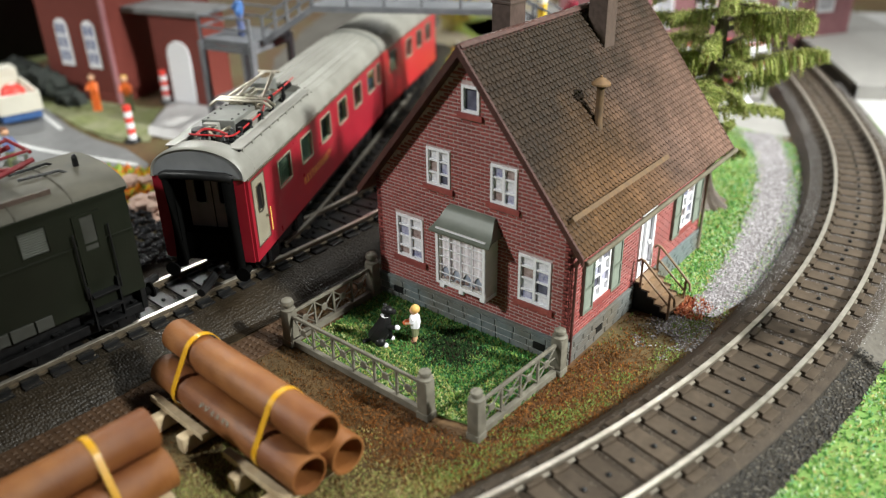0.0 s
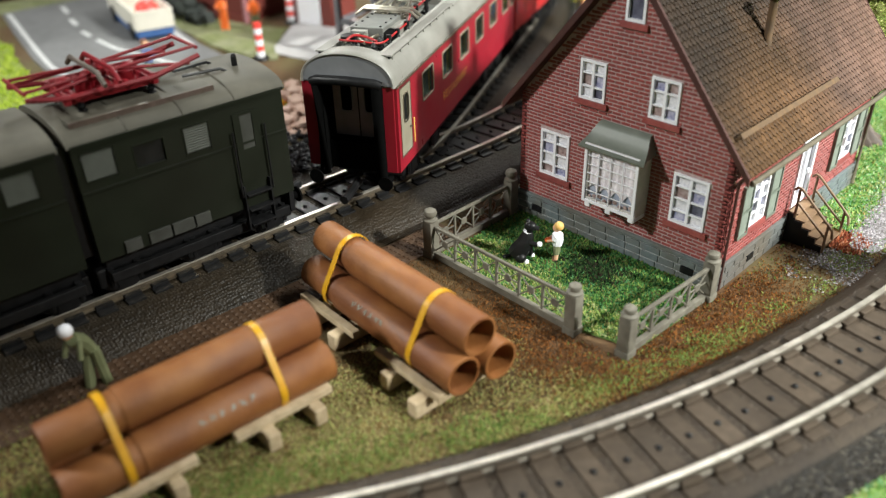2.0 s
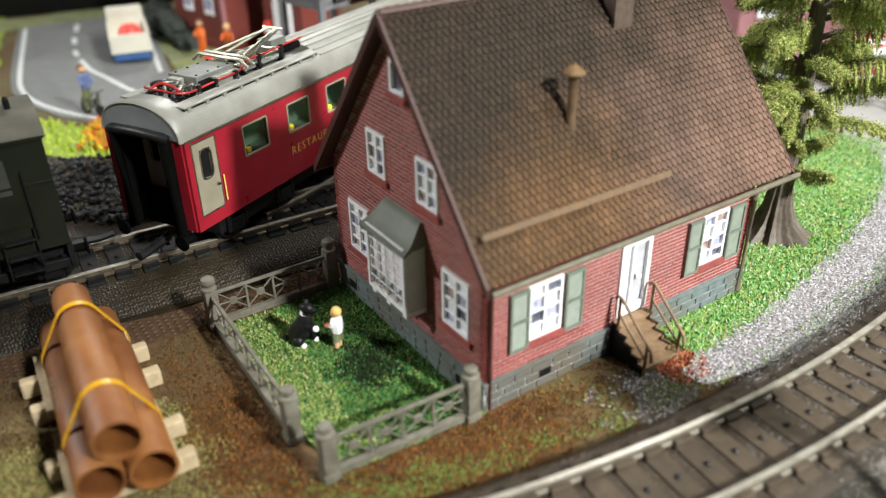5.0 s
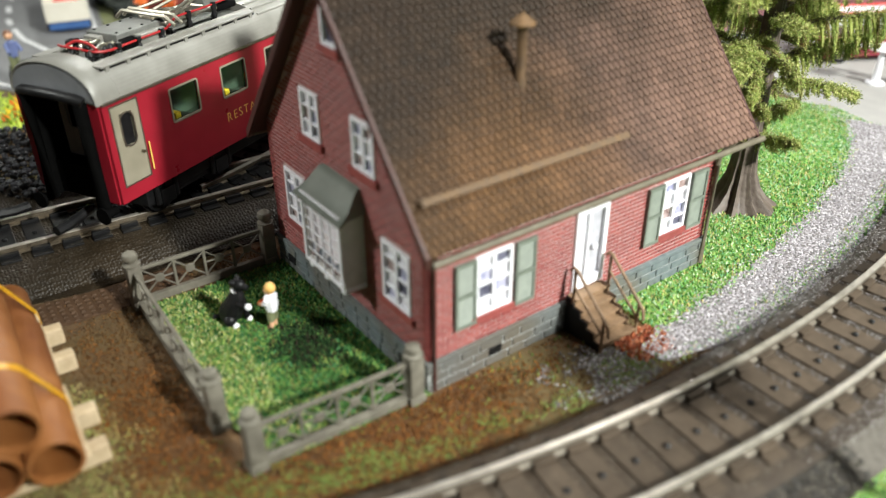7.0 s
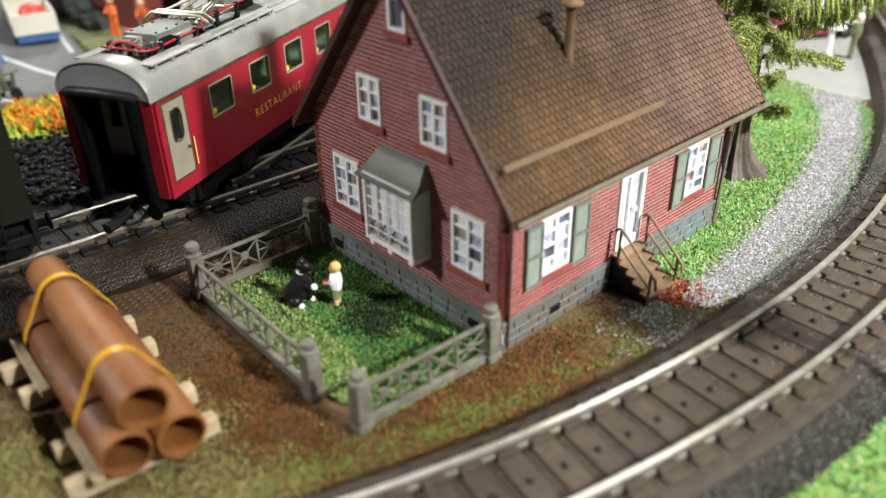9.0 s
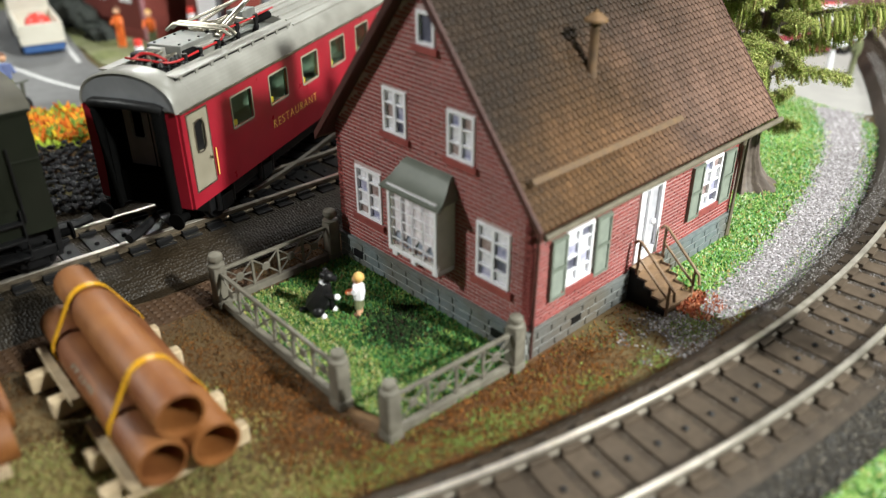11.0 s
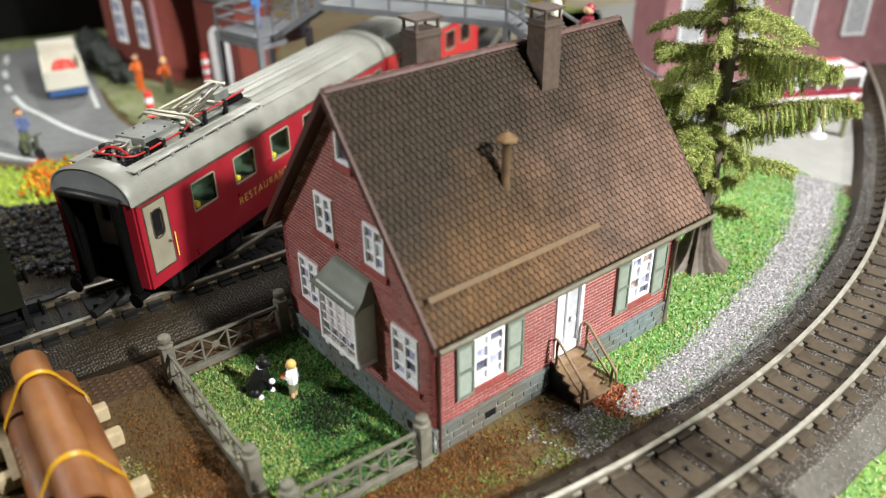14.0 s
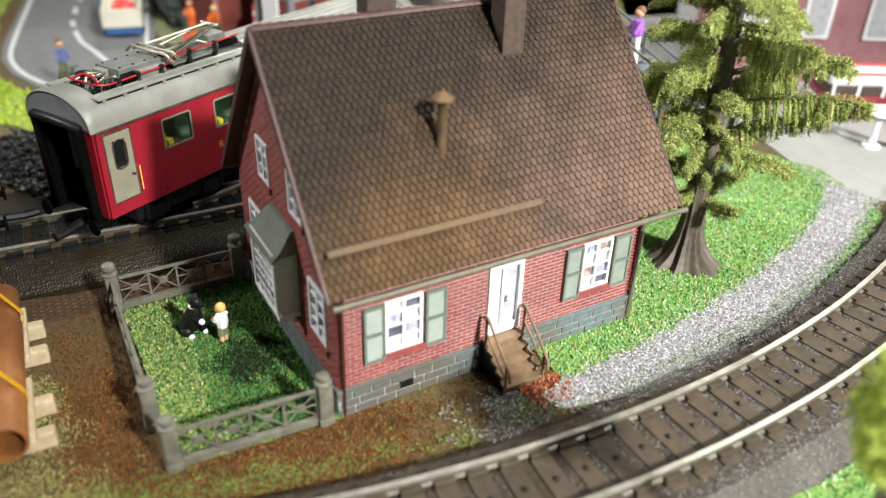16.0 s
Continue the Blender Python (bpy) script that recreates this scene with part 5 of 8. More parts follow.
def roof_cheeks(x0, x1, half, z0, rise, gap, side, n=10):
    """The curved roof beside a sunken tray, on one side of the coach."""
    bm, stop = bmesh.new(), math.acos(gap / half)
    prof = [(side * half * math.cos(stop * k / n), z0 + rise * math.sin(stop * k / n) ** 0.85) for k in range(n + 1)] + [(side * gap, z0)]
    lo, hi = [bm.verts.new((x0, y, z)) for y, z in prof], [bm.verts.new((x1, y, z)) for y, z in prof]
    for k in range(len(prof)):
        q = (k + 1) % len(prof)
        bm.faces.new((lo[k], lo[q], hi[q], hi[k]))
    bm.faces.new(lo[::-1])
    bm.faces.new(hi)
    bmesh.ops.recalc_face_normals(bm, faces=bm.faces)
    return bm


def lettering(text, size, parent, m, material, label):
    curve = bpy.data.curves.new("lettering", "FONT")
    curve.body, curve.size, curve.extrude, curve.space_character, curve.offset = text, size * U, 0.01 * U, 1.3, -0.018 * size * U
    tmp = new("tmp_lettering", curve)
    data = bpy.data.meshes.new_from_object(tmp.evaluated_get(bpy.context.evaluated_depsgraph_get()))
    bpy.data.objects.remove(tmp)
    data.materials.clear()
    ob = finish("lettering", data, material, False)
    ob.parent = parent
    ob.matrix_local = m
    return tagged(ob, label)


def bogie(parent, x, z=2.2):
    bg = part("bogie", cube_part(x - 4.6, x + 4.6, -2.9, 2.9, z + 0.9, z + 2.3, 0.15), BLACK, parent, "black bogie frame")
    for dx in (-2.9, 2.9):
        for y in (-2.2, 2.2):
            bm = lathe(bmesh.new(), [(0.5, -0.25), (1.45, -0.22), (1.45, 0.05), (1.6, 0.1), (1.6, 0.2), (0.4, 0.25)], 18, Matrix.Translation((x + dx, y, z + 1.35)) @ Matrix.Rotation(radians(90 if y > 0 else -90), 4, "X"))
            part("wheel", bm, BLACK, bg, "dark metal wheel", True)
        bm = bmesh.new()
        box(bm, x + dx - 0.7, x + dx + 0.7, -3.3, -2.9, z + 0.7, z + 1.9, 0.1)
        for q in (-0.9, 0.9):
            tube(bm, [(x + dx + q, -3.1, z + 0.9), (x + dx + q, -3.1, z + 2.3)], 0.22, 8)
        part("axle_box", bm, BLACK, bg)
    return bg


def coach(place, rz, length, paint, label, gear, windows, door):
    c = thing("railway_coach", (*place, 0), label, "railway coach", rz, "red coaches")
    z0, z1 = 4.9, 11.75
    holes = [(a, a + (2.85 if a < 35 else 1.5), 8.6, 10.98) for a in windows]
    if door:
        holes.append((0.55, 2.75, 6.0, 11.35))
    for y, nm in ((-HW, "side_wall"), (HW, "side_wall")):
        part(nm, panel(bmesh.new(), 0.0, length, z0, z1, y, 0.24, holes), paint, c, "glossy red coach side")
    for y in (-HW + 0.2, HW - 0.2):
        part("lining", panel(bmesh.new(), 4.5, length - 0.3, z0 + 0.4, z1, y, 0.1, holes[: len(windows)]), INTERIOR, c, "dull green inner lining")
    part("floor", cube_part(2.9, length - 0.2, -HW + 0.12, HW - 0.12, z0, z0 + 0.4), INTERIOR, c)
    part("partition", cube_part(4.3, 4.5, -HW + 0.12, HW - 0.12, z0 + 0.4, z1), INTERIOR, c)
    rf = part("roof", vault(17.0 if gear else -0.12, length + 0.1, HW + 0.02, z1 - 0.02, RISE), COACH_ROOF, c, "silver grey curved roof", True)
    if gear:
        part("roof_front", vault(-0.12, 1.7, HW + 0.02, z1 - 0.02, RISE), COACH_ROOF, rf, smooth=True)
        for side in (-1, 1):
            part("roof_cheek", roof_cheeks(1.7, 17.0, HW + 0.02, z1 - 0.02, RISE, 2.02, side), COACH_ROOF, rf)
    bm = bmesh.new()
    for y in (-HW - 0.16, HW + 0.16):
        box(bm, 0.0, length, y - 0.06, y + 0.06, z1 - 0.1, z1 + 0.06)
    part("drip_rail", bm, SILVER, rf)
    for a, b, lo, hi in holes[: len(windows)]:
        bm = round_frame(a + 0.1, b - 0.1, lo + 0.1, hi - 0.1, -HW - 0.17, -HW - 0.1, 0.14, 0.1)
        w = part("window", bm, COACH_DOOR, c, "rounded window with a metal frame")
        pane = part("pane", cube_part(a + 0.1, b - 0.1, -HW - 0.04, -HW + 0.02, lo + 0.1, hi - 0.1), PANE, w, "greenish window glass")
        pane.visible_shadow = False
        if gear:
            seat = bmesh.new()
            box(seat, a + 0.35, a + 0.7, -HW + 0.45, -HW + 1.4, z0 + 2.0, z0 + 4.7, 0.12)
            box(seat, a + 0.75, a + 1.3, -HW + 0.35, -HW + 1.5, z0 + 3.6, z0 + 4.05, 0.1)
            part("seat", seat, SEAT, c, "yellow moulded seat")
            part("table", cube_part(a + 1.35, a + 2.0, -HW + 0.3, -HW + 1.4, z0 + 3.6, z0 + 3.72), BOX_GREY, c, "small grey table")
    if door:
        d = part("door", panel(bmesh.new(), 0.55, 2.75, 6.0, 11.35, -HW - 0.03, 0.22, [(1.15, 2.2, 8.55, 10.75)]), COACH_DOOR, c, "beige grey entrance door")
        frame = round_frame(1.17, 2.18, 8.57, 10.73, -HW - 0.2, -HW - 0.14, 0.1, 0.42)
        part("window_frame", frame, SILVER, d)
        part("pane", cube_part(1.2, 2.15, -HW - 0.04, -HW + 0.02, 8.6, 10.7), BLACK, d, "dark door window")
        part("handle", tube(bmesh.new(), [(2.35, -HW - 0.25, 7.9), (2.6, -HW - 0.25, 7.75)], 0.09, 6), SILVER, d, "small metal handle")
        part("grab_rail", tube(bmesh.new(), [(3.0, -HW - 0.28, 6.3), (3.0, -HW - 0.28, 8.3)], 0.05, 6), GOLD, c, "brass grab rail")
        part("door_frame", frame_bars(bmesh.new(), 0.55, 2.75, 6.0, 11.35, -HW - 0.16, -HW - 0.1, 0.1), SILVER, c, "thin pale door frame")
        part("step_plate", cube_part(0.55, 2.75, -HW - 0.1, -HW + 0.4, 5.0, 5.8, 0.04), BLACK, c, "dark step below the door")
    # end wall with its gangway
    bm = panel(bmesh.new(), -HW + 0.12, HW - 0.12, z0, z1, 0.0, 0.24, [(-2.3, 2.3, z0, z1 - 0.08)])
    bmesh.ops.rotate(bm, verts=bm.verts, matrix=Matrix.Rotation(radians(90), 3, "Z"))
    end = part("end_wall", bm, paint, c, "red end wall round the gangway")
    # bulging rubber frame round the passage, a recess behind it and a pair of doors at its end
    for y in (-2.4, 2.4):
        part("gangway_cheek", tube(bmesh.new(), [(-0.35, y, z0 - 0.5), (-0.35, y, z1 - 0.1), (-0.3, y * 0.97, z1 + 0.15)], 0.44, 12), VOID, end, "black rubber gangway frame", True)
        # recess sides in near-black, for the shade inside
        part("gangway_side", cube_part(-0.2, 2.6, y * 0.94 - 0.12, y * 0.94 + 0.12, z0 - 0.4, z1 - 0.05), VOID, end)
    part("gangway_hood", tube(bmesh.new(), [(-0.35, -2.75, z1 + 0.1), (-0.5, -2.3, z1 + 0.32), (-0.55, 0, z1 + 0.4), (-0.5, 2.3, z1 + 0.32), (-0.35, 2.75, z1 + 0.1)], 0.36, 12), BLACK, end, "black gangway lintel", True)
    door_bm = panel(bmesh.new(), -2.1, 2.1, z0 + 2.0, z1 - 0.05, 0.0, 0.2, [(-1.5, -0.5, 8.9, 11.1), (0.5, 1.5, 8.9, 11.1)])
    bmesh.ops.rotate(door_bm, verts=door_bm.verts, matrix=Matrix.Rotation(radians(90), 3, "Z"))
    bmesh.ops.translate(door_bm, verts=door_bm.verts, vec=(1.7, 0, 0))
    gate = part("gangway_door", door_bm, INNER_DOOR, end, "pale grey double gangway door")
    for y in (-1.0, 1.0):
        ring = round_frame(y - 0.46, y + 0.46, 8.95, 11.05, -0.06, 0.02, 0.08, 0.3)
        bmesh.ops.rotate(ring, verts=ring.verts, matrix=Matrix.Rotation(radians(-90), 3, "Z"))
        bmesh.ops.translate(ring, verts=ring.verts, vec=(1.6, 0, 0))
        part("window_ring", ring, COACH_END, gate)
    part("door_gap", cube_part(1.56, 1.61, -0.035, 0.035, z0 + 2.0, z1 - 0.1), VOID, gate, "dark gap between the door leaves")
    # wall and sill blackened to paint in the unlit passage
    part("vestibule", cube_part(2.6, 2.8, -HW + 0.12, HW - 0.12, z0, z1), VOID, end, "vestibule wall blackened for shade")
    part("gangway_floor", cube_part(0.3, 2.6, -2.1, 2.1, z0 - 0.3, z0 + 2.0, 0.05), VOID, end, "gangway sill blackened for shade")
    far = panel(bmesh.new(), -HW + 0.12, HW - 0.12, z0, z1, 0.0, 0.24, [])
    bmesh.ops.rotate(far, verts=far.verts, matrix=Matrix.Rotation(radians(90), 3, "Z"))
    bmesh.ops.translate(far, verts=far.verts, vec=(length, 0, 0))
    part("end_wall", far, paint, c)
    cap = vault(-0.2, -0.1, HW - 0.1, z1 + 0.1, RISE - 0.35)
    part("roof_end", cap, COACH_END, rf, "satin grey roof end")
    part("roof_rim", vault_rim(-0.28, 0.5, HW + 0.03, z1 - 0.02, RISE + 0.02), COACH_ROOF, rf, "smooth grey roof rim", True)
    if gear:
        part("gangway_bellows", vault(length + 0.1, length + 1.4, HW - 0.04, z1 - 0.02, RISE - 0.05), GEAR_GREY, c, "shaded grey bellows between the coaches", True)
        part("bellows_side", cube_part(length + 0.1, length + 1.3, -HW + 0.08, HW - 0.08, z0, z1, 0.05), paint, c, "red side of the gangway")
    part("underframe", cube_part(4.5, length - 3.0, -3.1, 3.1, 3.6, 4.9, 0.1), BLACK, c, "black underframe")
    part("coupling", tube(bmesh.new(), [(0.4, 0, 3.6), (-1.8, 0, 3.3), (-2.6, 0, 3.3)], 0.35, 8), BLACK, c, "black coupling hook")
    for y in (-2.9, 2.9):
        part("buffer", tube(bmesh.new(), [(0.1, y, 4.3), (-0.9, y, 4.3), (-0.95, y, 4.3), (-1.1, y, 4.3)], 0.3, 12, radii=[0.3, 0.3, 0.6, 0.6]), VOID, c, "round black buffer", True)
    bogie(c, 7.4)
    bogie(c, length - 7.4)
    # roof ribs
    start = 16.9 if gear else 1.0
    for k in range(9):
        a = radians(38 + k * 13)
        y, z = HW * math.cos(a), z1 + RISE * math.sin(a) ** 0.85
        bm = bmesh.new()
        tube(bm, [(start + 0.2, y, z), (length - 0.3, y, z)], 0.10, 6)
        part("roof_rib", bm, COACH_ROOF, rf)
    if gear:
        before = set(c.children)
        roof_gear(c, z1 + RISE - 0.75, z1 + RISE - 0.02)
        for ob in set(c.children) - before:
            ob.location.x += 0.8 * U
        lettering("RESTAURANT", 0.98, c, pose(11.0 * U, (-HW - 0.14) * U, 6.75 * U, 90, 0, 0), GOLD, "gold RESTAURANT lettering")
    return c


def vault_rim(x0, x1, half, z0, rise, seg=24):
    bm = bmesh.new()
    prof = [(half * math.cos(math.pi * k / seg), z0 + rise * math.sin(math.pi * k / seg) ** 0.85) for k in range(seg + 1)]
    rows = []
    for x, g in ((x0 + 0.15, -0.25), (x0, -0.05), (x0 + 0.15, 0.06), (x1, 0.05)):
        rows.append([bm.verts.new((x, y * (1 + g / half), z0 + (z - z0) * (1 + g / rise))) for y, z in prof])
    for a, b in zip(rows, rows[1:]):
        for k in range(seg):
            bm.faces.new((a[k], a[k + 1], b[k + 1], b[k]))
    return bm


def roof_gear(c, z, top):
    """Sunken roof tray with walkways, switch gear, equipment box, folded pantograph and red cable."""
    tray = part("roof_tray", cube_part(0.9, 16.2, -2.0, 2.0, z - 1.6, z + 0.02, 0.05), TRAY_GREY, c, "dark grey sunken roof tray")
    for y in (-2.5, 2.5):
        w = part("walkway", cube_part(0.5, 15.9, y - 0.55, y + 0.55, top - 0.52, top - 0.40, 0.03), COACH_ROOF, c, "grey roof walkway plank")
        for k in range(9):
            x = 0.9 + k * 1.8
            part("walkway_stay", cube_part(x, x + 0.3, y - 0.5, y + 0.5, top - 1.0, top - 0.52), COACH_ROOF, w)
        # black strip in place of the shaded slot under the plank
        part("slot_shade_strip", cube_part(0.6, 16.0, y * 1.12 - 0.05, y * 1.12 + 0.05, top - 1.0, top - 0.52), BLACK, w)
    # equipment box with its side panel and coils
    box_ = part("resistor_box", cube_part(3.9, 8.0, -1.15, 1.6, z, z + 1.25, 0.08), GEAR_GREY, c, "grey equipment box on the roof")
    part("side_box", cube_part(5.3, 7.8, -1.65, -1.1, z, z + 0.95, 0.06), COACH_ROOF, box_, "pale panel on the box side")
    part("front_box", cube_part(3.35, 4.0, 0.1, 1.3, z, z + 1.1, 0.06), COACH_ROOF, box_, "small pale box")
    for k in range(6):
        part("coil", lathe(bmesh.new(), [(0.3, -0.06), (0.46, 0.0), (0.3, 0.06)], 12, Matrix.Translation((4.0 + 0.2 * k, -1.4, z + 0.55)) @ Matrix.Rotation(radians(90), 4, "Y")), BLACK, box_, "black coil disc", True)
    for x in (4.3, 5.5, 6.6, 7.6):
        for y in (-0.8, 1.2):
            part("rivet", lathe(bmesh.new(), [(0.1, z + 1.24), (0.09, z + 1.32)], 8, Matrix.Translation((x, y, 0))), BLACK, box_)
    # switch gear at the coach end
    for k in range(8):
        x, y = 1.35 + (k % 4) * 0.62, -1.35 + (k // 4) * 1.6 + 0.15 * (k % 2)
        part("insulator", lathe(bmesh.new(), [(0.24, z), (0.24, z + 0.2), (0.13, z + 0.26), (0.27, z + 0.4), (0.13, z + 0.5), (0.25, z + 0.62), (0.1, z + 0.9)], 10, Matrix.Translation((x, y, 0))), BLACK, c, "small black insulator", True)
    for run, r in (([(1.3, -0.7, z + 0.85), (2.0, 0.1, z + 0.95), (3.0, 0.0, z + 0.85), (3.9, 0.3, z + 0.85)], 0.13), ([(1.6, 1.1, z + 0.7), (2.6, 0.7, z + 1.0), (3.6, 0.6, z + 0.8)], 0.11), ([(2.2, -0.9, z + 0.6), (3.0, -0.5, z + 0.7), (3.9, -0.7, z + 0.7)], 0.16), ([(1.2, 0.4, z + 0.5), (2.9, 0.9, z + 0.55)], 0.14)):
        part("switch_rod", tube(bmesh.new(), run, r, 8), SILVER, c, "bright switch rod", True)
    part("switch_drum", lathe(bmesh.new(), [(0.45, z + 0.5), (0.62, z + 0.62), (0.6, z + 1.0), (0.35, z + 1.1)], 14, Matrix.Translation((2.5, 1.15, 0))), BLACK, c, "black switch drum", True)
    part("switch_block", cube_part(2.4, 3.3, -0.9, -0.1, z, z + 0.6, 0.08), GEAR_GREY, c)
    part("switch_block", cube_part(1.5, 2.2, 0.1, 0.8, z, z + 0.55, 0.08), GEAR_GREY, c)
    # folded pantograph
    pg = part("pantograph", cube_part(8.8, 13.6, -1.3, 1.3, z + 0.35, z + 0.5, 0.04), GEAR_GREY, c, "folded silver pantograph")
    for x in (9.0, 13.3):
        for y in (-1.15, 1.15):
            part("pantograph_foot", lathe(bmesh.new(), [(0.2, z), (0.2, z + 0.12), (0.1, z + 0.2), (0.22, z + 0.3), (0.14, z + 0.4)], 10, Matrix.Translation((x, y, 0))), BLACK, pg, smooth=True)
    bars = []
    for y in (-1.3, 1.3):
        bars += [([(8.2, y, z + 0.95), (13.6, y, z + 1.0)], 0.11), ([(8.5, y, z + 1.1), (14.2, y * 0.4, z + 2.35)], 0.12), ([(13.2, y, z + 0.8), (9.2, y * 0.8, z + 1.45)], 0.1)]
        bars += [([(8.6, y * 0.7, z + 0.8), (11.4, y * 0.8, z + 0.95)], 0.2), ([(9.0, y * 0.45, z + 1.0), (12.0, y * 0.3, z + 1.2)], 0.14)]
    for x in (8.2, 9.6, 11.2, 13.4):
        bars.append(([(x, -1.5, z + 0.95), (x, 1.5, z + 0.95)], 0.1))
    bars += [([(14.2, -1.0, z + 2.35), (14.2, 1.0, z + 2.35)], 0.12), ([(14.2, 0.3, z + 2.35), (8.3, 1.6, z + 1.6)], 0.11), ([(14.2, -0.3, z + 2.35), (8.3, -1.6, z + 1.6)], 0.11)]
    for dx in (-0.3, 0.4):
        bars.append(([(8.0 + dx, -2.7, z + 1.15), (8.0 + dx, -2.0, z + 1.65), (8.0 + dx, 2.0, z + 1.7), (8.0 + dx, 2.7, z + 1.15)], 0.13))
    for run, r in bars:
        part("arm", tube(bmesh.new(), run, r, 6), SILVER, pg, "thin bright pantograph tube", True)
    for k in range(10):
        for x, y, h in ((14.2 + 0.2 * k, -0.9, 0.75), (8.2 + 0.2 * k, 0.9, 0.5)):
            part("spring_coil", lathe(bmesh.new(), [(0.2, -0.08), (0.34, 0.0), (0.2, 0.08)], 10, Matrix.Translation((x, y, z + h)) @ Matrix.Rotation(radians(90), 4, "Y")), BLACK, pg, smooth=True)
    part("end_box", cube_part(13.9, 15.8, 0.1, 1.6, z, z + 1.35, 0.08), GEAR_GREY, c, "grey box behind the pantograph")
    # red cable on black posts
    run = [(1.4, 1.4, z + 0.95), (1.15, 0.6, z + 1.0), (1.3, -0.4, z + 0.95), (1.6, -1.3, z + 0.8), (2.3, -1.75, z + 0.7), (3.4, -1.85, z + 0.72), (5.2, -1.9, z + 0.8), (7.4, -1.9, z + 0.85), (8.3, -1.75, z + 1.05), (9.2, -1.6, z + 1.3), (11.5, -1.6, z + 1.3), (13.2, -1.6, z + 1.35), (15.8, -1.5, z + 1.4)]
    part("cable", tube(bmesh.new(), smooth_run(run), 0.078, 8), WIRE_RED, c, "red insulated roof cable", True)
    part("cable", tube(bmesh.new(), smooth_run([(1.5, 0.9, z + 0.9), (2.0, 0.5, z + 1.15), (2.2, -0.4, z + 1.05), (1.9, -1.4, z + 0.85)]), 0.1, 8), WIRE_RED, c, "red insulated roof cable", True)
    for x, y in ((3.3, -1.85), (5.0, -1.9), (7.2, -1.9), (10.3, -1.6), (13.0, -1.6)):
        tall = 1.0 if x < 8 else 1.45
        part("cable_post", lathe(bmesh.new(), [(0.3, z), (0.3, z + 0.12), (0.14, z + 0.25), (0.24, z + 0.4 * tall), (0.14, z + 0.55 * tall), (0.22, z + 0.75 * tall), (0.2, z + tall)], 10, Matrix.Translation((x, y, 0))), BLACK, c, "black cable post", True)


def smooth_run(points, n=5):
    out = []
    for k in range(len(points) - 1):
        p0, p1, p2, p3 = [Vector(points[max(0, min(len(points) - 1, k + q))]) for q in (-1, 0, 1, 2)]
        for s in range(n):
            t = s / n
            out.append(0.5 * ((2 * p1) + (p2 - p0) * t + (2 * p0 - 5 * p1 + 4 * p2 - p3) * t * t + (3 * p1 - p0 - 3 * p2 + p3) * t ** 3))
    return out + [Vector(points[-1])]


HEAD_DEG = 118.0
hx, hy = math.cos(radians(HEAD_DEG)), math.sin(radians(HEAD_DEG))
FRONT_C = (-45.8 - hy * HW, 34.0 + hx * HW)
coach(FRONT_C, HEAD_DEG, 37.8, COACH_RED, "crimson restaurant coach with silver roof and roof pantograph", True, [5.65 + 5.3 * k for k in range(6)] + [35.9], True)
c2 = (FRONT_C[0] + hx * 39.2, FRONT_C[1] + hy * 39.2)
coach(c2, HEAD_DEG - 3.2, 24.0, COACH_RED_2, "scarlet passenger coach with a silver grey roof", False, [2.4, 9.2, 14.2, 18.6], False)


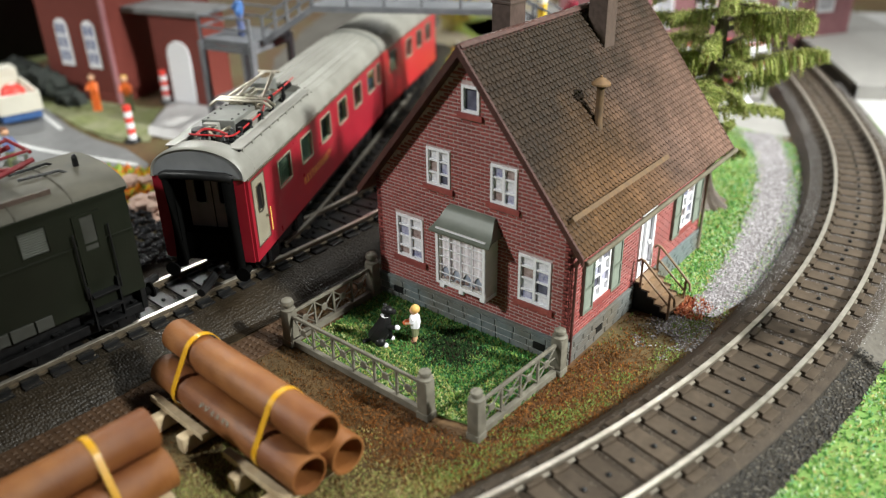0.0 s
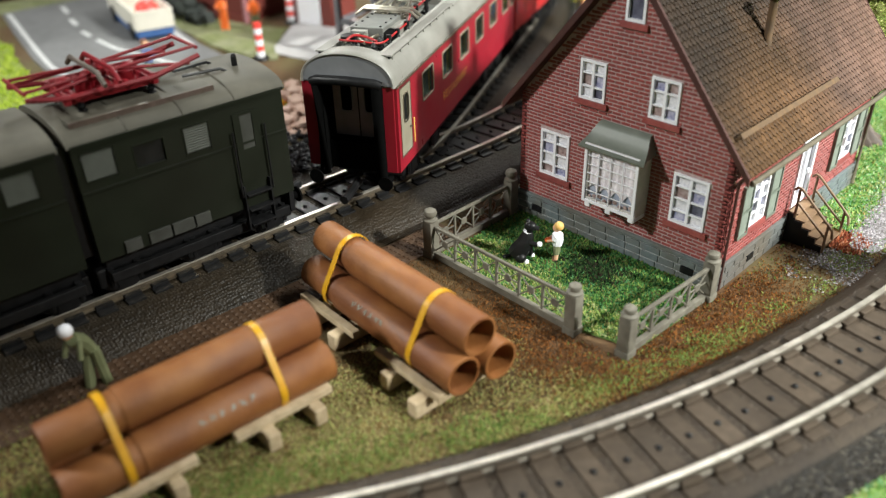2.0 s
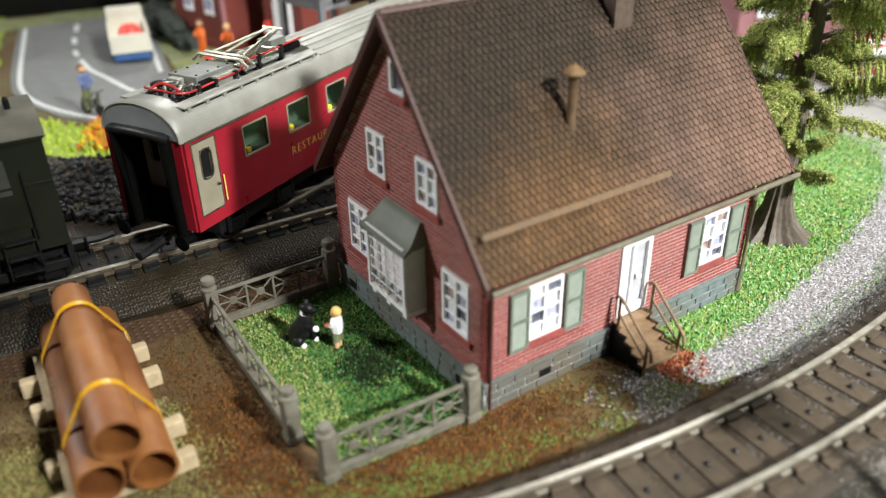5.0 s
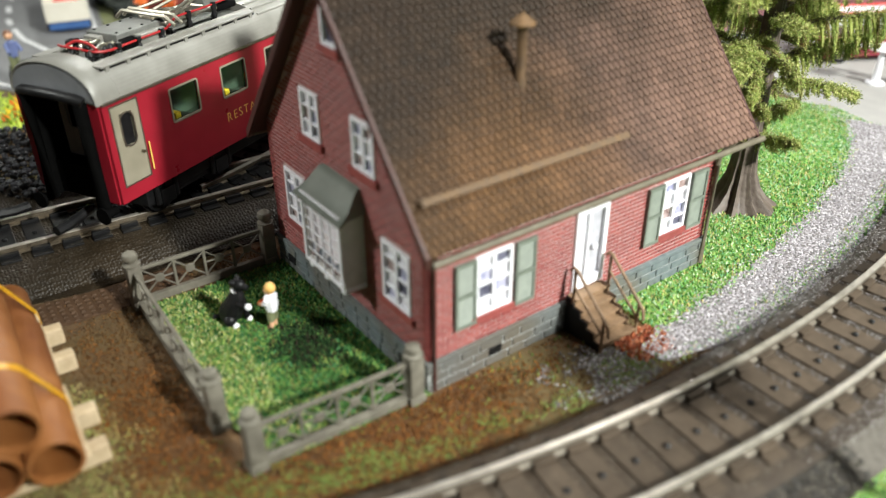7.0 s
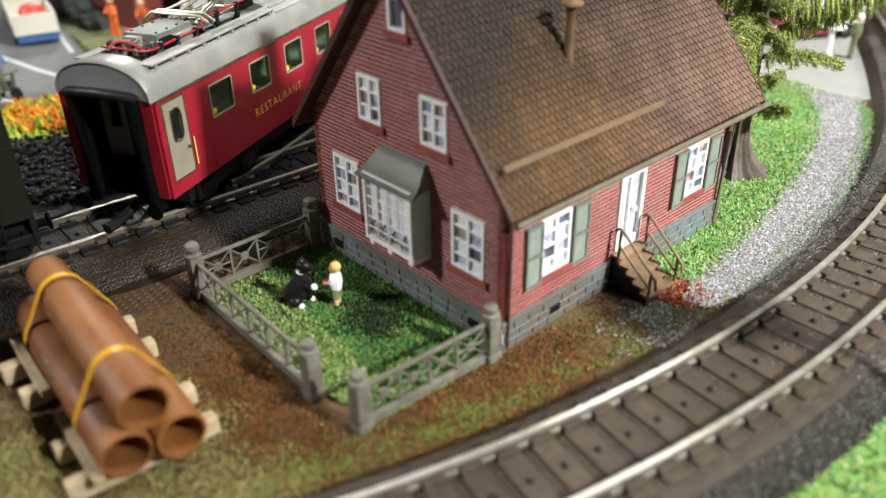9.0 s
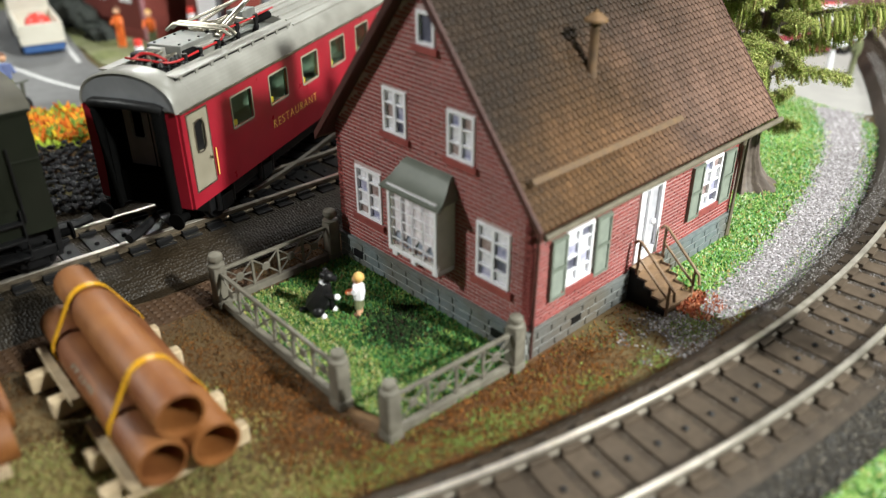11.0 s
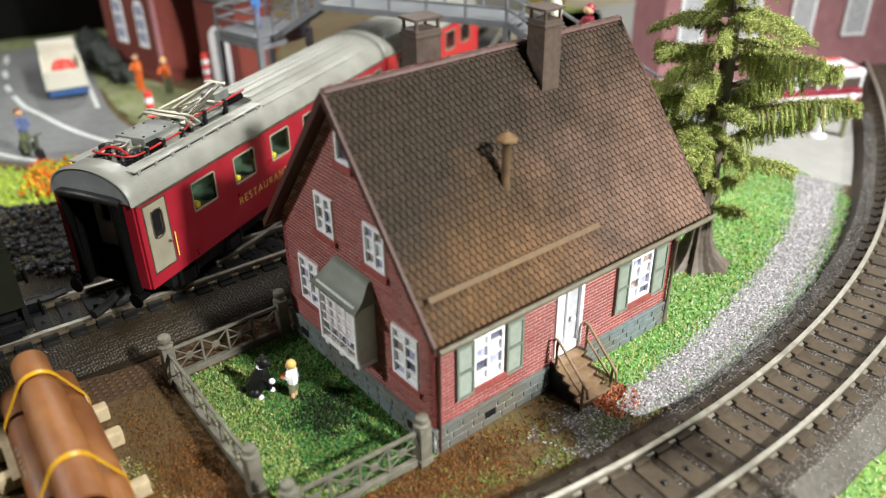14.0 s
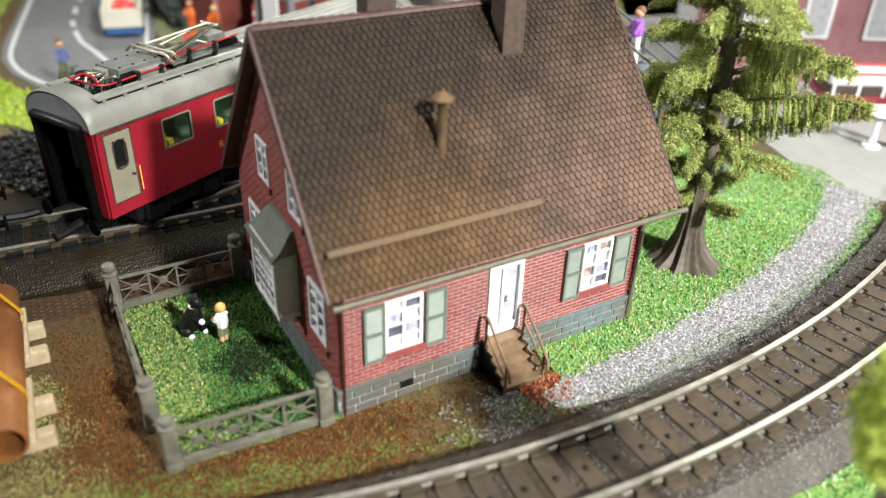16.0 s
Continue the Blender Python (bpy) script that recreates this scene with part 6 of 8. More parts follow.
def locomotive():
    """Two coupled halves of a green electric engine; the near half ends at the coach."""
    lc = thing("locomotive", (-52.35, 26.1, 0), "dark green electric locomotive with red pantograph", "locomotive", 87.5)
    w, z0, z1 = 4.0, 5.6, 13.35
    for half, (a, b) in enumerate(((-14.2, 0.0), (-29.5, -15.1))):
        holes = [(a + 0.4 + 0.0, a + 2.5, 10.9, 12.9), (a + 3.5, a + 5.6, 10.8, 12.45), (a + 6.8, a + 8.7, 10.7, 12.65)] if half == 0 else [(b - 3.2, b - 1.2, 10.9, 12.9), (b - 7.5, b - 5.0, 10.8, 12.5)]
        body = part("body", panel(bmesh.new(), a, b, z0, z1, -w, 0.25, holes), LOCO_GREEN, lc, "dusty dark green engine body")
        part("far_side", panel(bmesh.new(), a, b, z0, z1, w, 0.25, []), LOCO_GREEN, body)
        for x in (a, b):
            e = panel(bmesh.new(), -w + 0.12, w - 0.12, z0, z1, 0.0, 0.25, [(-2.9, -1.3, 10.6, 12.4), (1.3, 2.9, 10.6, 12.4)] if x == 0.0 else [])
            bmesh.ops.rotate(e, verts=e.verts, matrix=Matrix.Rotation(radians(90), 3, "Z"))
            bmesh.ops.translate(e, verts=e.verts, vec=(x + (0.12 if x == a else -0.12), 0, 0))
            part("end_wall", e, LOCO_GREEN, body)
        part("inside", cube_part(a + 0.3, b - 0.3, -w + 0.3, w - 0.3, z0 + 0.2, z1 - 0.2), BLACK, body)
        rf = part("roof", vault(a - 0.15, b + 0.25, w + 0.18, z1 - 0.05, 1.15), LOCO_ROOF, lc, "dusty grey green curved roof", True)
        for y in (-w - 0.2, w + 0.2):
            part("gutter", cube_part(a, b + 0.1, y - 0.08, y + 0.08, z1 - 0.12, z1 + 0.08), LOCO_GREEN, rf)
        for x in (a + 3.4, a + 7.0, a + 10.6):
            part("roof_seam", vault_rim(x, x + 0.08, w + 0.2, z1 - 0.04, 1.20), LOCO_ROOF, rf, smooth=True)
        part("belt_rail", cube_part(a, b, -w - 0.2, -w - 0.1, 10.25, 10.42, 0.03), LOCO_GREEN, body)
        deck = part("walkway", cube_part(a + 0.6, b - 4.3, -3.15, 3.15, z1 + 0.92, z1 + 1.06, 0.03), LOCO_ROOF, rf, "dusty raised roof deck")
        for y in (-3.14, 3.14):
            part("walkway_fascia", cube_part(a + 0.6, b - 4.3, y - 0.05, y + 0.05, z1 + 0.66, z1 + 1.08), CHIMNEY, deck, "rusty dark edge of the deck")
            for k in range(8):
                x = a + 0.8 + k * (b - a - 5.9) / 7
                part("walkway_stay", cube_part(x, x + 0.25, y - 0.12, y + 0.12, z1 + 0.2, z1 + 0.68), BLACK, deck)
        for y in (-0.7, 0.7):
            part("roof_conduit", tube(bmesh.new(), [(b - 5.2, y, z1 + 1.28), (b - 2.6, y * 1.4, z1 + 1.25), (b - 2.2, y * 1.6, z1 + 1.0)], 0.1, 6), BLACK, rf, "thin dark roof conduit", True)
        for q, (h0, h1, lo, hi) in enumerate(holes):
            bars = frame_bars(bmesh.new(), h0 + 0.1, h1 - 0.1, lo + 0.1, hi - 0.1, -w - 0.17, -w + 0.1, 0.1)
            win = part("window", bars, LOCO_GREEN, body)
            if q != 1:
                bm = bmesh.new()
                for k in range(11):
                    z = lo + 0.15 + k * (hi - lo - 0.3) / 10
                    box(bm, h0 + 0.1, h1 - 0.1, -0.03, 0.03, -0.1, 0.1, 0, Matrix.Translation((0, -w - 0.02, z)) @ Matrix.Rotation(radians(35), 4, "X"))
                part("louvre", bm, LOUVRE, win, "pale grey louvre grille")
            else:
                part("pane", cube_part(h0 + 0.1, h1 - 0.1, -w + 0.02, -w + 0.08, lo + 0.1, hi - 0.1), BLACK, win, "dark window glass")
        if half == 0:
            d = part("door", panel(bmesh.new(), -3.9, -2.0, 7.6, 12.5, -w - 0.15, 0.14, [(-3.4, -2.5, 9.9, 12.3)]), LOCO_GREEN, lc, "green cab door")
            part("pane", cube_part(-3.4, -2.5, -w - 0.16, -w - 0.1, 9.9, 12.3), BOX_GREY, d, "dark cab window")
            for x in (-4.15, -1.75):
                part("grab_rail", tube(bmesh.new(), [(x, -w - 0.4, 6.6), (x, -w - 0.4, 11.4)], 0.08, 6), BLACK, lc)
            bm = bmesh.new()
            for k in range(3):
                box(bm, -3.9, -2.0, -w - 0.7, -w + 0.2, 6.6 - k * 1.15, 6.75 - k * 1.15, 0.03)
            for x in (-4.0, -1.95):
                box(bm, x - 0.06, x + 0.06, -w - 0.5, -w - 0.1, 4.0, 7.4)
            part("cab_steps", bm, BLACK, lc, "black cab steps")
            lettering("2", 0.9, body, pose(0.03 * U, -2.6 * U, 9.1 * U, 90, 0, 90), LOUVRE, "pale painted figure 2")
            part("lamp_pole", lathe(bmesh.new(), [(0.22, z1 + 0.9), (0.2, z1 + 1.7), (0.1, z1 + 1.9)], 8, Matrix.Translation((-1.3, -0.6, 0))), BLACK, rf)
        for k in range(4):
            x = a + 1.6 + k * 1.62
            part("side_box", cube_part(x, x + (1.1 if k in (0, 3) else 1.5), -w - 0.3, -w - 0.13, 5.65, 6.5, 0.05), BOX_GREY, body, "pale grey equipment box")
        part("frame", cube_part(a + 0.5, b - 0.2, -2.9, 2.9, 3.7, 5.6, 0.1), BLACK, lc, "black engine frame")
        part("side_sill", cube_part(a + 0.5, b - 0.3, -3.7, -3.3, 3.6, 4.3, 0.06), BLACK, lc)
        bogie(lc, a + 4.4, 2.1)
        bogie(lc, b - 4.4, 2.1)
        # pantograph: raised diamond folded down
        if half == 0:
            z, xm = z1 + 1.4, -9.9
            pg = part("pantograph", cube_part(xm - 3.0, xm + 2.8, -1.6, 1.6, z + 0.2, z + 0.45, 0.05), PANTO_RED, lc, "dark red pantograph on the roof")
            bars = []
            for y in (-1.8, 1.8):
                bars += [([(xm - 5.2, y * 0.9, z + 1.1), (xm - 3.0, y * 1.1, z + 0.75), (xm + 2.4, y * 1.1, z + 0.75), (xm + 5.6, y, z + 1.35)], 0.17)]
                bars += [([(xm - 5.0, y, z + 1.1), (xm, y * 0.6, z + 1.5), (xm + 5.4, y * 0.85, z + 1.9)], 0.11), ([(xm + 4.9, y, z + 1.0), (xm, y * 0.5, z + 1.55), (xm - 5.2, y * 0.85, z + 1.5)], 0.11)]
                bars += [([(xm - 3.0, y, z + 0.3), (xm - 3.0, y, z + 0.9)], 0.25), ([(xm + 2.4, y, z + 0.3), (xm + 2.4, y, z + 0.9)], 0.25)]
            for x, zz in ((xm - 5.2, z + 1.5), (xm + 5.5, z + 1.9), (xm - 3.0, z + 0.8), (xm + 2.4, z + 0.8), (xm, z + 1.0)):
                bars.append(([(x, -1.9, zz), (x, 1.9, zz)], 0.12))
            for run, r in bars:
                part("arm", tube(bmesh.new(), run, r, 6), PANTO_RED, pg, "dark red pantograph tube", True)
            for dx in (-0.45, 0.45):
                part("contact_strip", tube(bmesh.new(), [(xm - 0.6 + dx, -3.1, z + 1.3), (xm - 0.6 + dx, -2.2, z + 1.9), (xm - 0.6 + dx, 2.2, z + 1.9), (xm - 0.6 + dx, 3.1, z + 1.3)], 0.16, 8), BARK if dx < 0 else PANTO_RED, pg, "worn contact strip", True)
            for dx, dy, r, h in ((-1.6, -0.7, 0.5, 1.0), (0.0, 0.6, 0.55, 1.3), (1.2, -0.5, 0.5, 0.9), (-0.4, 0.9, 0.4, 1.5), (1.8, 0.8, 0.45, 0.8), (-2.3, 0.5, 0.45, 0.9), (-0.9, -0.2, 0.6, 1.2)):
                part("spring_box", lathe(bmesh.new(), [(r * 0.8, z + 0.4), (r, z + 0.55), (r, z + 0.4 + h * 0.8), (r * 0.5, z + 0.4 + h)], 10, Matrix.Translation((xm + dx, dy, 0))), PANTO_RED, pg, smooth=True)
            for dx in (-2.4, -0.8, 0.9, 2.2):
                part("cross_frame", cube_part(xm + dx - 0.14, xm + dx + 0.14, -1.9, 1.9, z + 0.42, z + 0.72, 0.04), PANTO_RED, pg)
            for dx in (-2.2, 2.2):
                for y in (-1.5, 1.5):
                    part("insulator", lathe(bmesh.new(), [(0.3, z - 0.5), (0.3, z - 0.3), (0.15, z - 0.2), (0.3, z - 0.05), (0.15, z + 0.1), (0.25, z + 0.22)], 10, Matrix.Translation((xm + dx, y, 0))), BLACK, pg, smooth=True)
    part("gangway_bellows", cube_part(-15.1, -14.2, -3.3, 3.3, 5.8, 13.3, 0.1), BLACK, lc, "black folded bellows between the halves")
    part("coupling", tube(bmesh.new(), [(0.0, 0, 3.6), (2.2, 0.4, 3.3), (3.2, 0.7, 3.3)], 0.35, 8), BLACK, lc, "black coupling")
    for y in (-2.7, 2.7):
        part("buffer", tube(bmesh.new(), [(0.0, y, 4.4), (0.9, y, 4.4), (0.95, y, 4.4), (1.1, y, 4.4)], 0.3, 12, radii=[0.3, 0.3, 0.6, 0.6]), VOID, lc, "round black buffer", True)
    part("buffer_beam", cube_part(-0.3, 0.1, -3.8, 3.8, 3.8, 5.6, 0.06), BLACK, lc)


locomotive()


# ---- painted figures: one plain mesh each ----
def figure(name, place, rz, label, category, pieces, scale=1.0):
    """pieces: (material, kind, numbers). One mesh, painted in a few colours."""
    bm = bmesh.new()
    used = []
    for material, kind, *a in pieces:
        before = set(bm.faces)
        if kind == "ball":
            ball(bm, a[0], a[1], squash=a[2] if len(a) > 2 else (1, 1, 1))
        elif kind == "limb":
            tube(bm, a[0], a[1], 8, radii=a[2] if len(a) > 2 else None)
        elif kind == "box":
            box(bm, *a[0], 0.08)
        if material not in used:
            used.append(material)
        for f in bm.faces:
            if f not in before:
                f.material_index = used.index(material)
    bmesh.ops.scale(bm, vec=(scale,) * 3, verts=bm.verts)
    ob = part(name, bm, used[0], None, label, True)
    for m in used[1:]:
        ob.data.materials.append(m)
    ob.matrix_world = pose(place[0] * U, place[1] * U, place[2] * U, 0, 0, rz)
    return tagged(ob, label, category)


PURPLE = mat("purple_paint", (0.25, 0.08, 0.38), (0.32, 0.12, 0.46), 2.0, 0.6)
GREYBLUE = mat("blue_paint", (0.05, 0.15, 0.42), (0.08, 0.2, 0.5), 2.0, 0.6)


def person(shirt, legs, hair, name="toy_figure", bend=0.0):
    b = bend
    return [(shirt, "limb", [(0, 0, 2.5), (b * 0.5, 0, 3.3), (b, 0, 4.1)], 0.6, [0.5, 0.62, 0.5]), (legs, "limb", [(0.0, 0.3, 0), (0, 0.28, 2.6)], 0.3),
            (legs, "limb", [(0.1, -0.3, 0), (0, -0.28, 2.6)], 0.3), (SKIN, "ball", (b * 1.15, 0, 4.75), 0.46), (hair, "ball", (b * 1.15 - 0.1, 0, 4.9), 0.46),
            (shirt, "limb", [(b, 0.6, 3.95), (b + 0.5, 0.75, 3.0)], 0.2), (shirt, "limb", [(b, -0.6, 3.95), (b + 0.6, -0.7, 3.1)], 0.2)]


figure("toy_boy", (-33.75, 38.5, 0.05), 205, "small painted toy boy in a white shirt holding an orange bowl", "figurine",
       [(WHITE, "limb", [(0, 0, 1.5), (0, 0, 2.1), (0, 0, 2.65), (0, 0, 2.85)], 0.5, [0.40, 0.52, 0.46, 0.2]), (SKIN, "limb", [(0, 0.22, 0), (0, 0.2, 0.8)], 0.16), (SKIN, "limb", [(0.05, -0.22, 0), (0, -0.2, 0.8)], 0.16),
        (BROWN, "limb", [(-0.1, 0.22, 0.1), (0.35, 0.22, 0.08)], 0.17), (BROWN, "limb", [(-0.05, -0.22, 0.1), (0.4, -0.22, 0.08)], 0.17),
        (KHAKI, "limb", [(0, 0.22, 0.75), (0, 0.18, 1.55)], 0.28), (KHAKI, "limb", [(0, -0.22, 0.75), (0, -0.18, 1.55)], 0.28), (SKIN, "ball", (0.08, 0, 3.2), 0.38), (HAIR, "ball", (-0.06, 0, 3.38), 0.43),
        (WHITE, "limb", [(0, 0.48, 2.6), (0.2, 0.5, 2.2)], 0.18), (WHITE, "limb", [(0, -0.48, 2.6), (0.2, -0.5, 2.2)], 0.18), (SKIN, "limb", [(0.2, 0.5, 2.2), (0.75, 0.3, 1.95)], 0.12), (SKIN, "limb", [(0.2, -0.5, 2.2), (0.75, -0.3, 1.95)], 0.12), (ORANGE, "ball", (0.8, 0, 1.9), 0.36, (0.9, 1.1, 0.55))], 0.86)
figure("toy_dog", (-35.6, 36.9, 0.05), 38, "black toy dog with white paws sitting on the lawn", "figurine",
       [(BLACK, "limb", [(-0.75, 0, 0.45), (-0.35, 0, 0.9), (0.1, 0, 1.7), (0.3, 0, 2.5), (0.35, 0, 2.8)], 0.6, [0.7, 0.85, 0.72, 0.5, 0.36]), (BLACK, "ball", (0.5, 0, 3.25), 0.48, (1.15, 0.85, 0.9)), (BLACK, "limb", [(0.7, 0, 3.2), (1.2, 0, 3.05)], 0.25, [0.3, 0.2]),
        (BLACK, "limb", [(0.45, 0.38, 1.8), (0.6, 0.42, 0.2)], 0.22), (BLACK, "limb", [(0.4, -0.38, 1.9), (1.15, -0.4, 1.75)], 0.2), (WHITE, "ball", (0.72, 0.45, 0.16), 0.25), (WHITE, "ball", (1.3, -0.42, 1.8), 0.25),
        (WHITE, "ball", (0.25, -0.65, 0.15), 0.26), (WHITE, "limb", [(0.28, 0, 2.72), (0.3, 0, 2.8)], 0.40), (BLACK, "ball", (-0.2, -0.55, 0.5), 0.5), (BLACK, "limb", [(-1.1, 0, 0.35), (-1.7, -0.3, 0.35)], 0.16), (BLACK, "ball", (0.3, 0.36, 3.55), 0.2), (BLACK, "ball", (0.3, -0.36, 3.55), 0.2)], 0.88)
figure("toy_worker", (-45.2, 8.6, 0.05), 300, "stooping toy worker in olive clothes with a pale helmet", "figurine",
       [(KHAKI, "limb", [(0, 0, 2.5), (0.5, 0, 3.5), (1.1, 0, 4.1)], 0.5, [0.42, 0.5, 0.4]), (KHAKI, "limb", [(-0.2, 0.35, 0), (0, 0.28, 2.6)], 0.33), (KHAKI, "limb", [(0.5, -0.35, 0), (0, -0.28, 2.6)], 0.33),
        (SKIN, "ball", (1.35, 0, 4.65), 0.38), (WHITE, "ball", (1.35, 0, 4.85), 0.46), (KHAKI, "limb", [(1.0, 0.42, 4.0), (1.4, 0.5, 2.9)], 0.17), (KHAKI, "limb", [(1.0, -0.42, 4.0), (1.5, -0.5, 3.0)], 0.17)])


# ---- trees ----
def fuzz(loose, p, size, rng, n, spread=0.55):
    """Loose flock fibres round a point, one small triangle each."""
    q = np.asarray(p) + rng.normal(0, size * spread, (n, 3))
    d, e = rng.normal(0, size * 0.55, (n, 3)), rng.normal(0, size * 0.3, (n, 3))
    loose.append(np.stack([q - e, q + e, q + d], axis=1).reshape(-1, 3))


def flock(name, v, f, loose, material, parent, label):
    verts = np.concatenate(([np.asarray(v)] if v else []) + loose)
    tri = np.arange(len(v), len(verts)).reshape(-1, 3).tolist()
    return soup(name, verts, list(f) + tri, material, parent, label)


def spray(v, f, points, radii, seg=5):
    """The tapered core of a flocked twig."""
    k0 = len(v)
    for p, r in zip(points, radii):
        for s in range(seg):
            a = 2 * math.pi * s / seg
            v.append((p.x + r * math.cos(a), p.y + r * math.sin(a), p.z + r * 0.8 * math.sin(a + 0.9)))
    for i in range(len(points) - 1):
        for s in range(seg):
            f.append((k0 + i * seg + s, k0 + i * seg + (s + 1) % seg, k0 + (i + 1) * seg + (s + 1) % seg, k0 + (i + 1) * seg + s))


def conifer(place, height, reach, low, boughs, seed, label):
    rnd, rng = random.Random(seed), np.random.default_rng(seed)
    t = thing("conifer_tree", place, label, "tree")
    bm = bmesh.new()
    seg, rows = 72, []
    for r, z in ((2.75, 0.0), (2.5, 0.3), (1.9, 0.75), (1.45, 1.5), (1.05, 2.6), (0.9, 4.2), (0.8, height * 0.3), (0.5, height * 0.6), (0.08, height)):
        ring = []
        for s in range(seg):
            a = 2 * math.pi * s / seg
            fold = (0.10 * math.sin(11 * a) + 0.07 * math.sin(17 * a + 1)) * (1.0 if z < 3.5 else 0.35) + 0.12 * math.sin(3 * a + 0.5) * (1 if z < 1 else 0)
            ring.append(bm.verts.new((r * (1 + fold) * math.cos(a), r * (1 + fold) * math.sin(a), z)))
        rows.append(ring)
    for a, b in zip(rows, rows[1:]):
        for s in range(seg):
            bm.faces.new((a[s], a[(s + 1) % seg], b[(s + 1) % seg], b[s]))
    bm.faces.new(rows[-1])
    part("trunk", bm, BARK, t, "grey brown moulded trunk with spreading roots", True)
    for n in range(boughs):
        u = n / boughs
        z = low + (height - low) * (u ** 0.95)
        long = reach * (min(1.0, 0.45 + u * 2.2) - max(0.0, u - 0.3) * 1.05) * rnd.uniform(0.62, 1.1)
        a = n * 2.39996 + rnd.uniform(-0.4, 0.4)
        out = Vector((math.cos(a), math.sin(a), 0))
        if z < 15 and out.y < -0.25:
            long *= 0.66          # the house keeps these boughs short
        side = Vector((-out.y, out.x, 0))
        lift, bend = rnd.uniform(0.0, 0.5), rnd.uniform(0.1, 0.4)
        comb = rnd.random() < 0.6
        pts = [Vector((0, 0, z)) + out * long * (s / 10) + Vector((0, 0, long * (lift * s / 10 - bend * (s / 10) ** 2.2))) for s in range(11)]
        part("limb", tube(bmesh.new(), pts, 0.15, 5, radii=[0.26 * (1 - s / 11.5) for s in range(11)]), BARK, t)
        v, f, loose = [], [], []
        n_st = max(6, int(long / 0.40))
        for s in range(n_st * 2):
            # a thick fuzzy spine
            q = 0.16 + 0.84 * (s + 0.5) / (n_st * 2)
            i = min(9, int(q * 10))
            fuzz(loose, pts[i].lerp(pts[i + 1], q * 10 - i) + Vector((0, 0, 0.1)), 0.11, rng, 56, 1.9 if q < 0.96 else 1.4)
        for s in range(n_st):
            q = 0.14 + 0.86 * (s + 0.5) / n_st
            i = min(9, int(q * 10))
            base = pts[i].lerp(pts[i + 1], q * 10 - i)
            span = long * (0.05 + 0.125 * math.sin(math.pi * min(1.0, 0.2 + 0.74 * q))) + 0.3
            for sgn in (-1, 1):
                if rnd.random() < 0.08:
                    continue
                # side twigs: either a hanging comb or a flat feather
                length, ahead = span * rnd.uniform(0.8, 1.2), rnd.uniform(0.1, 0.35)
                wide, hang = (rnd.uniform(0.15, 0.45), rnd.uniform(0.75, 1.05)) if comb else (rnd.uniform(0.75, 1.05), rnd.uniform(0.15, 0.45))
                twig = [base + side * sgn * length * wide * (1 - (1 - w / 4) ** 1.6) + out * length * ahead * w / 4 + Vector((0, 0, 0.05 - hang * length * (w / 4) ** 1.5)) for w in range(5)]
                spray(v, f, twig, [0.08, 0.10, 0.10, 0.08, 0.03])
                for w in range(10):
                    o = w * 0.43
                    j = min(3, int(o))
                    fuzz(loose, twig[j].lerp(twig[j + 1], o - j), 0.10, rng, 40, 1.2)
        flock("bough", v, f, loose, NEEDLE_MIX, t, "olive green flocked drooping bough")
    return t


conifer((-27.2, 75.2, 0), 34.0, 10.2, 5.4, 60, 11, "olive green model conifer with a brown rooted trunk")


def bush_tree(place, height, reach, seed):
    rnd, rng = random.Random(seed), np.random.default_rng(seed)
    t = thing("bushy_tree", place, "bright green bushy model tree at the board edge", "tree")
    part("trunk", tube(bmesh.new(), [(0, 0, 0), (0.1, 0, height * 0.3), (0, 0.1, height * 0.8)], 0.4, 8, radii=[0.55, 0.38, 0.12]), BARK, t, "thin brown trunk", True)
    loose = []
    for k in range(34):
        a, h = rnd.uniform(0, 6.28), rnd.uniform(0.64, 0.97)
        r = reach * math.sqrt(max(0.05, 1 - ((h - 0.8) / 0.2) ** 2)) * rnd.uniform(0.4, 0.85)
        c = (r * math.cos(a), r * math.sin(a), height * h)
        if k % 2 == 0:
            part("limb", tube(bmesh.new(), [(0, 0, height * (h - 0.2)), (c[0] * 0.5, c[1] * 0.5, height * (h - 0.07)), c], 0.12, 5, radii=[0.16, 0.1, 0.05]), BARK, t)
        for _ in range(30):
            d = Vector((rnd.gauss(0, 1), rnd.gauss(0, 1), rnd.gauss(0, 1))).normalized() * rnd.uniform(0.5, 1.0) * reach * 0.36
            fuzz(loose, (c[0] + d.x, c[1] + d.y, c[2] + d.z), 0.26, rng, 18)
    flock("crown", [], [], loose, BUSH_MIX, t, "bright green leaf clumps")
    return t


bush_tree((0.9, 56.8, 0), 17.0, 2.4, 12)


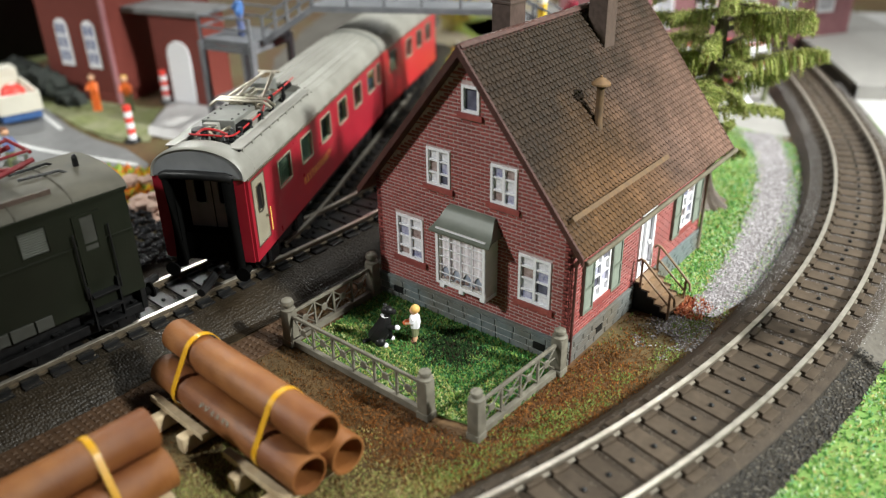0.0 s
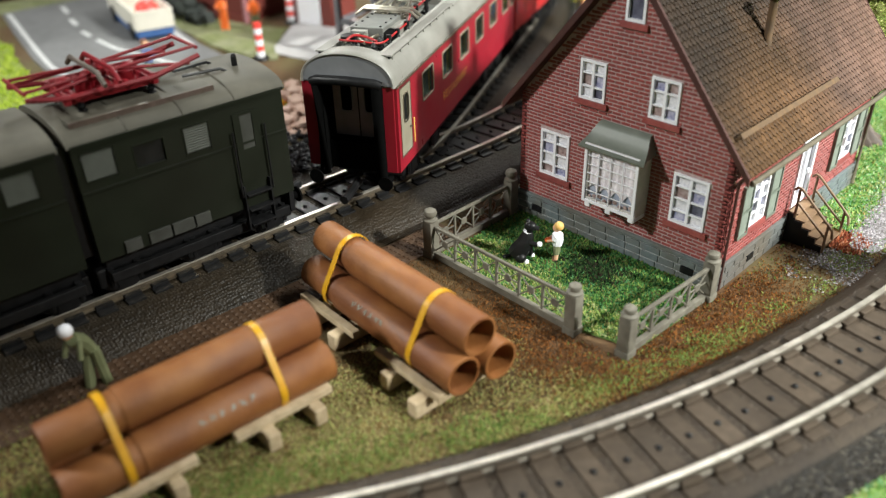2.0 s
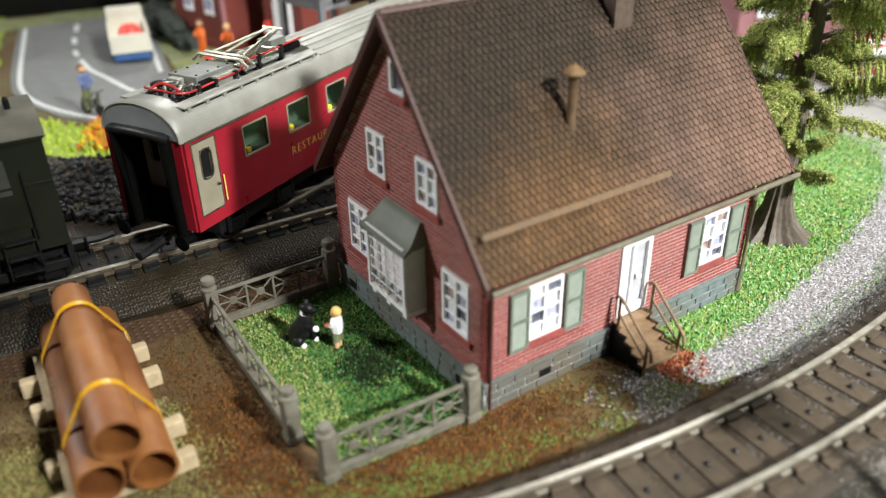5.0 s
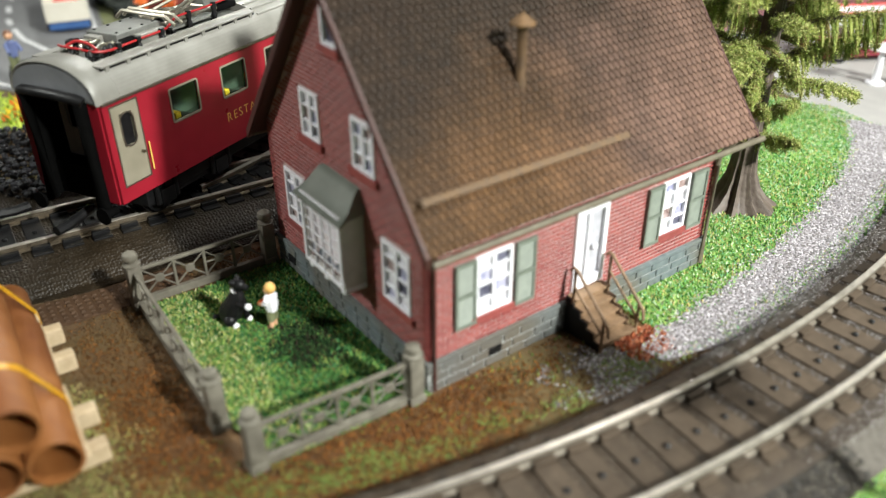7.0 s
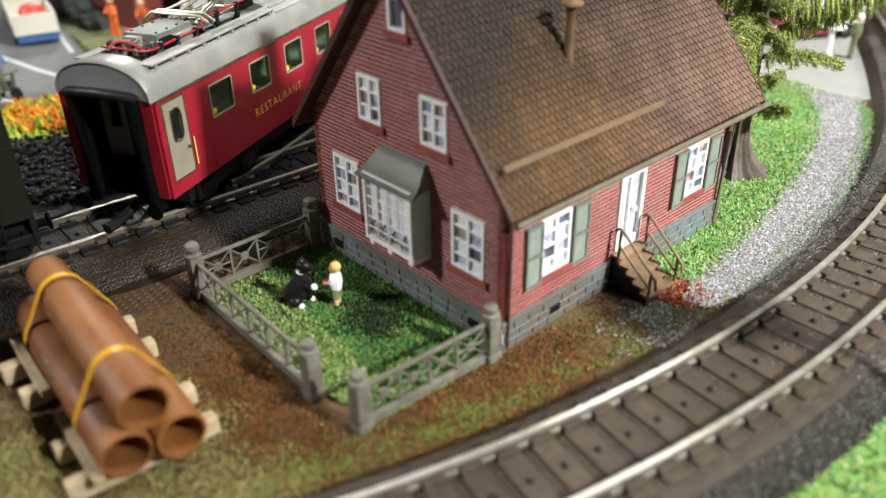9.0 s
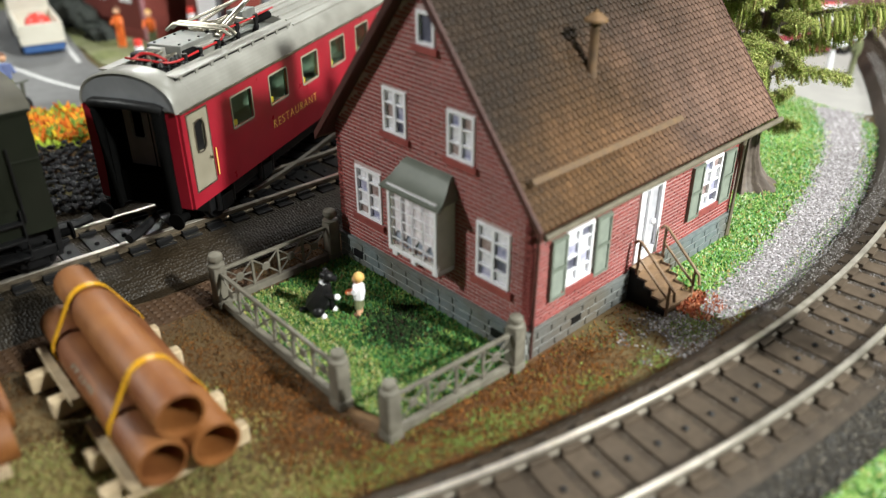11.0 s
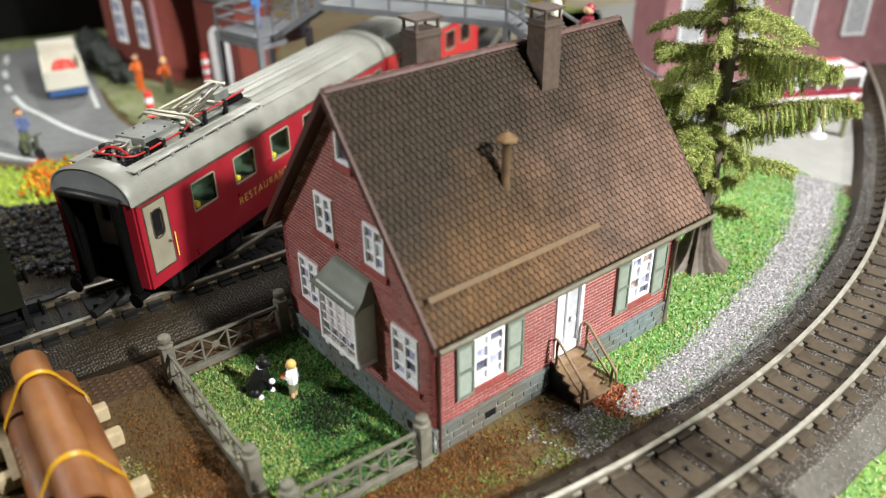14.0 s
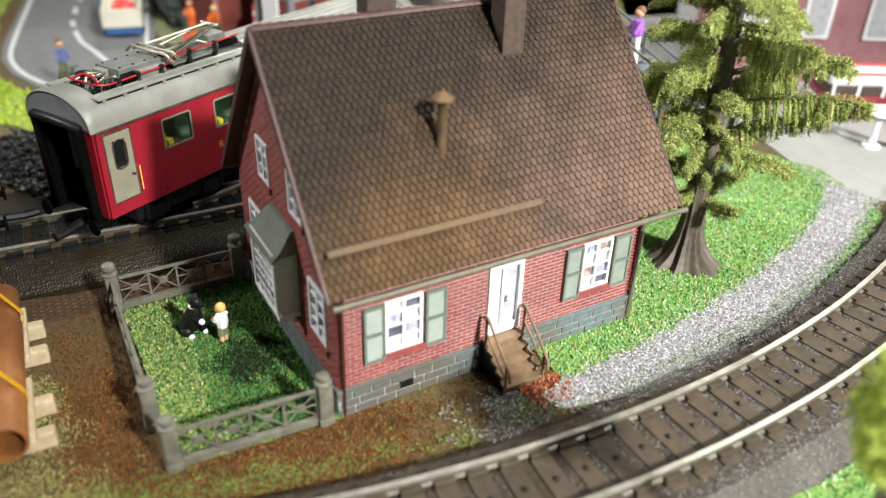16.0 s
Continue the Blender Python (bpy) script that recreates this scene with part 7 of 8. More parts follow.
# ---- loose ground cover ----
def scatter(name, poly, density, size, material, label, z=0.08, keep=None, seed=1, chip=False):
    rnd = random.Random(seed)
    xs, ys = [p[0] for p in poly], [p[1] for p in poly]
    x0, x1, y0, y1 = min(xs), max(xs), min(ys), max(ys)
    v, f = [], []
    for _ in range(int((x1 - x0) * (y1 - y0) * density)):
        x, y = rnd.uniform(x0, x1), rnd.uniform(y0, y1)
        if not inside(x, y, poly) or (keep and not keep(x, y, rnd)):
            continue
        k, s = len(v), size * rnd.uniform(0.6, 1.4)
        zz = z(x, y) if callable(z) else z
        a = rnd.uniform(0, 6.28)
        if chip:
            h = s * 0.55
            for q in range(4):
                v.append((x + s * rnd.uniform(0.6, 1.1) * math.cos(a + q * 1.57), y + s * rnd.uniform(0.6, 1.1) * math.sin(a + q * 1.57), zz + rnd.uniform(0, 0.3) * h))
            v.append((x, y, zz + h))
            f += [(k, k + 1, k + 4), (k + 1, k + 2, k + 4), (k + 2, k + 3, k + 4), (k + 3, k, k + 4)]
        else:
            lean = rnd.uniform(0.3, 1.2)
            tip = (x + s * lean * math.cos(a), y + s * lean * math.sin(a), zz + s * rnd.uniform(0.5, 1.3))
            for q in range(3):
                v.append((x + 0.5 * s * math.cos(a + 1 + q * 2.09), y + 0.5 * s * math.sin(a + 1 + q * 2.09), zz - 0.02))
            v.append(tip)
            f += [(k, k + 1, k + 3), (k + 1, k + 2, k + 3), (k + 2, k, k + 3)]
    return tagged(soup(name, v, f, material), label, "scatter", kind="stuff")


def wave(x, y, s=0.22, o=0.0):
    return noise.noise((x * s, y * s, o)) + 0.5 * noise.noise((x * s * 2.7, y * s * 2.7, o + 5))


def clear_of_house(x, y):
    return not (HX0 - 0.3 < x < HX1 + 0.3 and HY0 - 0.3 < y < HY1 + 0.3)


def radius(x, y):
    return math.hypot(x - CX, y - CY)


yard = [(-45.6, -14), (-44.5, 24.6), (-43.5, 33), (-43.4, 43), (-41.2, 43), (-41.2, 32.5), (-27.6, 32.0), (-23.6, 32.3), (-22.9, 42.6), (-22.8, 57), (-17.0, 58)] + [on_curve(d, -4.9) for d in range(0, -50, -3)]


def green_here(x, y, rnd):
    if x > -27 and y > 29 and radius(x, y) < RM - 8.2:
        return rnd.random() < 0.07
    edge = 1.1 - abs(radius(x, y) - (RM - 6.4)) * 0.62
    return wave(x, y, 0.16, 2.0) + edge * 0.55 + (0.02 if y < 22 else -0.3) + rnd.uniform(-0.25, 0.25) > 0.28


scatter("yard_grass", yard, 55, 0.13, GRASS_MIX, "patchy short green flock over the yard", 0.0, green_here, 21)
scatter("yard_earth", yard, 40, 0.085, EARTH_MIX, "brown earth scatter over the yard", 0.0, lambda x, y, r: wave(x, y, 0.16, 2.0) < 0.35, 22)
scatter("fawn_flock", yard, 90, 0.085, FAWN_MIX, "fawn and yellow green flock over the yard beside the pipes", 0.0,
        lambda x, y, r: wave(x, y, 0.13, 5.0) + 0.55 - max(0.0, (y - 22.0) * 0.12) - max(0.0, (RM - 9.0 - radius(x, y)) * 0.085) + r.uniform(-0.3, 0.3) > 0.0, 44)


# dark patch that paints the house's shade into the garden flock
def shade_spot(x, y):
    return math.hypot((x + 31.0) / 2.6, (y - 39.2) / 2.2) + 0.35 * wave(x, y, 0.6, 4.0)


def outside_shade(x, y, rnd):
    return shade_spot(x, y) > 0.75 + rnd.uniform(-0.35, 0.35)


scatter("garden_grass", garden_outline, 120, 0.165, GARDEN_MIX, "dark green garden flock", 0.07, outside_shade, 23)
scatter("shade_flock", [(-34, 36.5), (-28, 36.5), (-28, 42.3), (-34, 42.3)], 110, 0.2, SHADE_FLOCK, "flock darkened for the shade under the bay window", 0.07, lambda x, y, r: shade_spot(x, y) < 0.85 + r.uniform(-0.3, 0.3), 34)
scatter("garden_light_grass", garden_outline, 75, 0.15, PALE_GARDEN, "light olive green garden flock", 0.1, lambda x, y, r: y < 36.4 + 3.5 * wave(x, y, 0.3, 1.0) and outside_shade(x, y, r), 24)
scatter("lawn_grass", lawn_outline, 75, 0.155, LAWN_MIX, "bright green lawn flock", 0.06, lambda x, y, r: clear_of_house(x, y) and not inside(x, y, path_edge), 25)
verge = [on_curve(d, 6.0) for d in range(-45, 21, 3)] + [on_curve(d, 22) for d in range(18, -48, -3)]
scatter("verge_grass", verge, 30, 0.18, LAWN_MIX, "green flock on the outer verge", 0.05, None, 26)
strip = [on_curve(d, -5.2) for d in range(0, 26, 2)] + [on_curve(d, -6.6) for d in range(24, -2, -2)]
scatter("path_side_grass", strip, 45, 0.16, LAWN_MIX, "green flock between path and track", 0.05, lambda x, y, r: r.random() < 0.8, 33)
scatter("gravel_chips", path_outline, 100, 0.115, GRAVEL_MIX, "pale grey gravel chips", 0.11, None, 27, True)
stony = [(-22.6, 47.5), (-16.8, 47.5), (-16.6, 57.5), (-20.0, 58), (-22.8, 52)]
scatter("stony_ground", stony, 120, 0.095, GREY_CHIPS, "scattered grey chips by the steps", 0.0, lambda x, y, r: wave(x, y, 0.3, 7) + 0.6 - math.hypot(x + 18.6, y - 53.0) * 0.26 + r.uniform(-0.3, 0.3) > 0, 28, True)
scatter("red_scatter", [(-20.6, 53.6), (-17.9, 53.8), (-17.6, 57.4), (-20.3, 57.2)], 60, 0.2, RED_MIX, "rust red scatter at the foot of the steps", 0.05, lambda x, y, r: math.hypot(x + 19.2, y - 55.5) < 1.75 + r.uniform(-0.4, 0.2), 29)
scatter("ballast_grit", [on_curve(d, -3.7) for d in range(-50, 60, 2)] + [on_curve(d, 3.7) for d in range(58, -52, -2)], 22, 0.07, BALLAST_MIX, "fine grit between the sleepers", 1.42, None, 30, True)
pale_grit = [on_curve(d, -4.6) for d in range(-6, 40, 2)] + [on_curve(d, 4.4) for d in range(38, -8, -2)]
scatter("pale_grit", pale_grit, 95, 0.05, GREY_CHIPS, "pale grit spilled over the track bed", 1.45, lambda x, y, r: r.random() < min(0.9, (y - 50) / 16) + 0.5 * wave(x, y, 0.2, 3), 31, True)


def shoulder_z(x, y):
    return 1.12 - max(0.0, radius(x, y) - RM - 4.1) * 0.56


scatter("shoulder_grit", [on_curve(d, 4.2) for d in range(-1, 24, 2)] + [on_curve(d, 6.0) for d in range(23, -2, -2)], 55, 0.05, GREY_CHIPS, "grey grit on the outer slope of the roadbed", shoulder_z, lambda x, y, r: r.random() < min(1.0, 0.35 + (y - 57) / 18), 35, True)
scatter("shoulder_chips", [on_curve(d, 4.2) for d in range(-44, -1, 2)] + [on_curve(d, 6.2) for d in range(-2, -45, -2)], 55, 0.10, SHOULDER_MIX, "rough black chips on the outer slope of the roadbed", shoulder_z, None, 45, True)
scatter("orange_earth", yard, 75, 0.085, ORANGE_EARTH, "orange brown earth beside the fence and the wall", 0.01,
        lambda x, y, r: (math.hypot((x + 21.0) / 4.2, (y - 38.5) / 9.0) < 0.95 + 0.5 * wave(x, y, 0.3, 9) + r.uniform(-0.3, 0.3)) or (math.hypot((x + 27.5) / 9.5, (y - 29.6) / 3.0) < 0.8 + 0.5 * wave(x, y, 0.3, 6) + r.uniform(-0.3, 0.3)), 36)
scatter("edge_green", [on_curve(d, -5.3) for d in range(-44, 1, 2)] + [on_curve(d, -8.4) for d in range(0, -46, -2)], 60, 0.10, GRASS_MIX, "fresh green flock along the roadbed", 0.01,
        lambda x, y, r: wave(x, y, 0.2, 12) * 1.3 + 0.25 - abs(radius(x, y) - RM + 6.2) * 0.45 + r.uniform(-0.3, 0.3) > 0.1, 37)
fringe = [(x - 0.9, y) for x, y in path_edge[:9]] + [(x + 0.9, y) for x, y in path_edge[9:]]
scatter("path_fringe", fringe, 26, 0.11, GRAVEL_MIX, "stray gravel along the path edges", 0.07, lambda x, y, r: not inside(x, y, path_edge) and y > 58 and r.random() < 0.6, 38, True)
scatter("fringe_grass", path_outline, 22, 0.14, LAWN_MIX, "grass flock creeping over the path edge", 0.12,
        lambda x, y, r: not inside(x + r.uniform(0.2, 0.9), y, path_edge) or not inside(x - r.uniform(0.2, 0.9), y, path_edge), 39)


# ---- the far side of the layout: road, church, bridge, station ----
road_edge = [(-143, 36.2), (-130, 33.4), (-115, 30.6), (-107, 29.6), (-100, 30.4), (-93, 33.0), (-87, 37.0), (-82, 40.5), (-80, 44.5), (-83, 47.5), (-90, 48.8), (-97, 48.4), (-104, 49), (-117, 51.6), (-131, 54.5), (-143, 56.7)]
sheet("road", road_edge, 0.06, ROAD, "grey curving model road")


def road_line(points, half, z=0.075):
    bm, rows = bmesh.new(), []
    pts = [Vector(p) for p in points]
    for k, p in enumerate(pts):
        way = (pts[min(k + 1, len(pts) - 1)] - pts[max(0, k - 1)]).normalized()
        side = Vector((-way.y, way.x)) * half
        rows.append([bm.verts.new((*(p + side), z)), bm.verts.new((*(p - side), z)), bm.verts.new((*(p - side), z - 0.02)), bm.verts.new((*(p + side), z - 0.02))])
    for a, b in zip(rows, rows[1:]):
        for k in range(4):
            bm.faces.new((a[k], a[(k + 1) % 4], b[(k + 1) % 4], b[k]))
    return setting("road_line", bm, LINE, "white painted road line")


road_line(smooth_line([(-142, 36.9), (-130, 34.6), (-115, 31.8), (-107, 30.8), (-100, 31.6), (-93.5, 34.2), (-88, 37.6)]), 0.32)
road_line(smooth_line([(-117, 40.2), (-111, 40.2), (-106.5, 41.0), (-100, 42.0), (-95, 43.2), (-90, 44.8), (-84, 46.6)]), 0.34)
sheet("far_verge", rough_outline([(-142.6, 20), (-142.8, 72), (-151, 72), (-151, 20)], 0.4, 2, 19), 0.055, OLIVE_VERGE, "dull green verge at the end of the road")
for a, b in (((-123, 40.6), (-119.5, 40.3)), ((-131, 42.2), (-127, 41.5)), ((-140, 44.6), (-135, 43.4))):
    road_line([a, b], 0.36)
road_line([(-131, 53.2), (-117, 50.4), (-104, 47.8)], 0.3)
lime_edge = rough_outline([(-175, 40), (-150, 35), (-130, 31.4), (-115, 28.8), (-107, 27.8), (-100, 28.6), (-92, 31.4), (-84, 36.5), (-78.5, 40), (-75.5, 36), (-79, 31), (-92, 20), (-130, 8), (-175, 15)], 0.4, 3, 9)
sheet("lime_lawn", lime_edge, 0.05, LIME, "bright lime green flocked verge beside the road")
sheet("church_lawn", rough_outline([(-104, 50), (-93, 49.5), (-90.5, 52.5), (-96.5, 56.5), (-101.5, 61.5), (-107, 58.5), (-135, 55), (-133, 53)], 0.3, 2, 10), 0.05, OLIVE_VERGE, "patch of dull green verge by the church")
sheet("church_path", rough_outline([(-92.5, 53.5), (-86, 55.0), (-92, 70), (-104, 72), (-102, 63), (-97, 57)], 0.3, 2, 11), 0.06, FORECOURT, "pale gravel path to the church door")
scatter("lime_grass", lime_edge, 3, 0.5, islands("lime_flock", [(0.34, 0.45, 0.05), (0.26, 0.36, 0.04), (0.42, 0.50, 0.08)], 0.95, 0.1), "lime green flock", 0.05, lambda x, y, r: x > -125 and y > 18, 41)
scatter("flower_bed", rough_outline([(-88.5, 35.5), (-80.5, 32.0), (-75.0, 38.0), (-74.0, 43.8), (-80.5, 46.2), (-85.5, 42.4)], 0.4, 1.5, 12), 12, 0.6, FLOWER_MIX, "orange and yellow flowers in a bed", 0.2, None, 42)
scatter("flower_tops", [(-87, 36), (-80, 33.5), (-75.5, 38), (-74.8, 43.2), (-80.5, 45.2), (-85, 42)], 14, 0.62, FLOWER_MIX, "orange and yellow blossom", lambda x, y: 0.3 + 1.6 * max(0.0, wave(x, y, 0.5, 8)), lambda x, y, r: wave(x, y, 0.5, 8) > -0.05, 43)


def lump(bm, p, r, rnd, squash=0.75):
    got = bmesh.ops.create_icosphere(bm, subdivisions=1, radius=1)
    for v in got["verts"]:
        v.co = Vector(p) + Vector((v.co.x * r * rnd.uniform(0.75, 1.2), v.co.y * r * rnd.uniform(0.75, 1.2), v.co.z * r * squash * rnd.uniform(0.8, 1.15)))
    return bm


def pile(name, poly, gap, r, material, label, seed, top=1.0):
    rnd = random.Random(seed)
    bm = bmesh.new()
    xs, ys = [p[0] for p in poly], [p[1] for p in poly]
    y = min(ys)
    while y < max(ys):
        x = min(xs)
        while x < max(xs):
            if inside(x, y, poly):
                lump(bm, (x + rnd.uniform(-0.3, 0.3) * gap, y + rnd.uniform(-0.3, 0.3) * gap, rnd.uniform(0.1, top)), r * rnd.uniform(0.7, 1.25), rnd)
            x += gap
        y += gap
    return tagged(part(name, bm, material, None, label), label, "heap", kind="stuff")


pile("coal_heap", [(-79, 28.5), (-70, 24.0), (-60.5, 30.5), (-59, 38.5), (-67, 40.5), (-74, 38.5)], 0.52, 0.33, COAL, "loose black coal lumps beside the track", 51, 0.9)
rnd_rock = random.Random(9)
for k in range(60):
    x, y = rnd_rock.uniform(-78, -66), rnd_rock.uniform(38.5, 46)
    if abs((x + 72) * 0.45 + (y - 42)) > 3.2:
        continue
    ob = part("field_stone", lump(bmesh.new(), (0, 0, 0.6), rnd_rock.uniform(0.65, 1.05), rnd_rock), ROCK, None, "rounded pinkish field stone", True)
    ob.location = (x * U, y * U, rnd_rock.uniform(-0.2, 0.9) * U)
    tagged(ob, "rounded pinkish field stone beside the flower bed", "stone", "field stones")


def church():
    c = thing("church", (-107.9, 59.0, 0), "red brick church with white arched windows", "church", 194.3)
    # local x runs along the window wall, away from the near corner; y goes into the building's front
    part("wall", cube_part(0, 13, -22, 0, 0, 34, 0.1), FAR_BRICK, c, "red brick church wall")
    part("plinth", cube_part(-0.2, 13.2, -22.2, 0.25, 0, 1.3, 0.05), FAR_BRICK, c)
    for x in (3.2, 8.6):
        out = [(-1.15, 0), (1.15, 0)] + [(1.15 * math.cos(a), 5.6 + 1.15 * math.sin(a)) for a in [math.pi * q / 10 for q in range(11)]]
        bm = slab(bmesh.new(), out, 0.0, 0.25, Matrix.Translation((x, 0.25, 5.0)) @ Matrix.Rotation(radians(90), 4, "X"))
        w = part("window", bm, WHITE, c, "white arched church window")
        for r in range(3):
            for s in (-0.5, 0.5):
                part("pane", cube_part(x + s - 0.3, x + s + 0.3, 0.26, 0.3, 5.8 + r * 1.9, 7.2 + r * 1.9), DENIM, w, "dark blue pane")
    part("pilaster", cube_part(-0.25, 0.3, -0.3, 0.3, 0, 34, 0.1), PINK_WALL, c, "pale brick corner pilaster")
    part("porch", cube_part(-13.0, -4.4, -9.5, -3.8, 0, 12.5, 0.1), FAR_BRICK, c, "low red brick porch")
    part("porch_roof", cube_part(-13.6, -0.1, -10.0, -3.2, 12.5, 13.3, 0.1), ROAD, c, "grey flat porch roof")
    out = [(-2.0, 0), (2.0, 0)] + [(2.0 * math.cos(a), 6.8 + 2.0 * math.sin(a)) for a in [math.pi * q / 10 for q in range(11)]]
    part("door", slab(bmesh.new(), out, 0, 0.25, Matrix.Translation((-9.0, -3.5, 0.2)) @ Matrix.Rotation(radians(90), 4, "X")), WHITE, c, "white arched church door")
    part("roof", slab(bmesh.new(), [(-1.2, 0), (12, 0), (5.4, 9)], 0, 24, Matrix.Translation((0, 0.8, 34)) @ Matrix.Rotation(radians(90), 4, "X")), TILE, c, "brown church roof")


church()


def dark_backdrop():
    # black block added in place of the darkness beyond the road
    d = thing("black_backdrop", (-152, 48, 0), "added black block for the darkness behind the road", "building", 78)
    part("wall", cube_part(-30, 22, -1, 14, 0, 26, 0.1), BLACK, d, "black backdrop face")
    part("roof", cube_part(-31, 23, -2, 15, 26, 27, 0.1), BLACK, d)


dark_backdrop()
rnd_h = random.Random(14)
hb = bmesh.new()
for k in range(34):
    lump(hb, (rnd_h.uniform(-133, -113), 55.5 + rnd_h.uniform(-1.4, 1.4), rnd_h.uniform(0.6, 3.2)), rnd_h.uniform(1.2, 2.2), rnd_h, 1.0)
hedge = part("hedge", hb, mat("black_green_hedge", (0.012, 0.016, 0.014), (0.03, 0.036, 0.03), 1.5, 0.8, 0.5), None, "dark hedge along the road", True)
tagged(hedge, "dark clipped hedge along the road", "hedge")


def pickup():
    p = thing("pickup_truck", (-110.2, 46.0, 0), "cream pickup truck with a blue skirt carrying a red ball", "truck", 168)
    part("chassis", cube_part(0.3, 16.5, -2.5, 2.5, 0.5, 1.6, 0.2), BLUE, p, "blue lower body")
    bm = bmesh.new()
    for q in ((0.0, 10.0, -2.7, -2.35, 1.6, 4.2), (0.0, 10.0, 2.35, 2.7, 1.6, 4.2), (0.0, 0.35, -2.35, 2.35, 1.6, 4.2), (9.7, 10.0, -2.35, 2.35, 1.6, 4.2), (0.35, 9.7, -2.35, 2.35, 1.6, 1.9)):
        box(bm, *q, 0.08)
    part("load_bed", bm, CREAM, p, "cream open load bed")
    cab = bmesh.new()
    pr = [(10.2, 1.6), (17.2, 1.6), (17.3, 3.2), (15.6, 3.6), (14.3, 5.3), (10.4, 5.4)]
    slab(cab, pr, -2.55, 2.55, Matrix.Rotation(radians(90), 4, "X"))
    part("cab", cab, CREAM, p, "rounded cream cab")
    for x in (3.0, 14.0):
        for y in (-2.4, 2.4):
            part("wheel", lathe(bmesh.new(), [(0.5, -0.35), (1.2, -0.35), (1.2, 0.35), (0.5, 0.35)], 16, Matrix.Translation((x, y, 1.2)) @ Matrix.Rotation(radians(90), 4, "X")), BLACK, p, "black tyre", True)
    part("load", ball(bmesh.new(), (4.0, -0.2, 3.4), 1.7, squash=(1, 1, 0.85)), RED, p, "bright red ball-shaped load", True)


pickup()


def striped_post(x, y):
    t = thing("striped_post", (x, y, 0), "red and white striped warning post", "warning post", 0, "warning posts")
    for k in range(6):
        part("band", lathe(bmesh.new(), [(0.5, 0.35 + k * 0.72), (0.5, 1.07 + k * 0.72)], 12), RED if k % 2 else WHITE, t, "red band" if k % 2 else "white band", True)
    part("foot", lathe(bmesh.new(), [(1.1, 0.0), (0.9, 0.35)], 12), BLACK, t, "dark round foot", True)


striped_post(-92.0, 51.0)
striped_post(-103.2, 63.6)
figure("toy_figure", (-107.6, 55.2, 0.05), 300, "toy road worker in orange with a white band", "figurine", person(ORANGE, ORANGE, BROWN))
figure("toy_figure", (-103.4, 57.8, 0.05), 320, "toy road worker in orange bending with a shovel", "figurine", person(ORANGE, KHAKI, HAIR, bend=0.5))
figure("toy_rider", (-91.75, 36.0, 0.75), 20, "toy scooter rider in a blue jacket", "figurine", person(DENIM, KHAKI, BROWN))


def scooter():
    s = thing("scooter", (-91.2, 36.2, 0), "small grey motor scooter on the road", "scooter", 20)
    bm = bmesh.new()
    box(bm, -1.6, 0.6, -0.4, 0.4, 1.0, 2.2, 0.2)
    tube(bm, [(0.4, 0, 1.2), (1.3, 0, 1.3), (1.7, 0, 3.2)], 0.22, 8)
    tube(bm, [(1.6, -0.8, 3.2), (1.6, 0.8, 3.2)], 0.12, 6)
    part("body", bm, LOUVRE, s, "pale grey scooter body")
    for x in (-1.5, 1.5):
        part("wheel", lathe(bmesh.new(), [(0.4, -0.2), (0.8, -0.2), (0.8, 0.2), (0.4, 0.2)], 14, Matrix.Translation((x, 0, 0.8)) @ Matrix.Rotation(radians(90), 4, "X")), BLACK, s, "black tyre", True)


scooter()


def beam(bm, a, b, w, h):
    """A square bar from a to b."""
    a, b = Vector(a), Vector(b)
    d = (b - a).length
    m = Matrix.Translation(a) @ (b - a).to_track_quat("X", "Z").to_matrix().to_4x4()
    return box(bm, 0, d, -w / 2, w / 2, -h / 2, h / 2, 0, m)


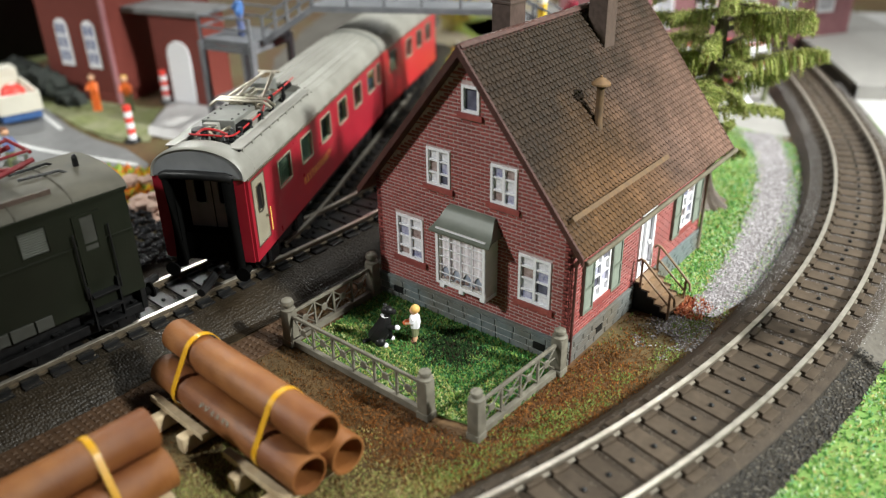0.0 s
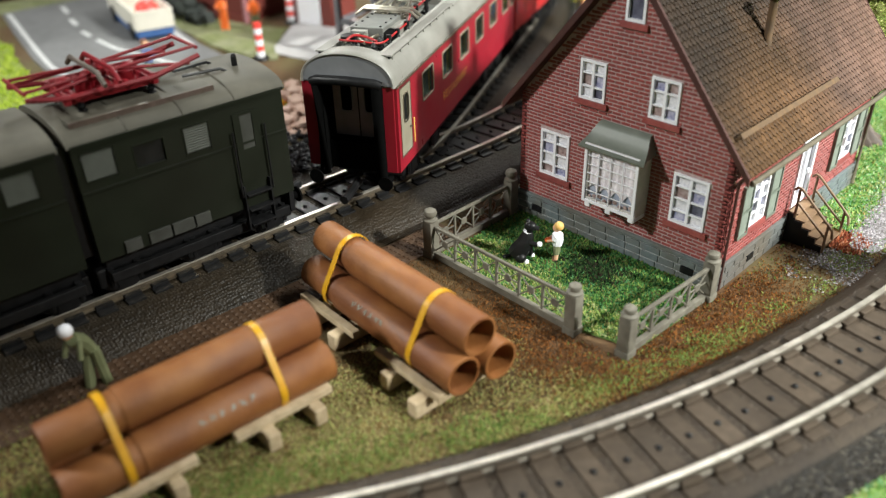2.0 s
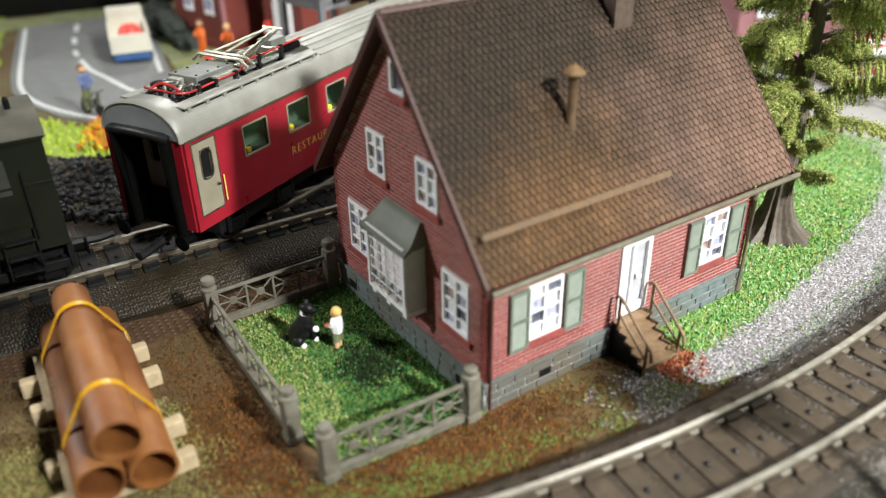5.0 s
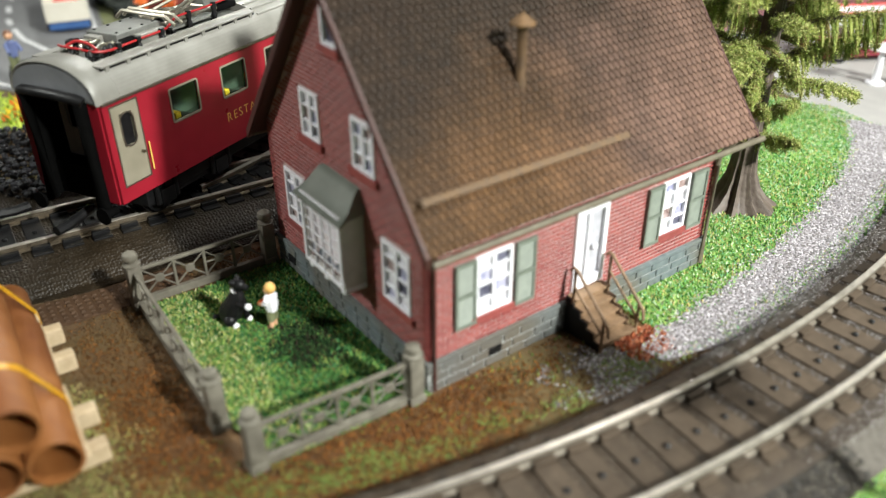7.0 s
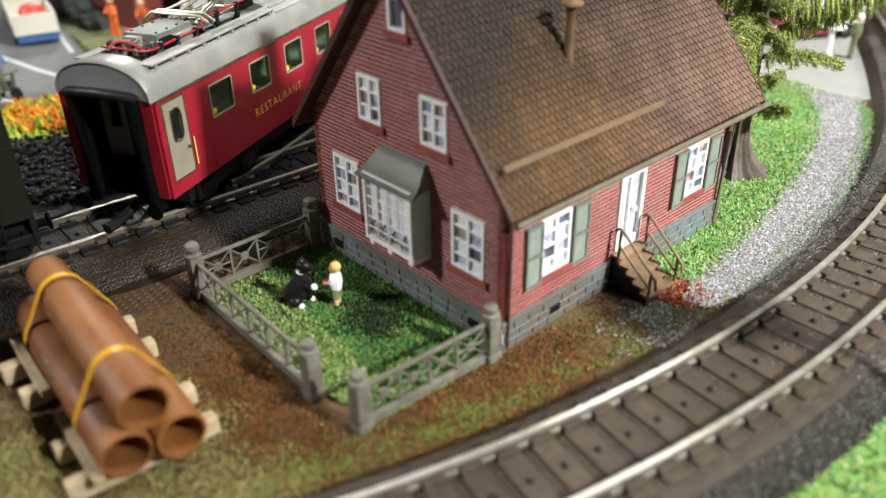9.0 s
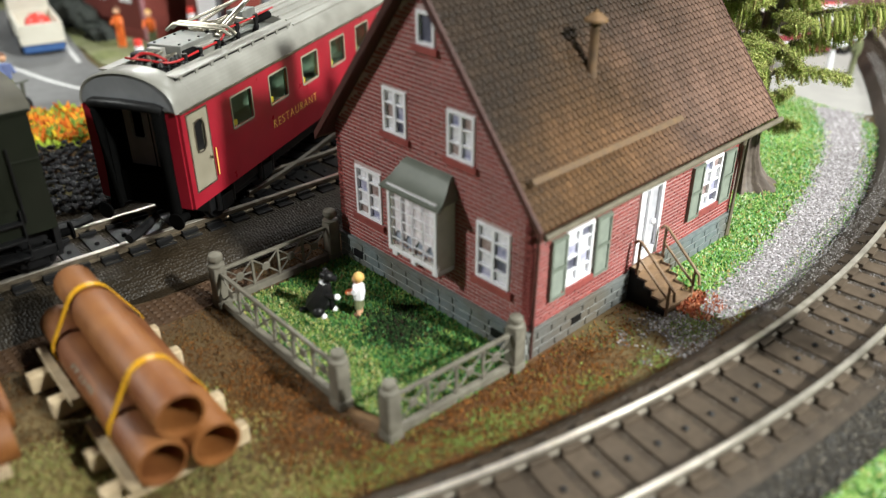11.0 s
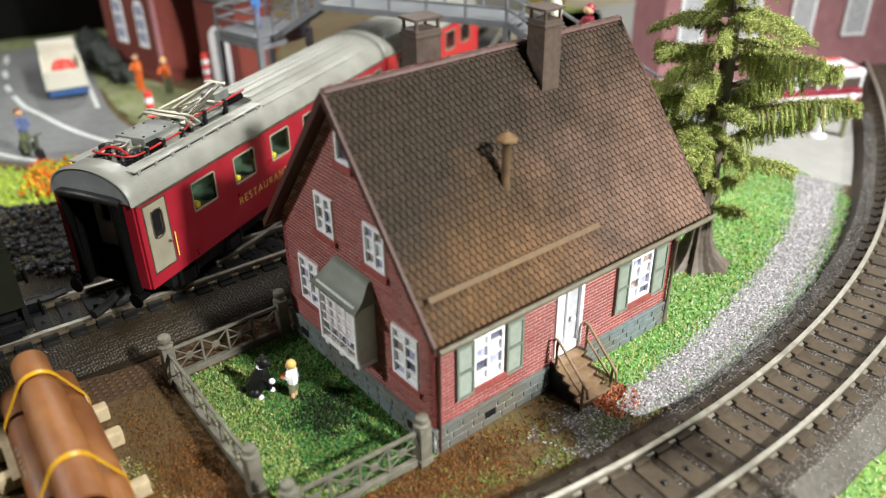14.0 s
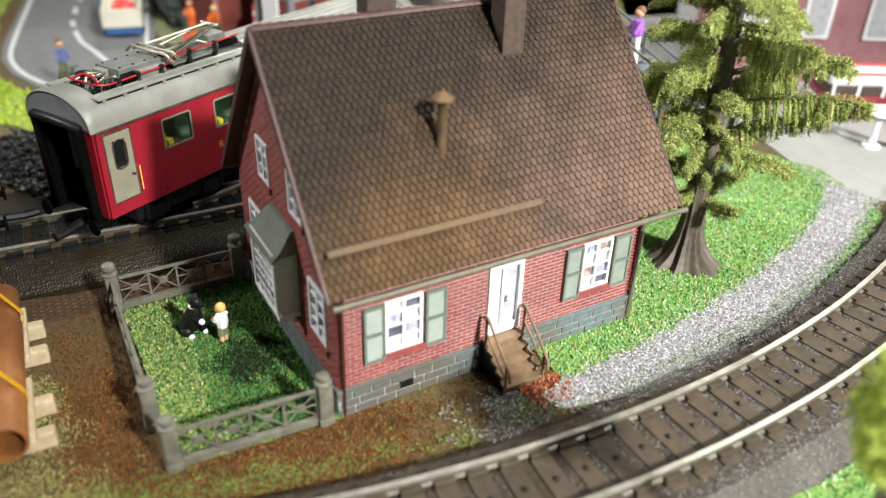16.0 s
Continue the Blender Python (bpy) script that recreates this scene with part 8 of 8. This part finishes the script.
def footbridge():
    f = thing("footbridge", (0, 0, 0), "grey steel footbridge with stairs over the tracks", "footbridge")
    p = [(-84.6, 58.4), (-77.0, 59.9), (-79.0, 67.5), (-86.6, 66.0)]
    for x, y in p:
        part("leg", beam(bmesh.new(), (x, y, 0), (x, y, 12.4), 0.7, 0.7), BRIDGE, f, "grey steel leg")
    for a, b in zip(p, p[1:] + p[:1]):
        for z in (4.6, 11.6):
            part("brace", beam(bmesh.new(), (*a, z), (*b, z), 0.45, 0.6), BRIDGE, f)
    part("landing", slab(bmesh.new(), p, 12.0, 12.6), BRIDGE, f, "grey stair landing")
    for a, b in ((p[3], p[0]), (p[0], p[1]), (p[2], p[3])):
        for z in (14.0, 15.3):
            part("railing", beam(bmesh.new(), (*a, z), (*b, z), 0.22, 0.22), BRIDGE, f)
    for x, y in p:
        part("railing_post", beam(bmesh.new(), (x, y, 12.5), (x, y, 15.4), 0.3, 0.3), BRIDGE, f)

    def flight(a, b, half, name, steps):
        a, b = Vector(a), Vector(b)
        way = Vector((b.x - a.x, b.y - a.y, 0)).normalized()
        side = Vector((-way.y, way.x, 0)) * half
        for s in (-1, 1):
            part("stringer", beam(bmesh.new(), a + side * s, b + side * s, 0.4, 0.65), BRIDGE, f, "grey " + name + " girder")
            for z in (1.5, 2.9):
                part("railing", beam(bmesh.new(), a + side * s + Vector((0, 0, z)), b + side * s + Vector((0, 0, z)), 0.22, 0.22), BRIDGE, f)
            n = max(2, int((b - a).length / 4))
            for k in range(n + 1):
                q = a.lerp(b, k / n) + side * s
                part("railing_post", beam(bmesh.new(), q, q + Vector((0, 0, 3.0)), 0.25, 0.25), BRIDGE, f)
        for k in range(steps):
            q = a.lerp(b, (k + 0.5) / steps)
            m = Matrix.Translation(q) @ Matrix.Rotation(math.atan2(way.y, way.x), 4, "Z")
            run = Vector((b.x - a.x, b.y - a.y)).length / steps
            part("tread", cube_part(-run * 0.52, run * 0.52, -half, half, 0.1, 0.3, 0, m), BRIDGE, f)

    flight((-78.0, 63.7, 12.4), (-72.5, 66.9, 16.4), 2.2, "stair", 8)
    flight((-72.5, 66.9, 16.4), (-52.5, 76.4, 16.6), 2.2, "deck", 12)
    flight((-52.5, 76.4, 16.6), (-39.5, 82.6, 9.0), 2.2, "stair", 16)
    flight((-39.5, 82.6, 9.0), (-34.0, 85.2, 9.0), 2.2, "landing", 3)
    for x, y, z in ((-39.5, 82.6, 9.0), (-34.0, 85.2, 9.0), (-52.5, 76.4, 16.4)):
        for s in (-1, 1):
            part("leg", beam(bmesh.new(), (x - 0.9 * s, y + 1.9 * s, 0), (x - 0.9 * s, y + 1.9 * s, z), 0.6, 0.6), BRIDGE, f, "grey steel leg")


footbridge()
figure("toy_figure", (-81.5, 62.2, 12.62), 250, "toy figure in dark blue on the bridge landing", "figurine", person(GREYBLUE, DENIM, BROWN))
figure("toy_figure", (-48.6, 78.3, 14.7), 250, "toy figure with pale hair on the bridge stair", "figurine", person(CREAM, YELLOW, HAIR))
figure("toy_figure", (-45.6, 79.7, 13.0), 250, "toy figure in a maroon coat on the bridge stair", "figurine", person(MAROON, MAROON, MAROON), 1.1)
figure("toy_figure", (-42.8, 81.0, 11.4), 250, "toy figure in a purple jumper on the bridge stair", "figurine", person(PURPLE, CREAM, BROWN))
figure("toy_figure", (-66.0, 84.5, 0.05), 250, "toy figure in blue beside the far track", "figurine", person(GREYBLUE, PINK_WALL, HAIR))

sheet("far_yard", rough_outline([(-70, 70), (-62, 74), (-84, 118), (-110, 160), (-150, 150), (-112, 92), (-92, 74)], 0.5, 3, 18), 0.03, GREY_BED, "grey gravel yard beyond the coaches")
track("far_track", smooth_line([(-69.5, 58.5), (-74.5, 66.5), (-82.0, 80), (-90, 94), (-103, 114)]), 0.1, "dark far track beyond the coaches", sleepers=BLACK, web=DARK_WEB, studs=False)
sheet("sandy_ground", rough_outline([(-66, 92), (-72, 88), (-84, 104), (-100, 118), (-120, 165), (-104, 172), (-86, 140), (-70, 110)], 0.5, 3, 16), 0.06, SAND, "sandy tan ground behind the tracks")
sheet("far_lime_lawn", rough_outline([(-90.5, 121), (-99.5, 126), (-104, 138), (-96, 140), (-87, 132)], 0.4, 2, 17), 0.09, LIME, "lime green lawn behind the coaches")


def autumn_bush(x, y, r, seed):
    rnd, rng = random.Random(seed), np.random.default_rng(seed)
    t = thing("autumn_bush", (x, y, 0), "yellow and orange flocked bush behind the tracks", "bush", 0, "autumn bushes")
    part("stem", tube(bmesh.new(), [(0, 0, -0.05), (0.1, 0, r * 0.5), (0, 0.1, r * 1.1)], 0.2, 7, radii=[0.3, 0.2, 0.08]), BARK, t, smooth=True)
    loose = []
    for k in range(60):
        d = Vector((rnd.gauss(0, 1), rnd.gauss(0, 1), rnd.gauss(0, 1))).normalized() * r * rnd.uniform(0.55, 1.0)
        fuzz(loose, (d.x, d.y, max(0.2, r * 0.9 + d.z * 0.85)), 0.34, rng, 26, 1.6)
    flock("foliage", [], [], loose, AUTUMN_MIX, t, "yellow, orange and green leaf flock")


for k, (x, y, r) in enumerate(((-74.6, 97.6, 2.2), (-77.5, 101.5, 1.8), (-98.0, 124.2, 2.4), (-101.5, 133.0, 3.0), (-90.0, 92.0, 3.0))):
    autumn_bush(x, y, r, 60 + k)

# the station side
plat = [(-29.5, 97.4)] + [on_curve(d, -5.4) for d in range(26, 72, 3)] + [(-95, 158), (-100, 130), (-75, 112), (-50, 104), (-36, 99.5)]
sheet("platform", plat, 0.09, PLATFORM, "pale grey platform and forecourt")
sheet("outer_forecourt", [on_curve(d, 5.9) for d in range(22, 76, 3)] + [(40, 220), (40, 100)], 0.08, FORECOURT, "pale grey ground outside the curve")
steps_out = [k * 1.0 for k in range(36, 76)]
setting("platform_edge", bed([(5.3, 0.0), (5.3, 2.0), (5.9, 2.0), (5.9, 2.06)], steps_out), SHOULDER, "dark edge of the far platform")
setting("far_platform", bed([(5.9, 2.06), (24.0, 2.06), (24.0, 0.0)], steps_out), PLATFORM, "pale far platform outside the curve")
setting("platform_end", slab(bmesh.new(), [on_curve(35.9, 5.9), on_curve(35.9, 24.0), on_curve(36.1, 24.0), on_curve(36.1, 5.9)], 0.0, 2.055), PLATFORM, "pale end wall of the far platform")


def station():
    s = thing("station_building", (-62, 132, 0), "dusty pink station building with tall windows", "building", 58)
    part("wall", cube_part(-16, 34, -12, 0, 0, 26, 0.1), PINK_WALL, s, "dusty pink wall")
    part("roof", cube_part(-17, 35, -13, 1.5, 26, 27.2, 0.1), ROAD, s)
    for k in range(6):
        x = -12 + k * 8
        w = part("window", cube_part(x - 1.8, x + 1.8, -12.3, -11.9, 6, 15, 0.1), WHITE, s, "pale framed window")
        part("pane", cube_part(x - 1.3, x + 1.3, -12.4, -12.25, 6.5, 14.5), GREY_DOOR, w)
    part("canopy", cube_part(-16, 34, -17, -12, 17, 17.6, 0.1), PLATFORM, s, "pale canopy")


station()


def bus():
    b = thing("motor_coach", (-45.6, 114.1, 0), "maroon and white coach with a red roof stripe", "bus", 60)
    long = 12.6
    part("lower_body", cube_part(0, long, -2.8, 2.8, 0.7, 1.9, 0.25), MAROON, b, "maroon lower body")
    part("skirt_band", cube_part(-0.05, long + 0.05, -2.85, 2.85, 1.9, 2.3, 0.08), WHITE, b, "white side band")
    part("upper_body", cube_part(0, long, -2.8, 2.8, 2.3, 3.2, 0.1), MAROON, b, "maroon waist")
    part("glazing", cube_part(0.2, long - 0.2, -2.7, 2.7, 3.2, 4.4, 0.15), CHIMNEY, b, "dark brown window band")
    part("roof", cube_part(0, long, -2.85, 2.85, 4.4, 5.5, 0.45), WHITE, b, "white roof")
    for y in (-1.9, 1.9):
        part("roof_stripe", cube_part(0.8, long - 0.8, y - 0.45, y + 0.45, 5.49, 5.6, 0.04), RED, b, "red roof stripe")
    for k in range(5):
        part("pillar", cube_part(0.3 + k * 2.93, 0.6 + k * 2.93, -2.85, -2.65, 3.2, 4.5), WHITE, b)
    for x in (2.4, 10.2):
        for y in (-2.7, 2.7):
            part("wheel", lathe(bmesh.new(), [(0.5, -0.3), (1.0, -0.3), (1.0, 0.3), (0.5, 0.3)], 16, Matrix.Translation((x, y, 1.05)) @ Matrix.Rotation(radians(90), 4, "X")), BLACK, b, "black tyre", True)
            part("hub", lathe(bmesh.new(), [(0.0, -0.32), (0.45, -0.32), (0.45, 0.32), (0.0, 0.32)], 12, Matrix.Translation((x, y, 1.05)) @ Matrix.Rotation(radians(90), 4, "X")), SILVER, b, "bright hub", True)


bus()
cafe = thing("cafe_table", (-35.6, 111.3, 0.09), "round white standing table on the forecourt", "table")
part("tabletop", lathe(bmesh.new(), [(1.35, 3.7), (1.45, 3.78), (1.45, 3.88), (1.35, 3.94)], 24), WHITE, cafe, smooth=True)
part("stem", lathe(bmesh.new(), [(0.4, 0.25), (0.28, 3.7)], 12), WHITE, cafe, smooth=True)
part("foot", lathe(bmesh.new(), [(1.0, 0.0), (0.95, 0.2), (0.35, 0.35)], 20), WHITE, cafe, smooth=True)
figure("toy_figure", (-33.7, 113.4, 0.1), 200, "toy figure in olive clothes beside the white table", "figurine", person(KHAKI, KHAKI, WHITE))
figure("toy_figure", (-35.4, 153.5, 2.07), 200, "toy figure in red on the far platform", "figurine", person(RED, RED, BROWN))
figure("toy_figure", (-39.0, 155.5, 2.07), 200, "toy figure in dark blue on the far platform", "figurine", person(DENIM, BLACK, BROWN))
